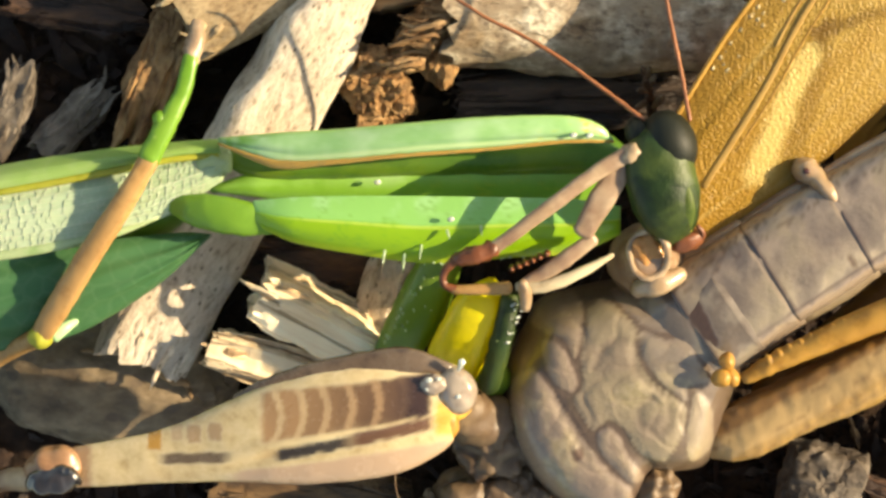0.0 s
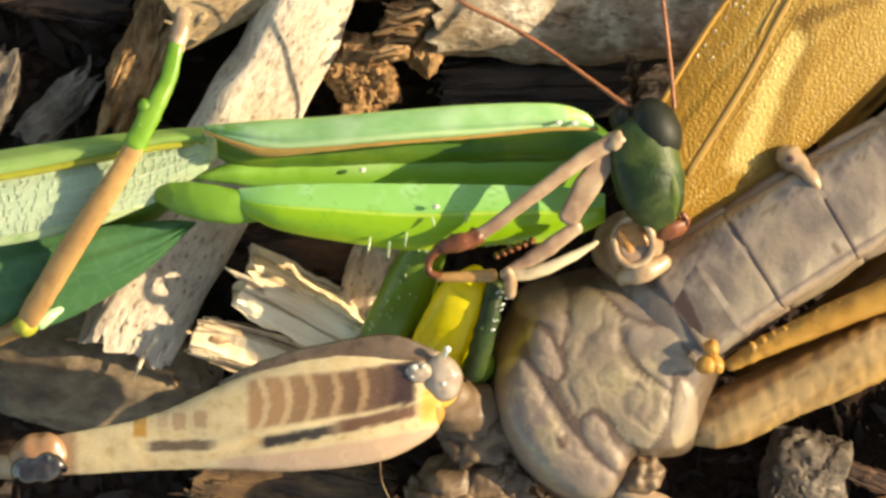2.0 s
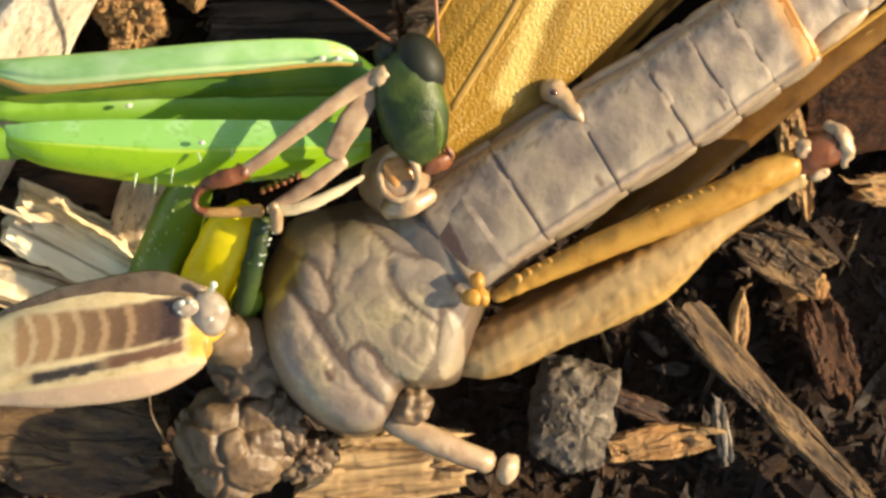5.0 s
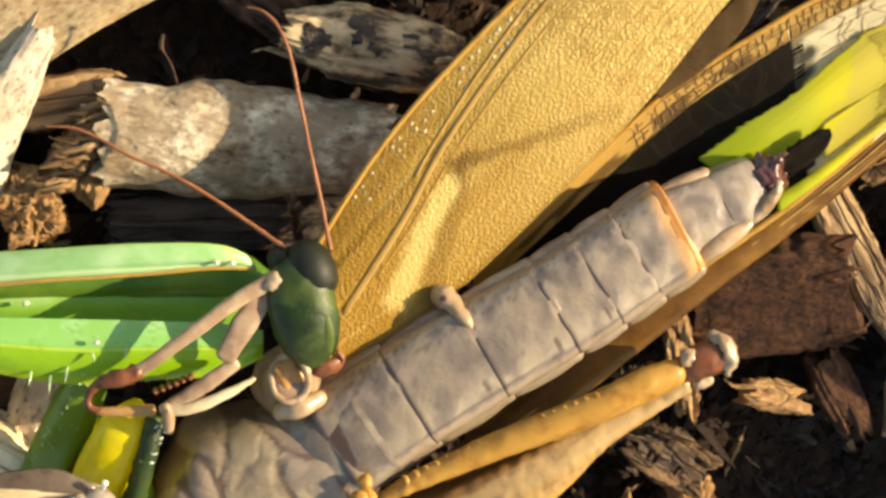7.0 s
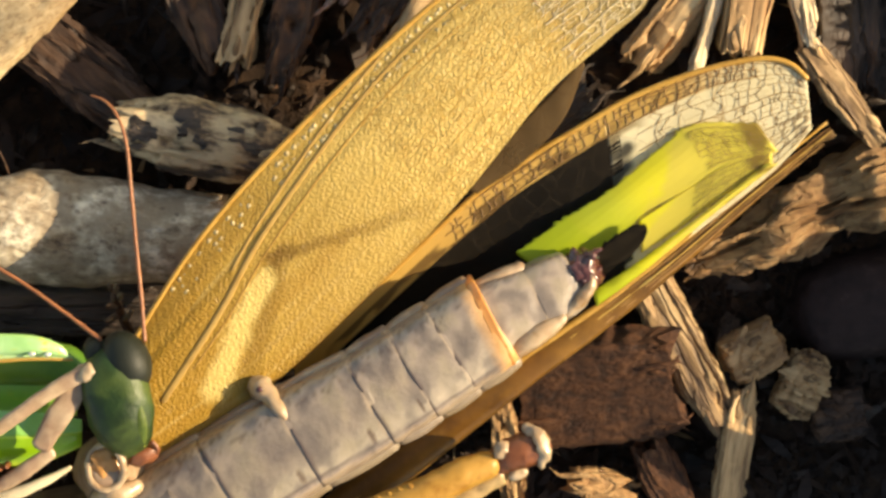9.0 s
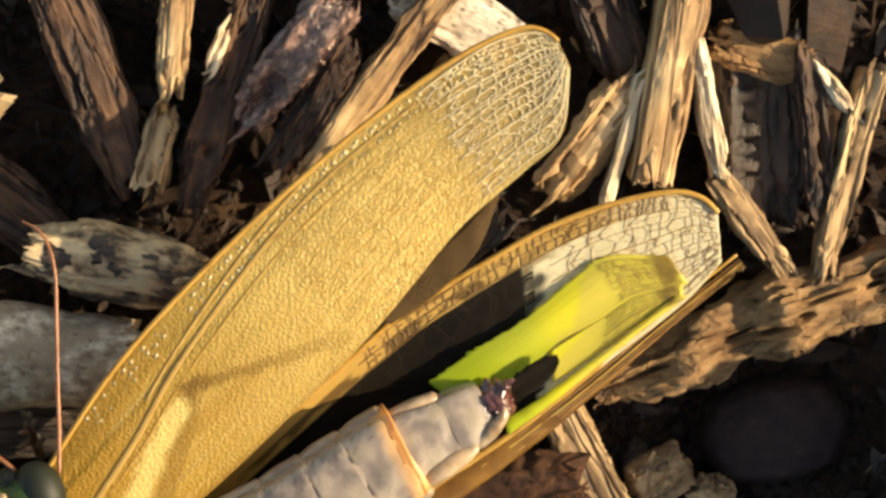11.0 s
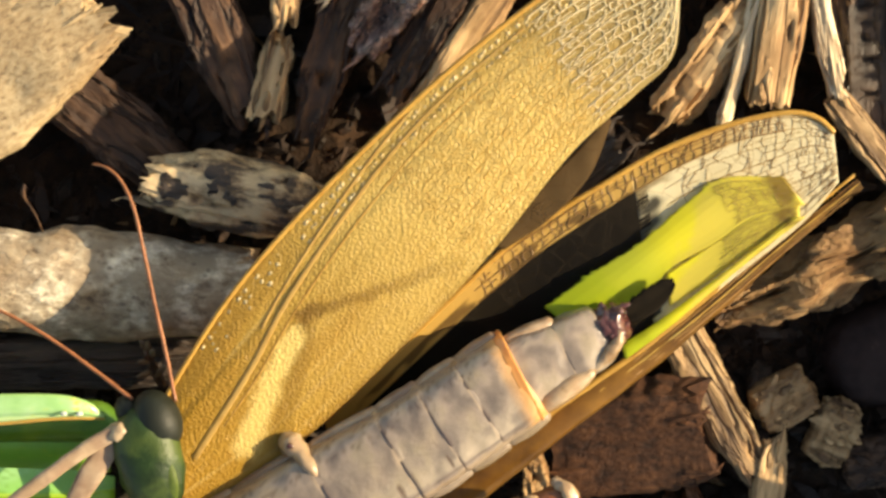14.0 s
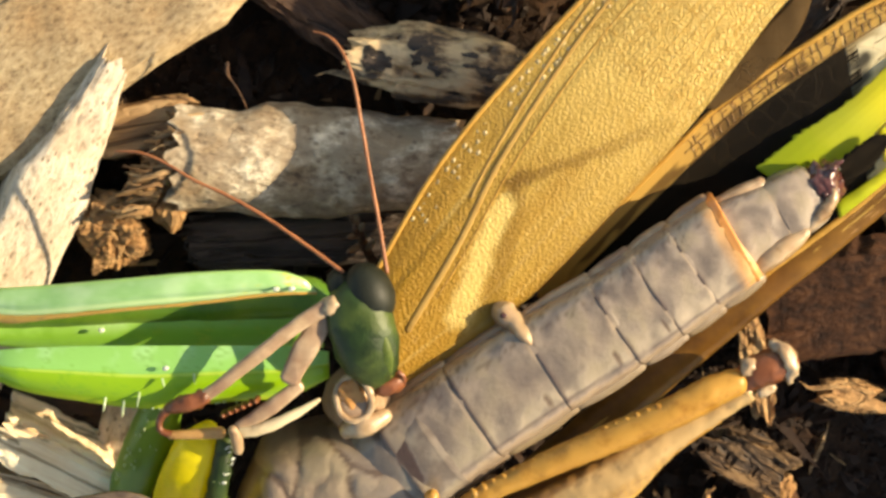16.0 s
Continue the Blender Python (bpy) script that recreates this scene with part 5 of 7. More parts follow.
        for a, b in zip(rows, rows[1:]):
            bm.faces.new((a[k], b[k], b[j], a[j]))
    bm.faces.new(skirt[::-1])
    dot = Vector((-5.74, -33.84, 0))
    order = iter([(0, 0.5)] + [(best[n], seam[n] if inside[n] > 0 else 0.0) for n in range(len(grid))] + [(0, 0.5)] * rays)
    worn = iter([1.0] + list(crease) + [1.0] * rays)

    def plate_tint(p):
        which, d = next(order)
        c = next(worn)
        n = noise.noise(p * 0.45) + 0.5 * noise.noise(p * 1.4)
        fine = noise.noise(p * 3.2)
        q = far - spot
        f = max(0, min(1, Vector((p.x - spot.x, p.y - spot.y, 0)).dot(q) / q.dot(q)))
        off = (Vector((p.x, p.y, 0)) - spot - q * f)
        patch = 0.95 * (1 - soft(math.hypot(off.x, off.y) + 0.2 * fine, 0.2 + 0.25 * (1 - f), 0.45 + 0.3 * (1 - f)))
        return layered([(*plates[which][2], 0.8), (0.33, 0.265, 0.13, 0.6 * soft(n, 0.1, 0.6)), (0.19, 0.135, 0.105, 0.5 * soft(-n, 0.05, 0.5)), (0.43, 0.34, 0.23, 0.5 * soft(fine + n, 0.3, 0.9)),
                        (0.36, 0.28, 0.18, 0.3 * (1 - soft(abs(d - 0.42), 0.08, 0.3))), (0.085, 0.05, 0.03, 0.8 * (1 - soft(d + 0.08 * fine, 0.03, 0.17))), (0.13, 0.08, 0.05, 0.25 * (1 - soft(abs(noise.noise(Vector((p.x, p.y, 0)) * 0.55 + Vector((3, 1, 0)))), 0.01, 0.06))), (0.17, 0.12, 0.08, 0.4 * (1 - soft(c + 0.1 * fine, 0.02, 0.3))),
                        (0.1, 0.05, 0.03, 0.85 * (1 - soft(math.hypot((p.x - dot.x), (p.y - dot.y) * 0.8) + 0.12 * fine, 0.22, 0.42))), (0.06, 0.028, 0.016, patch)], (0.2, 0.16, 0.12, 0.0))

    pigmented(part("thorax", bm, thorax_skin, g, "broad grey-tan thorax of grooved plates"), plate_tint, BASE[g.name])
    # torn leg socket
    rim = [Vector((-1.97, -23.19, 7)) + Vector((1.0 * math.cos(a), 1.25 * math.sin(a), 0.25 * math.sin(2 * a) + 0.3 * math.cos(a))) for a in [i * math.pi / 8 for i in range(17)]]
    part("leg_socket", loft(rim, [0.21] * 17, 60, 12, 1.0, 0.12, 0.5), body_cream, g, "torn cream leg socket")
    part("socket_wall", loft([(-1.97, -23.91, 3.5), (-1.97, -23.50, 5.6), (-1.97, -23.21, 6.8)], [2.1, 1.4, 1.0], 14, 26, 1.0, 0.2, 0.8, up=(0, 1, 0), caps=0.1), body_tan, g, "tan socket wall")
    part("socket_flesh", blob((-2.05, -23.1, 6.75), (0.8, 1.0, 0.3), 0, 0.25, 0.4, cuts=4), rim_orange, g, "orange flesh in the socket")
    part("neck_fold", loft([(-2.65, -25.08, 6.2), (-1.46, -24.78, 6.8), (-0.25, -24.27, 6.2)], [0.5, 0.6, 0.4], 10, 10, 0.8, 0.1, 0.5), body_cream, g, "pale fold below the socket")
    # head, bent under at the front
    part("head", blob((-11.07, -38.32, 1.6), (3.2, 3.1, 2.8), 20, 0.5, 1.6, 2.3, 6, crag=0.34, crag_size=2.3), head_crust, g, "wrinkled brown head")
    part("neck", blob((-10.17, -33.68, 2.2), (2.3, 2.2, 2.0), 20, 0.5, 1.0, 2.2, 5, crag=0.25, crag_size=1.1), head_crust, g, "wrinkled brown neck skin")
    for p, q in (((-8.67, -36.8, 2.4), (1.3, 2.2, 1.2)), ((-13.32, -37.80, 2.0), (0.8, 1.6, 0.8)), ((-7.20, -39.2, 1.6), (1.8, 1.3, 1.0)), ((-9.6, -35.4, 2.4), (1.1, 1.0, 0.9))):
        part("mouth_part", blob(p, q, 25, 0.35, 0.6, 2.2, 5, crag=0.3, crag_size=0.8), head_crust, g)
    # hind leg folded along the abdomen
    top, end = Vector((3.0, -33.2, 0)), Vector((19.2, -23.9, 0))

    def shank_tint(p):
        d = end - top
        f = Vector((p.x - top.x, p.y - top.y, 0)).dot(d) / d.length
        out = Vector((p.x - top.x, p.y - top.y, 0)).dot(Vector((d.y, -d.x, 0)).normalized())
        fine = noise.noise(Vector((f * 0.5, out * 3, 1))) + 0.4 * noise.noise(p * 4)
        rib = 0.5 + 0.5 * math.sin(f * 11 + abs(out) * 3)
        return layered([(0.52, 0.35, 0.16, 0.85 * (1 - soft(abs(out - 0.1 + 0.25 * fine), 0.5, 1.0))), (0.2, 0.09, 0.025, 0.85 * (1 - soft(out + 0.25 * fine, -0.75, -0.4))), (0.3, 0.17, 0.06, 0.55 * rib * soft(out, 0.5, 0.9)),
                        (0.16, 0.075, 0.03, 0.5 * soft(fine, 0.25, 0.55)), (0.62, 0.36, 0.07, 0.7 * soft(out, 1.4, 1.8) * soft(f, 5, 9))], (0.38, 0.24, 0.1, 0.0))

    leg = part("hind_femur", loft([(1.1, -33.3, 2.8), (3.0, -33.0, 3.2), (6.1, -31.5, 3.5), (9.15, -30.1, 3.7), (11.3, -29.0, 3.8), (13.1, -27.7, 3.9), (15.2, -26.2, 4), (18.0, -24.6, 4.1), (19.4, -23.6, 4.2)], [1.2, 1.6, 1.6, 1.75, 1.7, 1.4, 0.95, 0.7, 0.8], 150, 52, 0.85, 0.08, 0.6, 2.6, flutes=(6, 0.06)), shank_skin, g, "tan hind femur with a grooved face")
    pigmented(leg, shank_tint, BASE[g.name])
    part("femur_keel", loft([(9.6, -31.6, 3.2), (11.2, -30.6, 3.4), (12.9, -29.2, 3.6), (15.3, -27.1, 3.8), (17.9, -25.35, 4)], [0.15, 0.28, 0.3, 0.26, 0.2], 20, 10, 1.4), amber, leg, "yellow lower edge")
    part("knee", loft([(19.01, -23.30, 4.2), (20.17, -22.61, 4.6), (21.23, -22.26, 4.6), (21.93, -22.12, 4.3)], [0.7, 0.95, 0.95, 0.6], 14, 14, 0.9, 0.2, 0.4), claw_brown, leg, "dark brown knee")
    part("knee_lobe", loft([(20.83, -21.02, 4.8), (21.50, -21.41, 5.2), (21.87, -22.27, 5.2), (21.75, -23.28, 4.8)], [0.22, 0.38, 0.4, 0.22], 18, 14, 0.9, 0.25, 0.3), body_cream, leg, "glossy cream knee lobe")
    part("knee_lobe", blob((19.48, -22.29, 5.2), (0.5, 0.42, 0.34), 25, 0.3, 0.35), body_cream, leg, "glossy cream knee lobe")
    part("knee_lobe", blob((20.47, -23.68, 4.6), (0.6, 0.35, 0.35), 25, 0.12, 0.4), body_cream, leg, "glossy cream knee lobe")
    tib = part("hind_tibia", loft([(3.1, -30.0, 4.8), (4.4, -29.25, 5.1), (6.05, -28.45, 5.2), (9.06, -27.15, 5.3), (12.1, -25.95, 5.3), (15.1, -24.8, 5.2), (17.4, -23.7, 4.9), (19.1, -23.1, 4.7)], [0.35, 0.5, 0.62, 0.76, 0.84, 0.9, 0.92, 0.72], 50, 16, 1.0, 0.12, 0.5), amber, g, "amber hind tibia with a row of spines")
    for i in range(19):
        k = i / 18
        p = Vector((4.3, -28.95, 5.4)).lerp(Vector((14.6, -24.4, 5.6)), k) + Vector((0, 0.12 * math.sin(3 * k), 0))
        part("spine", loft([p + Vector((0.1, -0.25, 0)), p + Vector((0, 0.08, 0.06)), p + Vector((-0.14, 0.26, 0.08))], [0.26, 0.22, 0.08], 6, 8), amber, tib)
    for p, s in (((2.07, -28.83, 6.7), (0.42, 0.48, 0.42)), ((1.77, -29.73, 6.7), (0.52, 0.5, 0.45)), ((2.36, -29.70, 6.5), (0.36, 0.5, 0.42))):
        part("tarsus", blob(p, s, 20, 0.1, 0.4), amber, g, "orange bead of the foot")
    # middle leg
    mid = part("middle_leg", loft([(-2.84, -36.51, 3.6), (-1.33, -37.39, 4), (0.79, -38.38, 4.2), (2.62, -39.18, 4)], [0.8, 0.75, 0.7, 0.65], 14, 12, 0.9, 0.12, 0.6), body_tan, g, "tan middle leg")
    part("leg_stump", blob((3.69, -39.51, 4), (0.6, 0.9, 0.6), -15, 0.15, 0.4), body_cream, mid, "pale broken leg end")
    part("leg_base", blob((-1.62, -35.95, 4.2), (1.2, 1.0, 0.9), 20, 0.4, 0.5, cuts=4), head_crust, g, "dark brown leg base")
    # front leg held up against the mantis
    part("front_femur", loft([(-3.03, -17.77, 8.20), (-5.12, -19.07, 8.40), (-7.45, -20.79, 8.40), (-10.09, -22.75, 8.00)], [0.5, 0.44, 0.42, 0.38], 30, 18, 0.8, 0.04, 0.5, flutes=(3, 0.2)), body_tan, g, "tan front leg")
    part("front_femur", loft([(-3.03, -18.16, 7.90), (-4.26, -19.89, 8.00), (-5.43, -21.93, 7.80)], [0.5, 0.74, 0.6], 30, 20, 0.45, 0.05, 0.6, flutes=(3, 0.22)), body_tan, g, "flattened tan front leg")
    part("front_tibia", loft([(-4.85, -22.25, 7.60), (-6.61, -23.50, 7.50), (-8.38, -24.61, 7.20)], [0.4, 0.48, 0.34], 24, 16, 0.7, 0.04, 0.5, flutes=(3, 0.2)), body_tan, g, "tan tibia")
    part("front_tibia", loft([(-3.84, -23.17, 7.20), (-5.74, -24.17, 7.40), (-7.50, -24.80, 7.40), (-8.82, -24.81, 7.20)], [0.15, 0.36, 0.4, 0.3], 24, 16, 0.7, 0.05, 0.3, flutes=(2, 0.2)), femur_cream, g, "glossy cream tibia")
    part("knee", blob((-2.86, -17.85, 8.30), (0.66, 0.5, -0.50), 20, 0.25, 0.35), body_cream, g, "pale front knee")
    part("tarsus", loft([(-9.94, -22.67, 8.00), (-10.96, -23.03, 8.10), (-11.99, -23.25, 7.90)], [0.4, 0.5, 0.4], 10, 10, 0.9, 0.2, 0.35), claw_brown, g, "rough red-brown foot")
    part("claw", loft([(-11.99, -23.26, 7.80), (-12.59, -23.94, 7.70), (-12.60, -24.62, 7.60), (-11.88, -24.93, 7.50)], [0.3, 0.22, 0.2, 0.25], 12, 8), claw_brown, g, "curved red-brown claw")
    part("tarsus", loft([(-12.17, -24.90, 7.50), (-10.71, -24.88, 7.50), (-9.25, -24.84, 7.40)], [0.25, 0.3, 0.35], 10, 8), leg_russet, g, "russet foot")
    for i in range(6):
        p = Vector((-9.09, -23.79, 7.40)).lerp(Vector((-7.25, -23.03, 7.50)), i / 5)
        part("tarsal_pad", blob(p, (0.2, 0.2, -0.80), 0, 0.05, 0.3, cuts=2), claw_brown, g)
    part("droplet", blob((-8.48, -24.74, 7.90), (0.28, 0.33, -0.72), 0, cuts=3), clear_wet, g, "clear wet droplet")
    part("front_hip", loft([(-8.41, -25.88, 7.4), (-8.39, -25.07, 8), (-8.52, -24.44, 8.4)], [0.3, 0.35, 0.25], 8, 8), body_cream, g)
    return g


GRASSHOPPER = grasshopper()


def femur_place(p):
    """How far a point lies along the raised femur, from the knee, and across it."""
    dx, dy = p.x - (-34.8231), p.y - (-9.9565)
    return 34.0359 * dx + (-0.5027) * dy, -0.1499 * dx + (-33.7466) * dy


def femur_tint(p):
    """Markings of the raised femur; x runs from the knee to the hip and y across, in thirds of a tenth of a millimetre."""
    x, y = femur_place(p)
    n = noise.noise(p * 1.6)
    fine = noise.noise(p * 4.5)
    x, y = x + 19 + 4 * fine, y + 18 + 3 * n
    top = 692 - 0.11 * (x - 460)                        # upper edge of the brown field
    low = 786 - 0.17 * (x - 470)
    inside = soft(x, 448, 470) * (1 - soft(x, 752, 768)) * soft(y, top - 5, top + 7) * (1 - soft(y, low - 8, low + 4))
    across = (y - (top + low) / 2) / 42
    run = x + 13 * across * across - 458
    beat = math.log(1 + 0.0012 * max(0.0, run)) / 0.0012 / 38
    gap = soft(0.5 + 0.5 * math.cos(2 * math.pi * beat), 0.62, 0.94)
    deep = soft(x, 450, 690)
    stripe = 806 - 0.2 * (x - 490)
    dark = soft(x, 472, 498) * (1 - soft(x, 600, 650)) * (1 - soft(abs(y - stripe), 8, 14))
    warm = soft(x, 590, 640) * (1 - soft(x, 755, 775)) * (1 - soft(abs(y - stripe + 3), 9, 17))
    left = soft(x, 262, 290) * (1 - soft(x, 385, 430)) * (1 - soft(abs(y - 814 + 0.05 * (x - 330)), 7, 15))
    ridge = 786 - 0.17 * (x - 470)
    coats = [(0.46, 0.3, 0.2, 0.92 * soft(y, 820 - 0.15 * (x - 480), 832 - 0.15 * (x - 480)) * soft(x, 370, 430)),
             (0.52, 0.37, 0.26, 0.7 * soft(y, 858 - 0.13 * (x - 480), 872 - 0.13 * (x - 480)) * soft(x, 370, 430)),
             (0.5, 0.3, 0.1, 0.7 * soft(x, 395, 480) * (1 - soft(abs(y - ridge - 16), 6, 14)) * (1 - soft(x, 500, 600))),
             (0.36 - 0.27 * deep, 0.2 - 0.16 * deep, 0.09 - 0.072 * deep, 0.97 * inside),
             (0.58 - 0.24 * deep, 0.42 - 0.21 * deep, 0.23 - 0.12 * deep, 0.8 * inside * gap * (1 - 0.75 * soft(x, 680, 730))),
             (0.03, 0.013, 0.009, 0.9 * inside * soft(x, 672, 735)), (0.7, 0.55, 0.3, 0.7 * soft(x, 470, 520) * (1 - soft(abs(y - ridge - 4), 4, 9)) * (1 - soft(x, 745, 760))),
             (0.016, 0.012, 0.011, 0.97 * dark), (0.1, 0.035, 0.015, 0.96 * warm), (0.06, 0.028, 0.015, 0.92 * left),
             (0.16, 0.13, 0.1, 0.8 * (1 - soft(y, 655 + 0.00045 * (x - 690) ** 2 - 12, 655 + 0.00045 * (x - 690) ** 2)) * soft(x, 470, 560))]
    for cx, cy, r, rgb in ((266, 783, 16, (0.42, 0.2, 0.02)), (307, 768, 13, (0.45, 0.31, 0.17)), (338, 770, 15, (0.36, 0.23, 0.12)), (377, 766, 15, (0.36, 0.23, 0.12))):
        coats.append((*rgb, 0.95 * (1 - soft(max(abs(x - cx), 0.8 * abs(y - cy)), r * 0.7, r * 1.1))))
    coats.append((0.66, 0.36, 0.05, 0.95 * soft(x + 4 * n, 758, 776) * soft(y, 700, 716) * (1 - soft(y, 765, 785))))
    coats.append((0.25, 0.11, 0.045, 0.85 * (1 - soft(x, 140, 165))))
    return layered(coats, (0.62, 0.52, 0.33, 0.0))


def raised_hind_leg():
    """The other hind leg, lifted towards the eye: banded femur, dark knee and glassy hip."""
    g = GRASSHOPPER
    bm = loft([(-11.52, -30.73, 7.4), (-12.56, -30.61, 7.8), (-14.92, -31.27, 8.1), (-17.57, -31.72, 8.2), (-20.54, -32.20, 8.1), (-23.53, -32.76, 7.9), (-26.55, -33.42, 7.6), (-29.59, -33.90, 7.3), (-32.33, -34.24, 7)], [0.9, 2.1, 2.95, 3.1, 2.85, 2.2, 1.55, 1.25, 1.1], 190, 110, 0.36, 0.05, 1.5, 2.2)
    for v in bm.verts:
        if v.co.z > 7.2:
            x, y = femur_place(v.co)
            fade = soft(x, 360, 460) * (1 - soft(x, 740, 790))
            v.co.z += fade * (0.16 * math.exp(-((y - 768 + 0.2 * (x - 470)) / 9) ** 2) - 0.22 * math.exp(-((y - 782 + 0.2 * (x - 480)) / 13) ** 2))
    f = part("hind_femur", bm, femur_skin, g, "cream hind femur with brown chevron bands")
    pigmented(f, femur_tint, BASE[g.name])
    part("femur_keel", loft([(-23.67, -30.46, 7.7), (-21.98, -29.81, 8.1), (-19.89, -29.26, 8.3), (-17.22, -28.79, 8.4), (-14.58, -28.56, 8.4), (-12.38, -29.02, 8.2)], [0.12, 0.4, 0.6, 0.72, 0.78, 0.4], 30, 14, 0.5, 0.06, 0.4), keel_smoke, f, "smoky upper edge")
    k = part("knee", blob((-33.35, -34.20, 7.3), (1.55, 1.15, 0.9), 12, 0.2, 0.7, cuts=4), mark_warm, f, "red-brown knee")
    part("knee_spot", blob((-33.3, -34.75, 7.95), (1.5, 0.8, 0.55), 8, 0.15, 0.5, cuts=4), knee_black, k, "glossy black knee patch")
    for at in ((-32.49, -34.24, 8.35), (-31.95, -34.79, 8.1)):
        part("glint_bead", blob(at, (0.24, 0.26, 0.2), 0, cuts=2), clear_wet, k, "clear wet bead")
    part("shin", loft([(-34.28, -35.01, 6.4), (-36.36, -35.24, 5), (-38.92, -36.19, 3), (-40.99, -37.23, 0.6)], [0.7, 0.6, 0.55, 0.5], 12, 10, 1.0, 0.15, 0.5), body_tan, g, "tan shin")
    part("hip_cap", blob((-12.0, -30.1, 8.1), (1.05, 1.3, 0.9), 15, 0.06, 0.6, cuts=4), cap_gloss, f, "glassy clear hip cap")
    part("hip_cap", blob((-13.2, -29.7, 8.7), (0.7, 0.55, 0.45), 10, 0.1, 0.4, cuts=4), cap_gloss, f, "glassy clear bead")
    # White beads added in place of highlights on the glassy hip.
    for at, r in (((-13.4, -29.4, 9.1), 0.2), ((-12.9, -29.35, 9.15), 0.14), ((-11.9, -30.3, 9.0), 0.16), ((-13.5, -29.9, 9.05), 0.12)):
        part("glint_bead", blob(at, (r, r * 0.8, r * 0.7), 10, 0.03, 0.2, cuts=2), clear_white, f)
    part("hip_rim", blob((-12.7, -31.7, 8.0), (0.75, 1.2, 0.5), 10, 0.15, 0.6, cuts=4), amber, f, "amber hip rim")
    part("hair", loft([(-11.86, -28.93, 8.8), (-11.65, -28.42, 9.3)], [0.1, 0.2], 5, 8), clear_white, f)
    part("hip", loft([(-12.37, -31.16, 5.6), (-11.11, -32.35, 3.8), (-9.48, -32.84, 2.6)], [1.3, 1.5, 1.6], 24, 22, 0.9, 0.35, 0.8), head_crust, g, "wrinkled brown hip")


raised_hind_leg()


def wings():
    g = GRASSHOPPER
    # upper tegmen, golden and leathery
    left = [(-1.33, -17.63, 5), (2.22, -11.82, 5.2), (5.88, -7.29, 5.2), (11.09, -1.90, 5.3), (16.88, 3.31, 5.4), (21.75, 6.87, 5.4), (25.11, 8.31, 5.4), (26.73, 7.63, 5.4)]
    right = [(0.11, -23.16, 4.6), (6.54, -19.19, 4.4), (13.37, -12.62, 4.4), (17.37, -8.30, 4.4), (21.64, -2.89, 4.5), (25.15, 0.36, 4.6), (27.18, 2.52, 4.8), (27.52, 6.10, 5.1)]

    def rise(u, v):
        fold = -0.22 * math.exp(-((v - 0.24) / 0.05) ** 2) * (1 - u) + 0.16 * math.exp(-((v - 0.30) / 0.04) ** 2) * (1 - 0.6 * u)
        return 0.55 * math.sin(math.pi * min(1, v * 1.02)) * (1 - 0.5 * u) + 0.25 * fold + 0.03 * math.sin(v * 40) * u

    spans = []
    gold_sheet = skin(left, right, 220, 110, rise, spans=spans)
    on_gold = tree_of(gold_sheet)

    def laid(points, n, lift=0.03):
        out = []
        for q in spline(points, n):
            hit = on_gold.ray_cast(Vector((q.x, q.y, 40)), Vector((0, 0, -1)))[0]
            out.append(Vector((q.x, q.y, (hit.z if hit else q.z - 0.9) + lift)))
        return out

    w = part("forewing", gold_sheet, wing_gold, g, "golden leathery forewing with a net of veins")
    uv = iter(spans)

    def gold(p):
        u, v = next(uv)
        streak = noise.noise(Vector((u * 3, v * 26 + 4 * u * v, 1))) + 0.5 * noise.noise(Vector((u * 9, v * 60, 4)))
        cloud = noise.noise(Vector((u * 7, v * 4, 8))) + 0.5 * noise.noise(Vector((u * 20, v * 10, 3)))
        def away(line):
            best = (9.0, 0.0)
            for i, ((ax, ay), (bx, by)) in enumerate(zip(line, line[1:])):
                f = max(0.0, min(1.0, ((p.x - ax) * (bx - ax) + (p.y - ay) * (by - ay)) / ((bx - ax) ** 2 + (by - ay) ** 2)))
                best = min(best, (math.hypot(p.x - ax - f * (bx - ax), p.y - ay - f * (by - ay)), (i + f) / (len(line) - 1)))
            return best

        # d1 and d3 are shadow streaks, d2 a lit gap, all painted on.
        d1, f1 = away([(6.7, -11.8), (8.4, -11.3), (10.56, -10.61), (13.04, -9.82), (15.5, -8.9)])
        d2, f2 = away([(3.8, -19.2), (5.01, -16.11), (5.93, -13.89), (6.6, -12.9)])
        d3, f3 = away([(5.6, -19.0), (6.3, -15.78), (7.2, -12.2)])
        fine = 0.25 * noise.noise(p * 2.0) + 0.12 * noise.noise(p * 5)
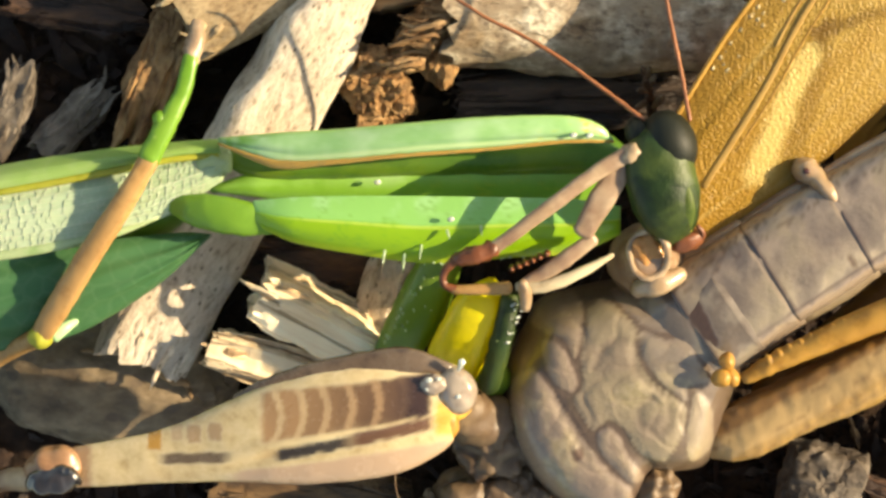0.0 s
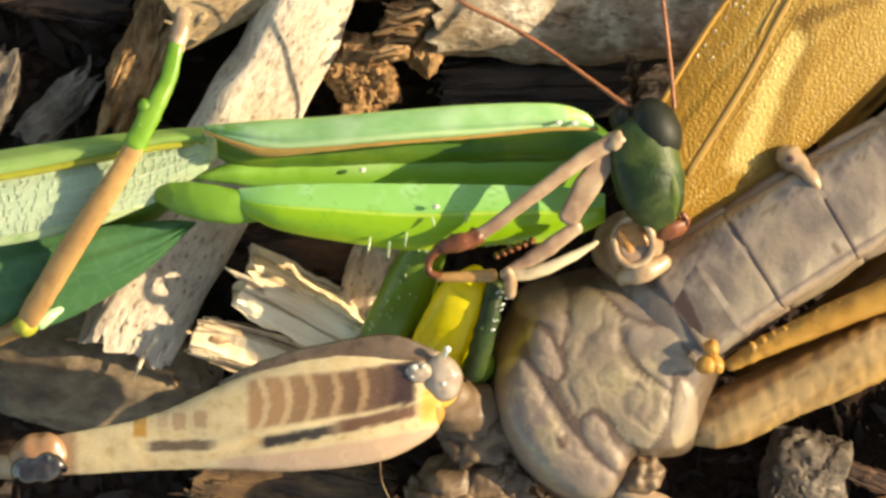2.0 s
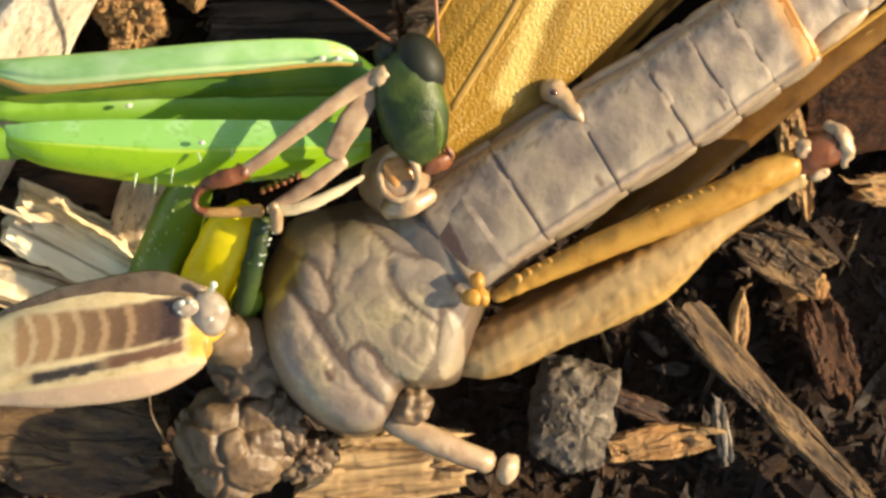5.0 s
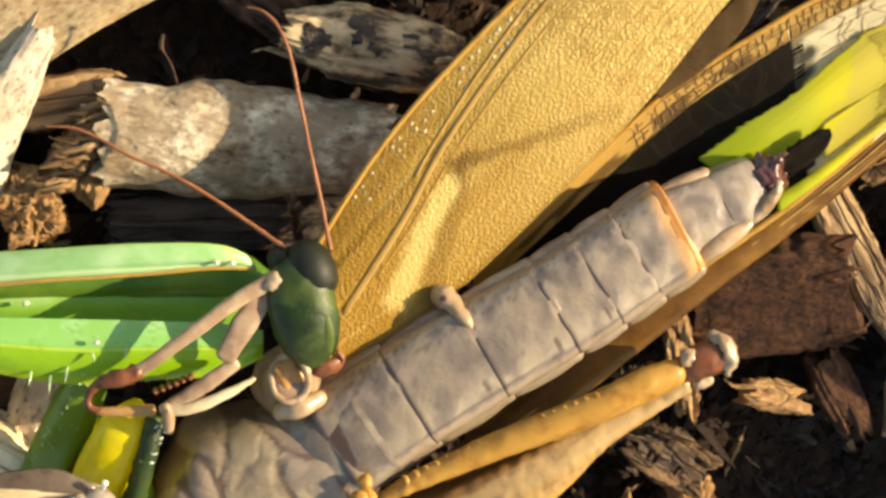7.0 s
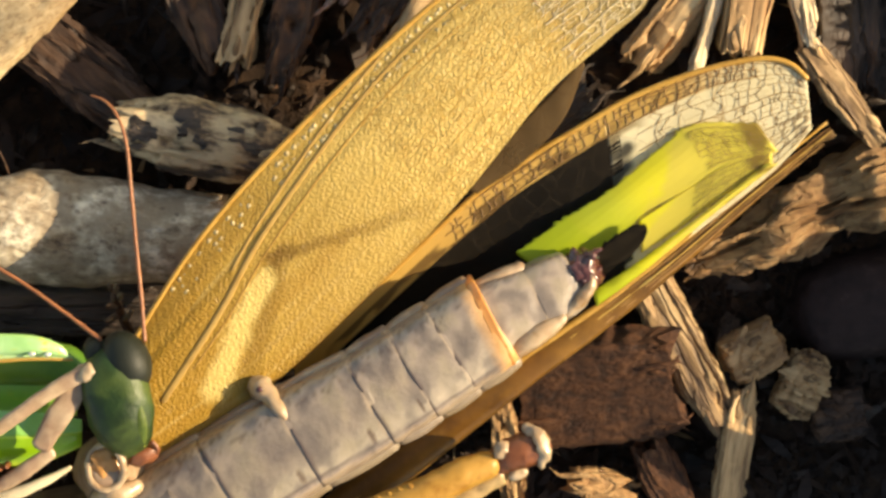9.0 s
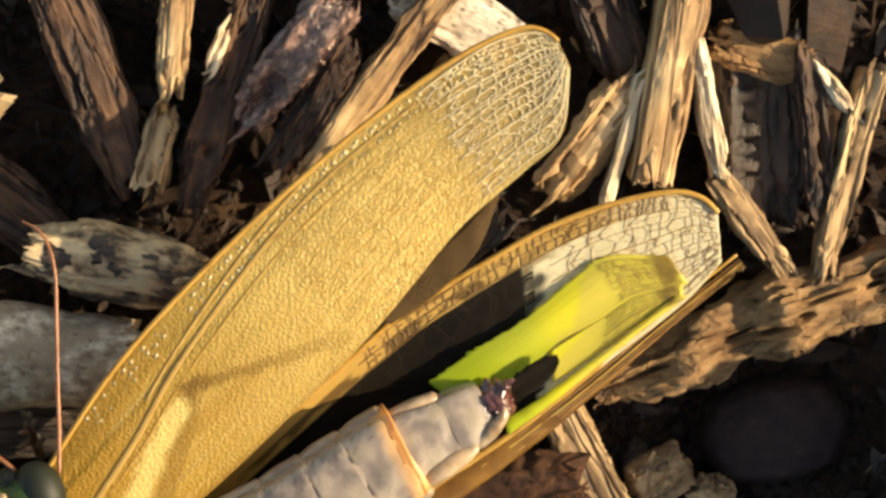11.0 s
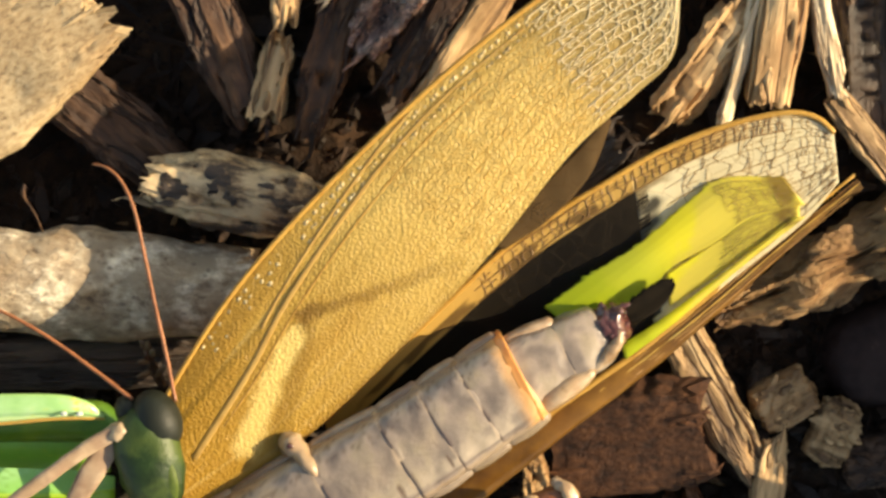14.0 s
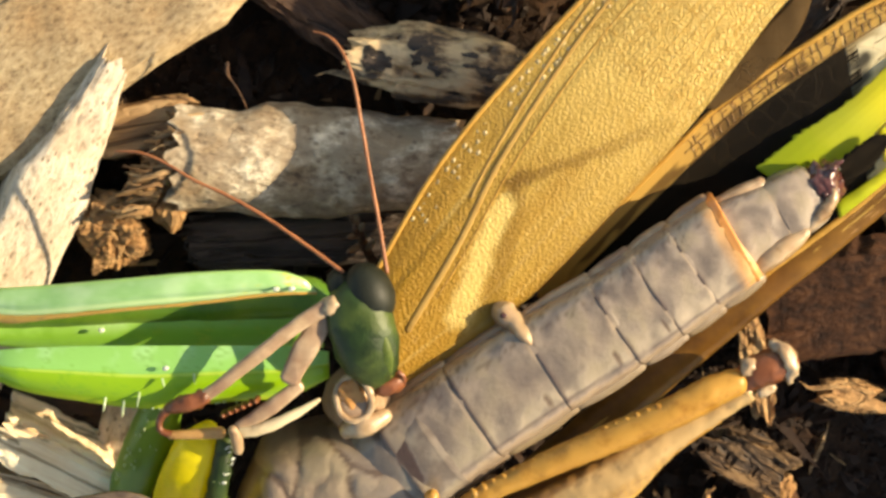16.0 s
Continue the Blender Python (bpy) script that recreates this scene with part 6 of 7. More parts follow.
        return layered([(0.46, 0.22, 0.015, 0.75 * (1 - soft(u + 0.1 * cloud, 0.08, 0.5))), (0.88, 0.68, 0.26, 0.45 * soft(streak + 0.5 * cloud, 0.15, 0.8)), (0.46, 0.26, 0.04, 0.3 * soft(-streak - 0.4 * cloud, 0.2, 0.8)),
                        (0.42, 0.22, 0.03, 0.45 * soft(cloud + streak * 0.6, 0.45, 0.9) * soft(v, 0.45, 0.9)), (0.46, 0.27, 0.05, 0.5 * (1 - soft(v, 0.16, 0.22)) * (1 - soft(u, 0.6, 0.8))),
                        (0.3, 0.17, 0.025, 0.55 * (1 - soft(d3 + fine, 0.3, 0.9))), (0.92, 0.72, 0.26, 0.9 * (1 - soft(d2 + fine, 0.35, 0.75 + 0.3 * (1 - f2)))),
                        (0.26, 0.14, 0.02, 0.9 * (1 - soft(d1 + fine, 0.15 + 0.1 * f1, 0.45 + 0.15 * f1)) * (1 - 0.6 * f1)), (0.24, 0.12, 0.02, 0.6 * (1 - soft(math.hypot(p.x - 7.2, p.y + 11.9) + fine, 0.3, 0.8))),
                        (0.24, 0.12, 0.02, 0.5 * soft(v, 0.96, 1.0) * (1 - soft(u, 0.5, 0.7)))], (0.6, 0.4, 0.08, 0.0))

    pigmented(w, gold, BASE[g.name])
    part("vein_net", veins(left, right, rise, 15, 17, (0.63, 0.985), (0.05, 0.96), 0.046, 7), vein_pale, w, "pale net of veins")
    part("vein_net", veins(left, right, rise, 17, 26, (0.4, 0.68), (0.1, 0.96), 0.014, 27), vein_net_gold, w, "fine net of golden veins")
    cells = bmesh.new()
    rnd = random.Random(12)
    al, bl = spline(left, 200), spline(right, 200)
    for i in range(84):
        u = 0.1 + 0.68 * i / 83
        for v in (0.055 + 0.02 * u, 0.1 + 0.02 * u, 0.145 + 0.02 * u):
            if rnd.random() < 0.85 - 0.5 * (u < 0.3):
                k = int(u * 199)
                p = al[k].lerp(bl[k], v + rnd.uniform(-0.008, 0.008))
                p.z += rise(u, v) - 0.018
                blob(p, (rnd.uniform(0.13, 0.22), rnd.uniform(0.1, 0.17), 0.03), 45, 0.0, cuts=1, bm=cells, power=3)
    part("cell_net", cells, cell_clear, w, "rows of small clear cells along the front edge")
    part("vein", loft([p + Vector((0, 0, 0.05)) for p in spline(left, 14)], [0.14] * 14, 60, 8), vein_gold, w, "amber front edge")
    main = [(0.96, -19.76, 6.3), (4.02, -14.91, 6.5), (6.01, -11.16, 6.6), (9.34, -6.14, 6.6), (12.36, -2.23, 6.5), (15.39, 0.88, 6.3), (19.02, 4.00, 6)]
    part("vein", loft(laid(main, 16), [0.2 - 0.15 * i / 15 for i in range(16)], 60, 10, 0.4), vein_light, w, "broad light brown main vein")
    for n, (shift, last, size) in enumerate(((Vector((-0.8, 0.35, 0)), 12, 0.09), (Vector((1.0, -0.5, 0)), 14, 0.05))):
        line = [p + shift * (0.35 + 0.05 * i) for i, p in enumerate(spline(main, 16))][(1 if n else 4):last]
        part("vein", loft(laid(line, 14, 0.01), [size] * 13 + [size * 0.4], 50, 8, 0.6), vein_gold if n else vein_light, w)
    part("hindwing", skin([(17.55, -8.13, 4.0), (20.12, -4.69, 4.0), (22.27, -2.46, 4.0), (23.67, -0.81, 4.0)], [(18.06, -8.29, 3.6), (20.48, -6.61, 3.6), (22.69, -4.21, 3.6), (23.88, -1.21, 3.6)], 40, 10, lambda u, v: 0.1 * math.sin(math.pi * v) + 0.02 * math.sin(30 * u)), wing_brown, g, "brown glassy hindwing edge under the forewing")
    # lower tegmen with its dark bar, glassy towards the tip
    up = [(7.98, -18.21, 2), (14.26, -11.98, 2.2), (18.63, -7.91, 2.3), (23.00, -5.06, 2.4), (27.04, -2.68, 2.5), (31.41, -1.11, 2.6), (34.55, -0.75, 2.6), (36.15, -1.79, 2.6)]
    low = [(9.28, -28.34, 0.8), (16.86, -22.04, 1.4), (21.85, -17.94, 1.8), (25.10, -14.57, 2), (27.91, -12.28, 2), (31.64, -9.31, 2.2), (34.73, -6.70, 2.3), (36.50, -4.59, 2.4)]

    def dip(u, v):
        return -1.6 * math.sin(math.pi * v) * (1 - u) ** 3 + 0.008 * math.sin(v * 50)

    spans2 = []
    w2 = part("forewing", skin(up, low, 120, 90, dip, ur=(0.5, 1), spans=spans2), wing_glass, g, "forewing with shade painted at its base, milky and glassy towards the veined tip")
    uv2 = iter(spans2)

    def smoky(p):
        u, v = next(uv2)
        cloud = noise.noise(Vector((u * 16, v * 9, 2))) + 0.5 * noise.noise(Vector((u * 40, v * 20, 6)))
        # base paints in the deep shade below the wing.
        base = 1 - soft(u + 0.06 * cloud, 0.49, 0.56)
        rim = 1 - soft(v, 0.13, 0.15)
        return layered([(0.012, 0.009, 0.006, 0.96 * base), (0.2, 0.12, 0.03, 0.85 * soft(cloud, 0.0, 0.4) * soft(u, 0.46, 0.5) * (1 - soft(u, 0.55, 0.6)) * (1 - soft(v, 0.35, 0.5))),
                        (0.55, 0.34, 0.09, rim * (1 - soft(u, 0.6, 0.85))), (0.09, 0.045, 0.012, 0.85 * soft(v, 0.068, 0.075) * rim * soft(cloud, -0.1, 0.2) * (1 - soft(u, 0.42, 0.6))),
                        (0.3, 0.2, 0.07, 0.5 * soft(cloud, 0.2, 0.6) * soft(u, 0.7, 0.85)), (0.2, 0.1, 0.025, 0.8 * soft(u, 0.9, 0.94) * soft(v, 0.55, 0.65) * (1 - soft(v, 0.85, 0.95)) * soft(cloud, -0.3, 0.2))], (0.8, 0.7, 0.44, 0.0))

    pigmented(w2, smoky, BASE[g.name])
    spans6 = []
    border = part("wing_border", skin(up, low, 160, 14, dip, ur=(0, 0.5), vr=(0, 0.14), spans=spans6), wing_glass, w2, "gold-brown border of small cells")
    uv2 = iter(spans6)
    pigmented(border, smoky, BASE[g.name])
    part("wing_base", skin(up, low, 90, 40, dip, ur=(0, 0.525), vr=(0.13, 1), fray=0.02), wing_void, w2, "wing base painted near black for the shade under it")
    part("vein_net", veins(up, low, dip, 11, 15, (0.56, 0.985), (0.04, 0.96), 0.018, 9), vein_brown, w2, "brown net of veins")
    part("vein_net", veins(up, low, dip, 3, 40, (0.2, 0.8), (0.02, 0.13), 0.035, 10), vein_brown, w2, "row of brown cells along the edge")
    part("vein", loft([p + Vector((0, 0, 0.05)) for p in spline(up, 12)], [0.16] * 12, 50, 8), vein_gold, w2, "amber front edge")
    bar = [(4.19, -31.67, 0.3), (8.36, -28.20, 0.5), (13.40, -24.19, 1.1), (18.09, -20.41, 1.5), (21.81, -17.51, 1.6), (25.68, -14.70, 1.7), (29.54, -11.57, 1.7), (33.54, -8.09, 1.6), (37.72, -4.67, 1.5)]
    part("wing_bar", loft(bar, [0.8, 1.0, 1.1, 1.05, 0.95, 0.8, 0.62, 0.45, 0.1], 50, 12, 0.5, 0.05, 1.0), bar_brown, w2, "amber-brown rolled wing edge")
    for n, (dx, dy, dz, r, mat) in enumerate(((0.3, -0.4, 0.34, 0.12, vein_brown), (0.02, 0.0, 0.46, 0.1, ridge_ochre), (0.16, -0.2, 0.42, 0.07, vein_brown), (-0.2, 0.26, 0.42, 0.08, vein_brown))):
        part("edge_fold", loft([Vector(p) + Vector((dx, dy, dz)) * (1 - 0.05 * i) for i, p in enumerate(bar[1:])], [r, r, r, r * 0.9, r * 0.8, r * 0.7, r * 0.5, 0.03], 60, 8, 0.6, 0.05, 0.6, seed=n), mat, w2)
    part("wing_edge", loft([Vector(p) + Vector((-0.32, 0.42, 0.3)) for p in bar[2:]], [0.2, 0.22, 0.22, 0.2, 0.18, 0.14, 0.06], 40, 8, 0.7, 0.04, 0.5), vein_gold, w2, "yellowish ridge along the rolled edge")
    # folded hindwing, lime yellow
    hl = [(20.27, -11.67, 2.40), (22.76, -9.85, 2.40), (25.56, -8.03, 2.40), (28.33, -5.60, 2.40), (30.20, -4.38, 2.40), (33.51, -4.34, 2.40)]
    hr = [(23.17, -13.75, 2.30), (25.65, -11.45, 2.30), (27.18, -9.49, 2.40), (29.67, -8.00, 2.40), (31.84, -6.53, 2.40), (34.66, -5.85, 2.40)]
    fold = lambda u, v: 0.18 + 0.14 * math.sin(v * 5) + 0.004 * math.sin(v * 40)  # noqa: E731
    spans3 = []
    lime = skin(hl, hr, 90, 40, fold, fray=0.12, spans=spans3)

    def yellows(places, start):
        uv = iter(places)

        def tint(p):
            u, v = next(uv)
            u = start + (1 - start) * u
            cloud = noise.noise(p * 0.8) + 0.5 * noise.noise(p * 2.5)
            return layered([(0.42, 0.55, 0.03, 0.8 * (1 - soft(u + 0.1 * cloud, 0.1, 0.4))), (0.85, 0.78, 0.05, 0.8 * soft(u, 0.25, 0.5)), (0.74, 0.64, 0.14, 0.8 * soft(u + 0.08 * cloud + 0.25 * v, 0.62, 0.72)),
                            (0.26, 0.15, 0.03, 0.8 * soft(u + 0.06 * cloud, 0.9, 0.96) * soft(cloud + 0.4, 0, 0.4))], (0.6, 0.6, 0.04, 0.0))
        return tint
    part("vein_net", veins(hl, hr, lambda u, v: fold(u, v) + 0.03, 7, 12, (0.72, 0.98), (0.1, 0.95), 0.013, 19), vein_fine, w2, "fine veins over the folded hindwing")
    pigmented(part("hindwing", lime, wing_lime, g, "folded lime-yellow hindwing"), yellows(spans3, 0.0), BASE[g.name])
    hl2 = [(24.59, -13.71, 2.30), (26.62, -12.38, 2.40), (28.79, -10.74, 2.50), (31.27, -8.77, 2.60), (34.06, -6.50, 2.60)]
    hr2 = [(24.77, -14.62, 2.20), (27.26, -12.71, 2.30), (29.75, -10.58, 2.40), (32.22, -8.45, 2.50), (34.70, -6.51, 2.50)]
    spans4, spans5 = [], []
    pigmented(part("hindwing_fold", skin(hl2, hr2, 50, 14, lambda u, v: 0.15 * math.sin(math.pi * v) + 0.02 * math.sin(u * 50), spans=spans4), wing_lime, g, "narrow lime-yellow fold of the hindwing"), yellows(spans4, 0.2), BASE[g.name])
    hl3 = [(27.03, -9.79, 2.45), (29.68, -8.02, 2.35), (31.85, -6.54, 2.45), (34.36, -5.86, 2.45)]
    hr3 = [(27.24, -11.59, 2.15), (29.42, -10.10, 2.25), (31.59, -8.46, 2.35), (34.38, -6.51, 2.35)]
    pigmented(part("hindwing_fold", skin(hl3, hr3, 40, 24, lambda u, v: 0.004 * math.sin(v * 30), spans=spans5), wing_lime, g, "thin yellowish fold of the hindwing"), yellows(spans5, 0.55), BASE[g.name])
    part("vein_net", veins(hl3, hr3, lambda u, v: 0.004 * math.sin(v * 30) + 0.02, 6, 12, (0.4, 0.98), (0.08, 0.95), 0.012, 23), vein_fine, w2, "fine veins over the thin fold")
    # A black sheet stands for the dark gap between the folds.
    part("wing_mark", skin([(24.55, -11.68, 3.2), (25.56, -10.74, 3.2), (26.63, -10.05, 3.2), (27.37, -9.92, 3.2)], [(25.00, -12.43, 3.2), (26.20, -11.92, 3.2), (27.14, -11.04, 3.2), (27.50, -10.30, 3.2)], 24, 10, lambda u, v: 0.03 * math.sin(9 * v), fray=0.3), gap_black, g, "black sheet for the shaded gap between the hindwing folds")


wings()


# ---- the green mantis that feeds on it ----
def mantis():
    m = thing("praying_mantis", (-18.0, -20.0, -1.0), "green praying mantis with folded forelegs feeding on a grasshopper", "mantis")
    # prothorax: a long thin saddle with an ochre ridge along its lower edge
    def painted(name, bm, spans, tint, material, label, parent=None):
        uv = iter(spans)

        def shade(p):
            u, v = next(uv)
            return tint(p, u, v, noise.noise(p * 0.8) + 0.5 * noise.noise(p * 2.4), noise.noise(p * 5))
        ob = part(name, bm, material, parent or m, label)
        return pigmented(ob, shade, BASE[m.name])

    upper = [(-24.53, -16.98, 5.5), (-21.65, -16.72, 6.2), (-18.04, -16.49, 6.8), (-14.46, -16.19, 7.4), (-10.34, -15.89, 7.8), (-6.26, -15.87, 7.8), (-4.51, -16.34, 7.6), (-3.76, -17.13, 7.2)]
    lower = [(-24.53, -17.25, 5.5), (-22.86, -17.84, 6.2), (-21.02, -18.32, 6.8), (-18.01, -18.13, 7.4), (-14.46, -17.81, 7.8), (-10.36, -17.55, 7.8), (-6.27, -17.2, 7.6), (-3.76, -17.25, 7.2)]
    sp = []
    body = pod(upper, lower, 90, 24, lambda u, v: 0.42 * math.sin(math.pi * v) ** 0.7 - 0.1 * math.exp(-((v - 0.72) / 0.08) ** 2), 1.2, sp)
    painted("pronotum", body, sp, lambda p, u, v, n, f: layered([(0.138, 0.345, 0.034, 0.9 * (1 - soft(u + 0.04 * n + 0.05 * v, 0.1, 0.17))), (0.506, 0.713, 0.414, 0.5 * soft(n, 0, 0.6)), (0.230, 0.483, 0.149, 0.55 * soft(-n + 0.3 * f, 0.1, 0.6)),
            (0.575, 0.713, 0.345, 0.7 * (1 - soft(abs(v - 0.82), 0.03, 0.1)) * soft(u, 0.2, 0.3)), (0.345, 0.598, 0.138, 0.7 * (1 - soft(v, 0.0, 0.12))), (0.529, 0.552, 0.057, 0.8 * soft(f + 0.5 * n, 0.38, 0.55) * soft(u, 0.7, 0.8))], (0.356, 0.598, 0.287, 0.8)), green_skin, "pale sage green pronotum")
    part("pronotum_ridge", loft([Vector(p) + Vector((0, -0.02, 0.12)) for p in lower], [0.05, 0.16, 0.24, 0.14, 0.11, 0.1, 0.1, 0.07], 60, 10, 0.8, 0.03, 0.5), ridge_ochre, m, "ochre ridge along the pronotum")
    part("prothorax", loft([(-24.2, -18.0, 3.4), (-22.15, -18.5, 3.3), (-18.0, -18.5, 3.3), (-13.0, -18.3, 3.3), (-9.24, -18.2, 3.4), (-5.12, -18.0, 3.6), (-3.36, -18.4, 4.2)], [0.7, 0.95, 1.0, 1.05, 1.1, 1.2, 0.8], 40, 20, 0.9, 0.08, 1.2), green_deep, m, "deep green side of the prothorax")
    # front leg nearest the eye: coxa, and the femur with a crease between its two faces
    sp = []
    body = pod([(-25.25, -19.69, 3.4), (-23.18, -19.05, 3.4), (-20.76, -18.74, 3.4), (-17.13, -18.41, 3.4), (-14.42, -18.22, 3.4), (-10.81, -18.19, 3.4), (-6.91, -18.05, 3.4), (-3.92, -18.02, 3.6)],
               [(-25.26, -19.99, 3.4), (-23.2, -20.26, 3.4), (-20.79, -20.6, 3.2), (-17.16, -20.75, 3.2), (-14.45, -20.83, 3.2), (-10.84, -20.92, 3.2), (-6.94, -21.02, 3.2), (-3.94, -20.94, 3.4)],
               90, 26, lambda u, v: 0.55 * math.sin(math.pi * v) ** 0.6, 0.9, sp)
    # The pale patch near u 0.47 is the sunlit end, painted on.
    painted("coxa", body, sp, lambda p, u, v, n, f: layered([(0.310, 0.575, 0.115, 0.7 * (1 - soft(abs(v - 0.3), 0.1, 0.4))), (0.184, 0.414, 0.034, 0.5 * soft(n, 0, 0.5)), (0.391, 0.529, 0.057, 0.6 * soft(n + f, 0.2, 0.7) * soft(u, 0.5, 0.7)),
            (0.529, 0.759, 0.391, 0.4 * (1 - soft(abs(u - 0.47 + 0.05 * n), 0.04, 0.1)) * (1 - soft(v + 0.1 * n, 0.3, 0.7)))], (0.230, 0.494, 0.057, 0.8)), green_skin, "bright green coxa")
    sp = []
    body = pod([(-22.73, -20.3, 5.7), (-20.65, -20.11, 6.1), (-17.64, -20.03, 6.3), (-13.45, -20.08, 6.4), (-9.29, -20.18, 6.4), (-5.73, -20.35, 6.1), (-3.41, -20.76, 5.7)],
               [(-22.76, -21.5, 5.7), (-20.71, -22.46, 5.9), (-17.7, -23.07, 6.1), (-13.51, -23.63, 6.2), (-9.32, -23.37, 6.2), (-5.75, -23.18, 5.9), (-3.42, -22.26, 5.7)],
               110, 44, lambda u, v: (1.25 * v if v < 0.46 else 0.575 + 0.12 * math.sin((v - 0.46) / 0.54 * math.pi) - 0.5 * ((v - 0.46) / 0.54) ** 2) - 0.06 * math.exp(-((v - 0.44) / 0.03) ** 2), 0.9, sp)
    # The paler upper face has the sky's sheen put into its green.
    fem = painted("raptorial_femur", body, sp, lambda p, u, v, n, f: layered([(0.276, 0.598, 0.161, 0.9 * (1 - soft(v + 0.03 * n, 0.4, 0.46))), (0.414, 0.713, 0.345, 0.6 * (1 - soft(v, 0.05, 0.42)) * soft(n, -0.2, 0.4)), (0.253, 0.460, 0.014, 0.95 * soft(v, 0.45, 0.48)),
            (0.506, 0.644, 0.092, 0.7 * (1 - soft(abs(v - 0.455), 0.008, 0.03)) * soft(u, 0.1, 0.25)), (0.460, 0.575, 0.034, 0.8 * soft(v + 0.04 * n, 0.86, 0.96)), (0.149, 0.380, 0.023, 0.5 * soft(f + n, 0.3, 0.9))], (0.253, 0.529, 0.046, 0.8)), green_skin, "bright green raptorial femur with pale spines")
    body = loft([(-27.14, -20.56, 4.8), (-25.93, -20.79, 5.2), (-24.26, -21.05, 5.5), (-22.75, -21.35, 5.5), (-21.2, -21.8, 5.3)], [0.45, 0.85, 1.0, 0.85, 0.3], 30, 22, 0.55, 0.08, 0.8)
    part("trochanter", body, green_leaf, m, "rounded green trochanter")
    rnd = random.Random(9)
    for p, q in (((-13.81, -22.61, 6.9), (-13.88, -23.33, 7.4)), ((-14.71, -23.09, 6.8), (-14.78, -23.9, 7.2)), ((-10.69, -21.59, 7.2), (-10.63, -22.09, 7.5)), ((-12.45, -21.81, 7.2), (-12.30, -22.23, 7.5)), ((-15.74, -22.88, 6.7), (-15.85, -23.6, 7.0))):
        part("spine", loft([p, Vector(p).lerp(Vector(q), 0.6), q], [0.08, 0.06, 0.02], 6, 8), spine_green, fem, "glassy pale spine")
    # Tiny pale beads modelled for the glints along the femur's lower edge.
    for i in range(26):
        k = rnd.random()
        p = Vector((-20.4, -22.35, 6.1)).lerp(Vector((-8.0, -23.3, 6.4)), k) + Vector((0, -0.75 * math.sin(math.pi * k) ** 2 + rnd.uniform(-0.1, 0.5), 0.05))
        part("spine", blob(p, (rnd.uniform(0.05, 0.1),) * 3, 0, cuts=1), spine_green, fem)
    for p in ((-16.23, -19.48, 4.4), (-5.83, -16.86, 8.2), (-12.24, -21.24, 7.2), (-5.0, -16.9, 8.0)):
        part("dew_bead", blob(p, (0.2, 0.14, 0.12), 10, cuts=2), clear_white, m)
    part("raptorial_tibia", loft([(-12.61, -23.14, 4.8), (-13.42, -24.87, 4), (-14.40, -26.79, 3.1), (-15.40, -28.75, 2), (-15.96, -30.76, 0.8)], [1.0, 1.3, 1.35, 1.25, 1.0], 20, 16, 0.7, 0.05, 0.8), green_deep, m, "dark green tibia with fine pale spines")
    rnd = random.Random(9)
    for i in range(22):
        p = Vector((-13.21, -24.16, 5.1)).lerp(Vector((-15.32, -28.28, 3.3)), rnd.random()) + Vector((rnd.uniform(-0.9, 0.9), rnd.uniform(-0.3, 0.3), 0))
        part("spine", loft([p, p + Vector((0.03, -0.1, 0.25))], [0.08, 0.03], 4, 6), green_pale, m)
    # the far foreleg; the light that falls through it is put into its yellow
    part("raptorial_femur", loft([(-10.15, -24.71, 5.7), (-10.76, -25.9, 5.7), (-11.57, -27.53, 5.1), (-12.36, -29.13, 3.9), (-13.11, -30.84, 2.5)], [0.45, 1.35, 1.5, 1.5, 1.3], 20, 18, 0.7, 0.05, 0.8, 2.6), yellow_lime, m, "far femur with sunlight put into its yellow")
    part("femur_edge", loft([(-9.18, -25.33, 6.60), (-9.49, -26.82, 6.60), (-9.98, -28.70, 6.00), (-10.48, -30.37, 4.80)], [0.5, 0.55, 0.6, 0.6], 14, 12, 0.9, 0.1, 0.4), head_green, m, "dark green serrated edge")
    for i in range(34):
        p = Vector((-8.7, -25.5, 7.0)).lerp(Vector((-9.76, -28.0, 6.8)), rnd.random()) + Vector((rnd.uniform(-0.35, 0.35), 0, rnd.uniform(-0.1, 0.1)))
        part("spine", blob(p, (rnd.uniform(0.07, 0.15), rnd.uniform(0.05, 0.09), 0.07), rnd.uniform(0, 40), cuts=2), clear_white if i % 3 else head_green, m, "glassy pale spine")
    part("tibia", loft([(-10.04, -29.82, 3.4), (-10.98, -30.84, 2.6), (-11.95, -31.90, 1.6)], [1.0, 1.1, 1.0], 10, 12, 0.8), green_deep, m)
    # head, with its face in the prey
    h = part("head", loft([(-1.89, -16.75, 7), (-1.61, -17.61, 7.4), (-1.38, -19.01, 7.5), (-1.04, -20.48, 7.4), (-0.69, -21.69, 7), (-0.45, -22.47, 6.6)], [1.0, 1.7, 1.85, 1.78, 1.3, 0.7], 24, 24, 0.8, 0.15, 0.9, 2.3), head_green, m, "dark green head")
    part("eye", blob((-0.82, -17.31, 7.5), (1.32, 1.75, 1.4), 24, 0.0, cuts=4), eye_black, h, "glossy black-green eye")
    part("face_ridge", loft([(-0.25, -18.9, 8.5), (-0.05, -20.0, 8.5), (-0.02, -21.1, 8.15), (-0.1, -22.0, 7.3)], [0.1, 0.3, 0.42, 0.2], 16, 10, 0.5, 0.08, 0.8), face_green, h, "paler green ridge down the face")
    part("eye", blob((-2.47, -16.85, 7.2), (0.7, 0.9, 0.9), 22, 0.0), eye_black, h, "glossy dark eye")
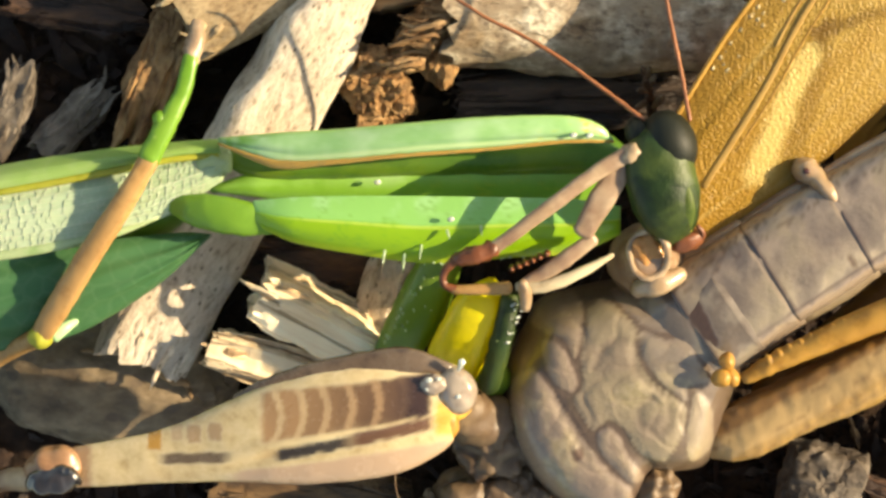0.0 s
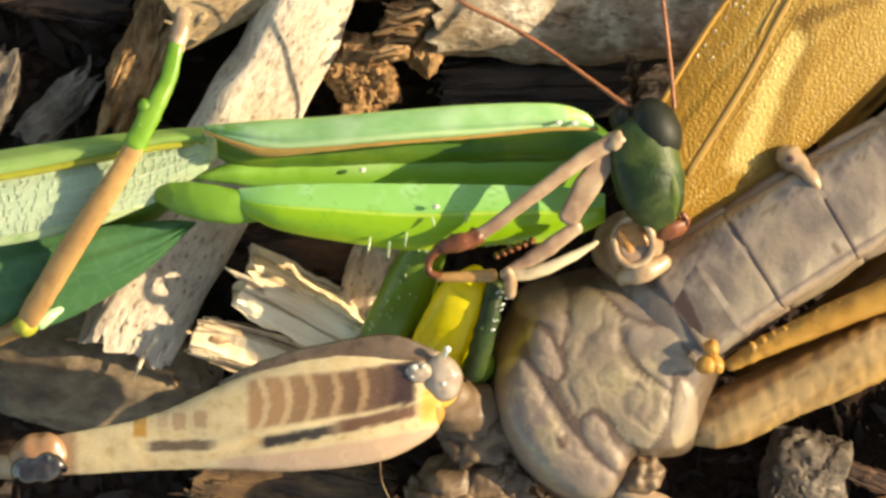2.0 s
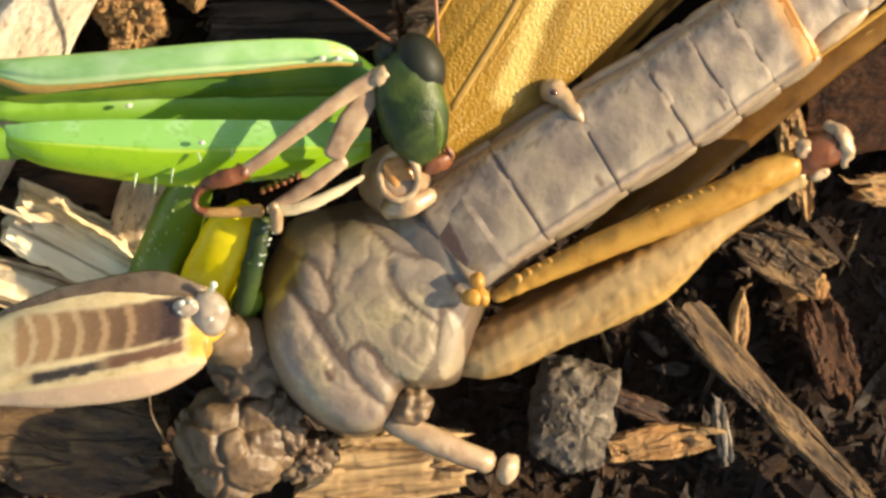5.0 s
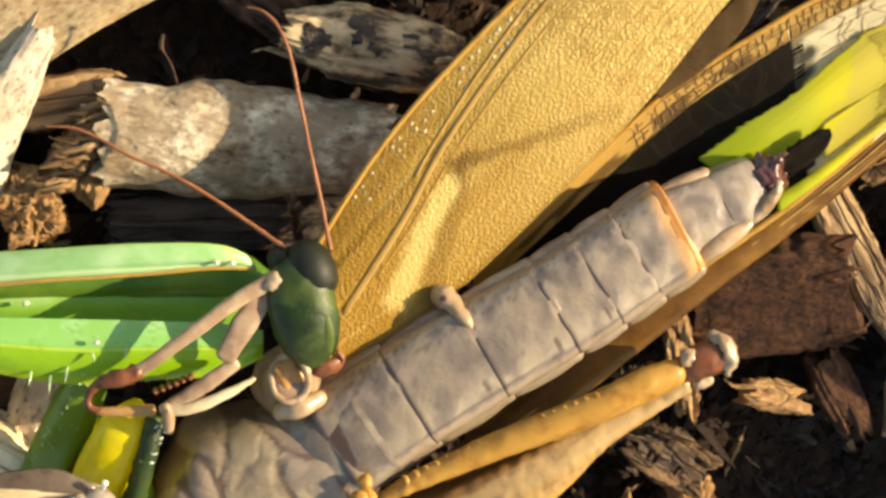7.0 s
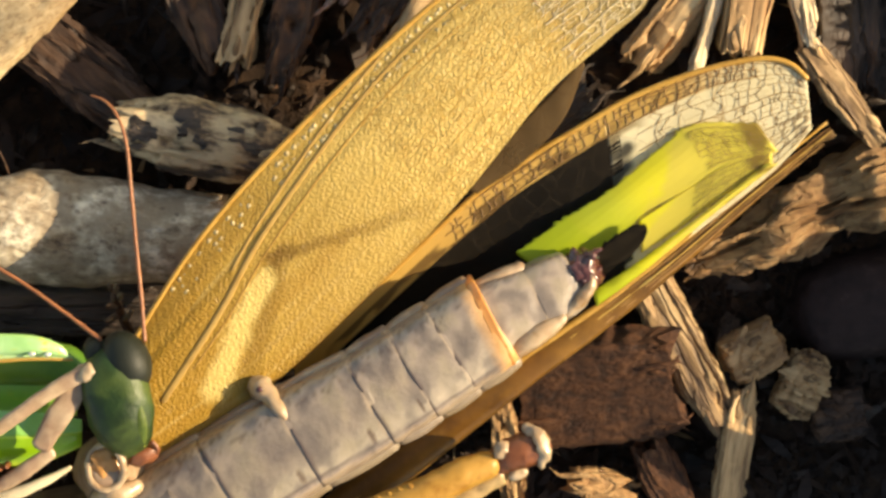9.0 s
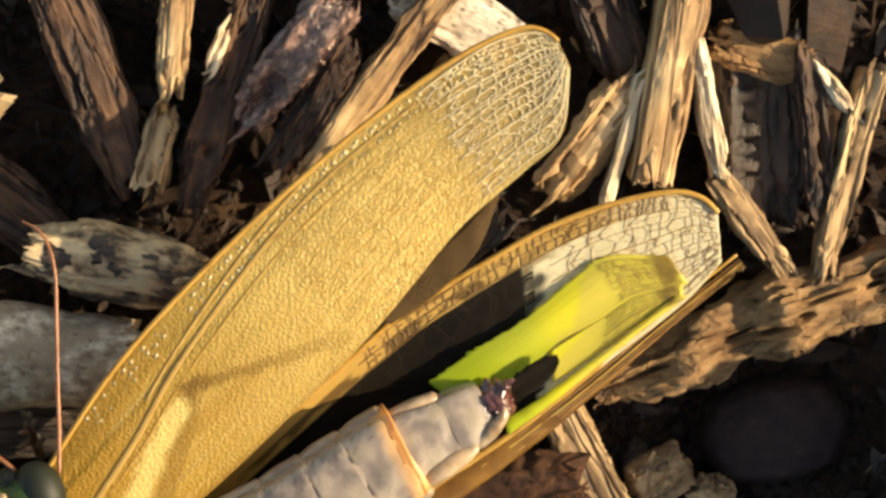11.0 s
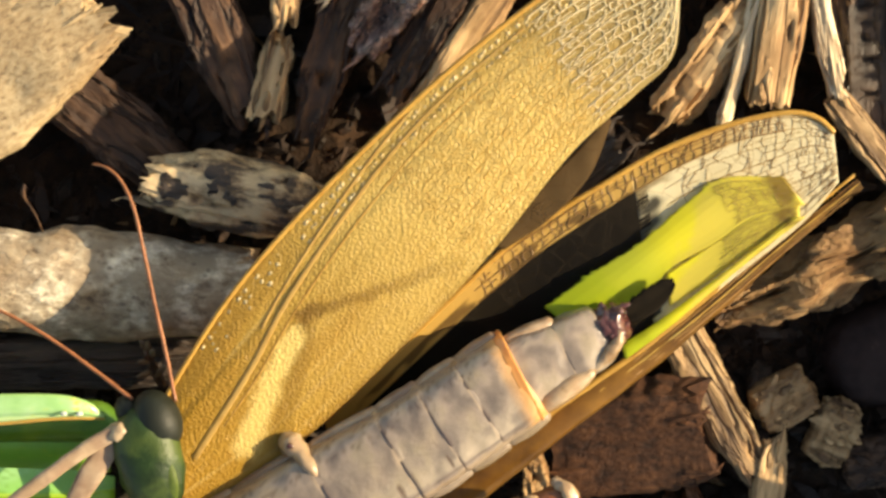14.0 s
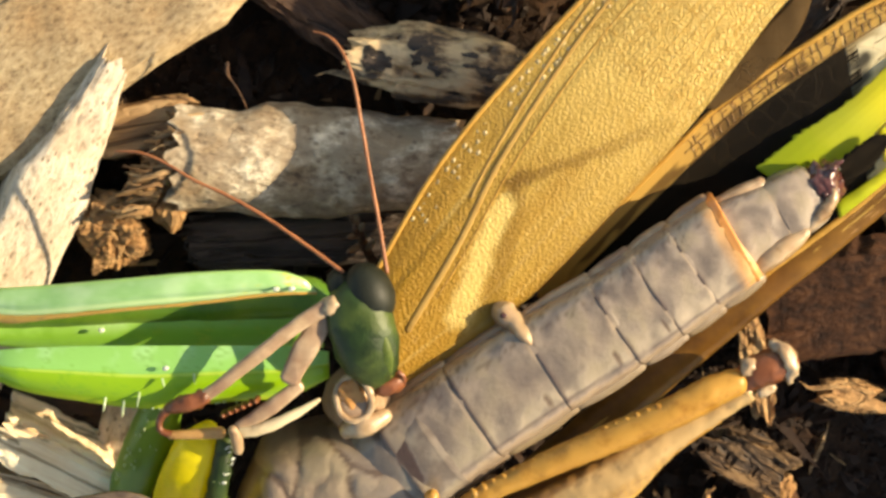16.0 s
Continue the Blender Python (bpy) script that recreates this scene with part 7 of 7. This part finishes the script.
    for p, q, w in (((-0.13, -19.84, 8.2), (0.17, -21.89, 7.5), 0.16), ((-1.06, -19.51, 8.62), (-1.29, -18.63, 8.72), 0.13), ((-0.63, -20.99, 8.35), (-0.32, -22.24, 7.55), 0.16)):
        part("face_line", loft([p, q], [w, w * 0.6], 6, 6), green_yellow, h, "pale line on the face")
    part("mouth", blob((-0.01, -22.46, 6.8), (0.9, 0.6, 0.7), 20, 0.2, 0.4), claw_brown, h, "brown chewing mouthparts")
    part("palp", loft([(0.56, -21.67, 7.4), (0.86, -22.13, 7.2), (0.66, -22.67, 6.8)], [0.14, 0.13, 0.06], 8, 6), claw_brown, h)
    al = [(-2.22, -16.12, 7.6), (-4.00, -14.85, 7), (-6.46, -13.15, 6.5), (-8.64, -11.90, 6.1), (-10.36, -11.11, 5.8), (-12.24, -10.01, 5.4), (-13.51, -9.53, 5.2), (-14.80, -9.45, 5)]
    ar = [(0.17, -16.18, 7.6), (-0.19, -13.72, 7), (-0.66, -11.00, 6.4), (-1.08, -8.28, 5.8), (-1.48, -5.84, 5.4), (-2.07, -4.30, 5.1), (-2.84, -3.50, 4.8), (-3.64, -3.25, 4.5)]
    feelers = [part("antenna", loft(line, [0.13, 0.12, 0.12, 0.11, 0.1, 0.09, 0.08, 0.06], 70, 8, 1.0, 0.03, 0.12), antenna_red, h, "thin reddish antenna", origin=line[0]) for line in (al, ar)]
    # middle leg across the wings
    part("leg_femur", loft([(-25.85, -12.68, 5.7), (-26.33, -14.59, 6), (-27.28, -16.43, 6.3), (-28.13, -18.0, 6.4)], [0.42, 0.46, 0.58, 0.6], 30, 16, 0.8, 0.05, 0.5, 2.4), green_leaf, m, "green middle leg")
    part("leg_knob", blob((-27.5, -15.95, 6.3), (0.4, 0.5, 0.4), 20, 0.05, 0.4), green_leaf, m)
    part("foot", loft([(-25.86, -12.95, 5.7), (-25.67, -11.95, 5.4), (-25.49, -10.92, 5)], [0.44, 0.5, 0.34], 16, 12, 0.8, 0.15, 0.4), body_tan, m, "pale brown foot")
    part("leg_tibia", loft([(-28.0, -17.9, 6.4), (-29.62, -20.48, 6.2), (-31.42, -23.07, 5.6), (-33.31, -25.87, 4.6), (-34.49, -27.6, 3.8)], [0.52, 0.6, 0.66, 0.66, 0.6], 40, 16, 0.8, 0.06, 0.6, 2.6), leg_russet, m, "russet middle leg")
    part("leg_joint", blob((-34.5, -27.7, 3.8), (0.7, 0.66, 0.6), 30, 0.15, 0.4), green_yellow, m, "yellow-green leg joint")
    part("leg_joint", loft([(-33.83, -27.66, 3.6), (-33.24, -27.23, 3.4), (-32.68, -26.92, 3)], [0.4, 0.35, 0.2], 8, 8), green_sage, m)
    part("shin", loft([(-34.34, -27.57, 3.6), (-36.44, -28.62, 2), (-38.68, -30.08, 0.2)], [0.55, 0.5, 0.4], 10, 10), leg_russet, m)
    # wings folded over the back
    def arch(u, v):
        return 0.9 * math.sin(math.pi * v) + 0.06 * math.sin(v * 34 + u * 3)
    w = part("forewing", skin([(-41.69, -19.17, 3.6), (-38.25, -18.72, 4), (-34.55, -18.10, 4.2), (-30.29, -17.54, 4.3), (-26.68, -17.22, 4.2), (-24.53, -17.13, 4)], [(-41.43, -20.57, 5), (-38.05, -20.11, 5.2), (-34.41, -19.54, 5.2), (-30.21, -18.78, 5), (-26.62, -18.08, 4.8), (-24.47, -17.96, 4.6)], 40, 14, arch), wing_leaf, m, "yellow-green folded forewing")
    part("vein", loft([(-41.38, -20.50, 5.2), (-38.01, -20.03, 5.35), (-34.37, -19.46, 5.4), (-30.16, -18.70, 5.3), (-27.18, -18.14, 5.1), (-24.65, -17.94, 4.9)], [0.16, 0.18, 0.2, 0.2, 0.2, 0.14], 26, 8, 0.8), green_yellow, w, "yellow main vein")
    milk_l = [(-41.45, -20.58, 4.9), (-38.07, -20.11, 5.1), (-34.43, -19.54, 5.1), (-30.23, -18.79, 4.9), (-26.63, -18.08, 4.7), (-24.49, -17.97, 4.5)]
    milk_r = [(-41.55, -23.97, 4.9), (-38.17, -23.44, 5), (-34.53, -22.86, 5), (-30.60, -22.18, 4.9), (-27.29, -21.08, 4.7), (-24.43, -19.32, 4.4)]
    milk = lambda u, v: 0.5 * math.sin(math.pi * v) + 0.035 * math.sin(v * 26 + u * 5)  # noqa: E731
    mw = part("hindwing", skin(milk_l, milk_r, 60, 34, milk), wing_milk, m, "milky pale green wing")
    part("vein_net", veins(milk_l, milk_r, milk, 9, 34, (0.02, 0.93), (0.07, 0.93), 0.03, 41), vein_milk, mw, "fine milky hatch of veins")
    part("vein", loft([(-41.53, -23.95, 5), (-38.15, -23.43, 5.1), (-34.51, -22.88, 5.1), (-30.59, -22.11, 5), (-27.88, -21.22, 4.8)], [0.22, 0.26, 0.28, 0.26, 0.1], 24, 8, 0.7), green_pale, w, "cream vein along the wing edge")
    part("hindwing", skin([(-41.77, -24.01, 3.9), (-38.38, -23.53, 4), (-34.71, -23.08, 4), (-30.76, -22.48, 3.9), (-26.85, -22.15, 3.6), (-25.24, -22.26, 3.2)], [(-42.33, -29.20, 2), (-38.88, -28.82, 2.2), (-35.12, -28.33, 2.4), (-31.99, -27.34, 2.6), (-28.24, -25.05, 2.8), (-25.36, -22.46, 3)], 46, 22, lambda u, v: 0.8 * math.sin(math.pi * v) + 0.1 * math.sin(v * 24 + u * 7)), wing_green_shade, m, "lower wing with shade painted in as deep green")
    part("mesothorax", loft([(-27.72, -18.77, 3.4), (-26.13, -18.74, 4), (-24.71, -18.27, 4.4), (-24.25, -17.77, 4.4)], [1.0, 1.1, 0.85, 0.4], 30, 24, 0.8, 0.35, 0.45), green_pale, m, "pale green thorax joint")
    part("abdomen", loft([(-42.54, -25.64, 0.6), (-38.43, -25.03, 0.8), (-33.35, -23.17, 1.2), (-28.90, -21.01, 1.8), (-26.35, -19.46, 2.4)], [1.6, 1.9, 2.0, 1.8, 1.2], 20, 18, 0.8, 0.1, 1.0), green_deep, m, "green abdomen under the wings")
    return feelers


ANTENNAE = mantis()


def small_things():
    t = thing("dried_flower", (-1.80, -16.39, -1), "tiny dark dried flower head behind the mantis head", "plant")
    part("stalk", loft([(-1.49, -16.70, -1), (-1.77, -15.37, 1), (-2.00, -14.24, 2.6)], [0.3, 0.28, 0.2], 8, 8, 1.0, 0.1, 0.3), wood_brown, t)
    for p, q in (((-1.77, -15.52, 1), (-2.54, -15.76, 2.2)), ((-1.84, -14.88, 1.8), (-2.46, -14.83, 2.8)), ((-1.94, -14.25, 2.4), (-1.80, -13.55, 3.4)), ((-1.87, -14.56, 2.2), (-1.50, -14.08, 3)), ((-1.61, -15.84, 0.8), (-1.03, -15.19, 1.8)), ((-1.91, -14.09, 2.6), (-2.24, -13.56, 3.2))):
        part("bract", loft([p, Vector(p).lerp(Vector(q), 0.5), q], [0.16, 0.2, 0.1], 6, 6, 0.6, 0.1, 0.2), head_crust, t)
    h = thing("plant_fibre", (-8.65, -7.84, -2), "thin curled dry plant fibre", "fibre")
    part("strand", loft([(-8.27, -8.13, -1.5), (-8.56, -6.91, -0.5), (-9.00, -6.05, 0), (-9.13, -5.64, 0.3), (-9.03, -5.11, 0.6)], [0.05, 0.06, 0.06, 0.14, 0.1], 16, 6), wood_brown, h)
    s = thing("silk_thread", (-15.02, -39.11, 0.5), "fine pale plant hair below the raised leg", "fibre")
    part("strand", loft([(-15.38, -34.34, 6.5), (-15.43, -36.10, 4.5), (-15.00, -37.75, 2.5), (-14.47, -39.44, 0.5)], [0.035, 0.035, 0.035, 0.03], 14, 5), body_tan, s)


small_things()


def motions():
    """The mantis sways its antennae; degrees about the upright, each at its time."""
    left, right = ANTENNAE
    sway = [(0, 1.4), (0.5, -0.6), (1, -2.6), (1.5, -2), (2, -3.7), (2.5, -3.1), (3, -4.9), (5.5, -6), (6.5, -1), (7, 3), (7.5, 3.6), (8, 1.9), (8.5, 1), (9, -2.4),
            (9.5, -4.8), (10, -5), (12.5, -8.3), (13, -1.2), (13.5, 2.6), (14, 4.3), (14.5, 5.7), (15, 4.8), (15.5, 0), (16, 0)]
    dip = [(0, -1.5), (3, -0.5), (7, 2), (10, 0.8), (13, 0.6), (16, 0)]
    for ob, turns in ((left, dip), (right, sway)):
        x, y, z = ob.location
        walk(ob, [(t, pose(x, y, z, 0, 0, a)) for t, a in turns])


motions()
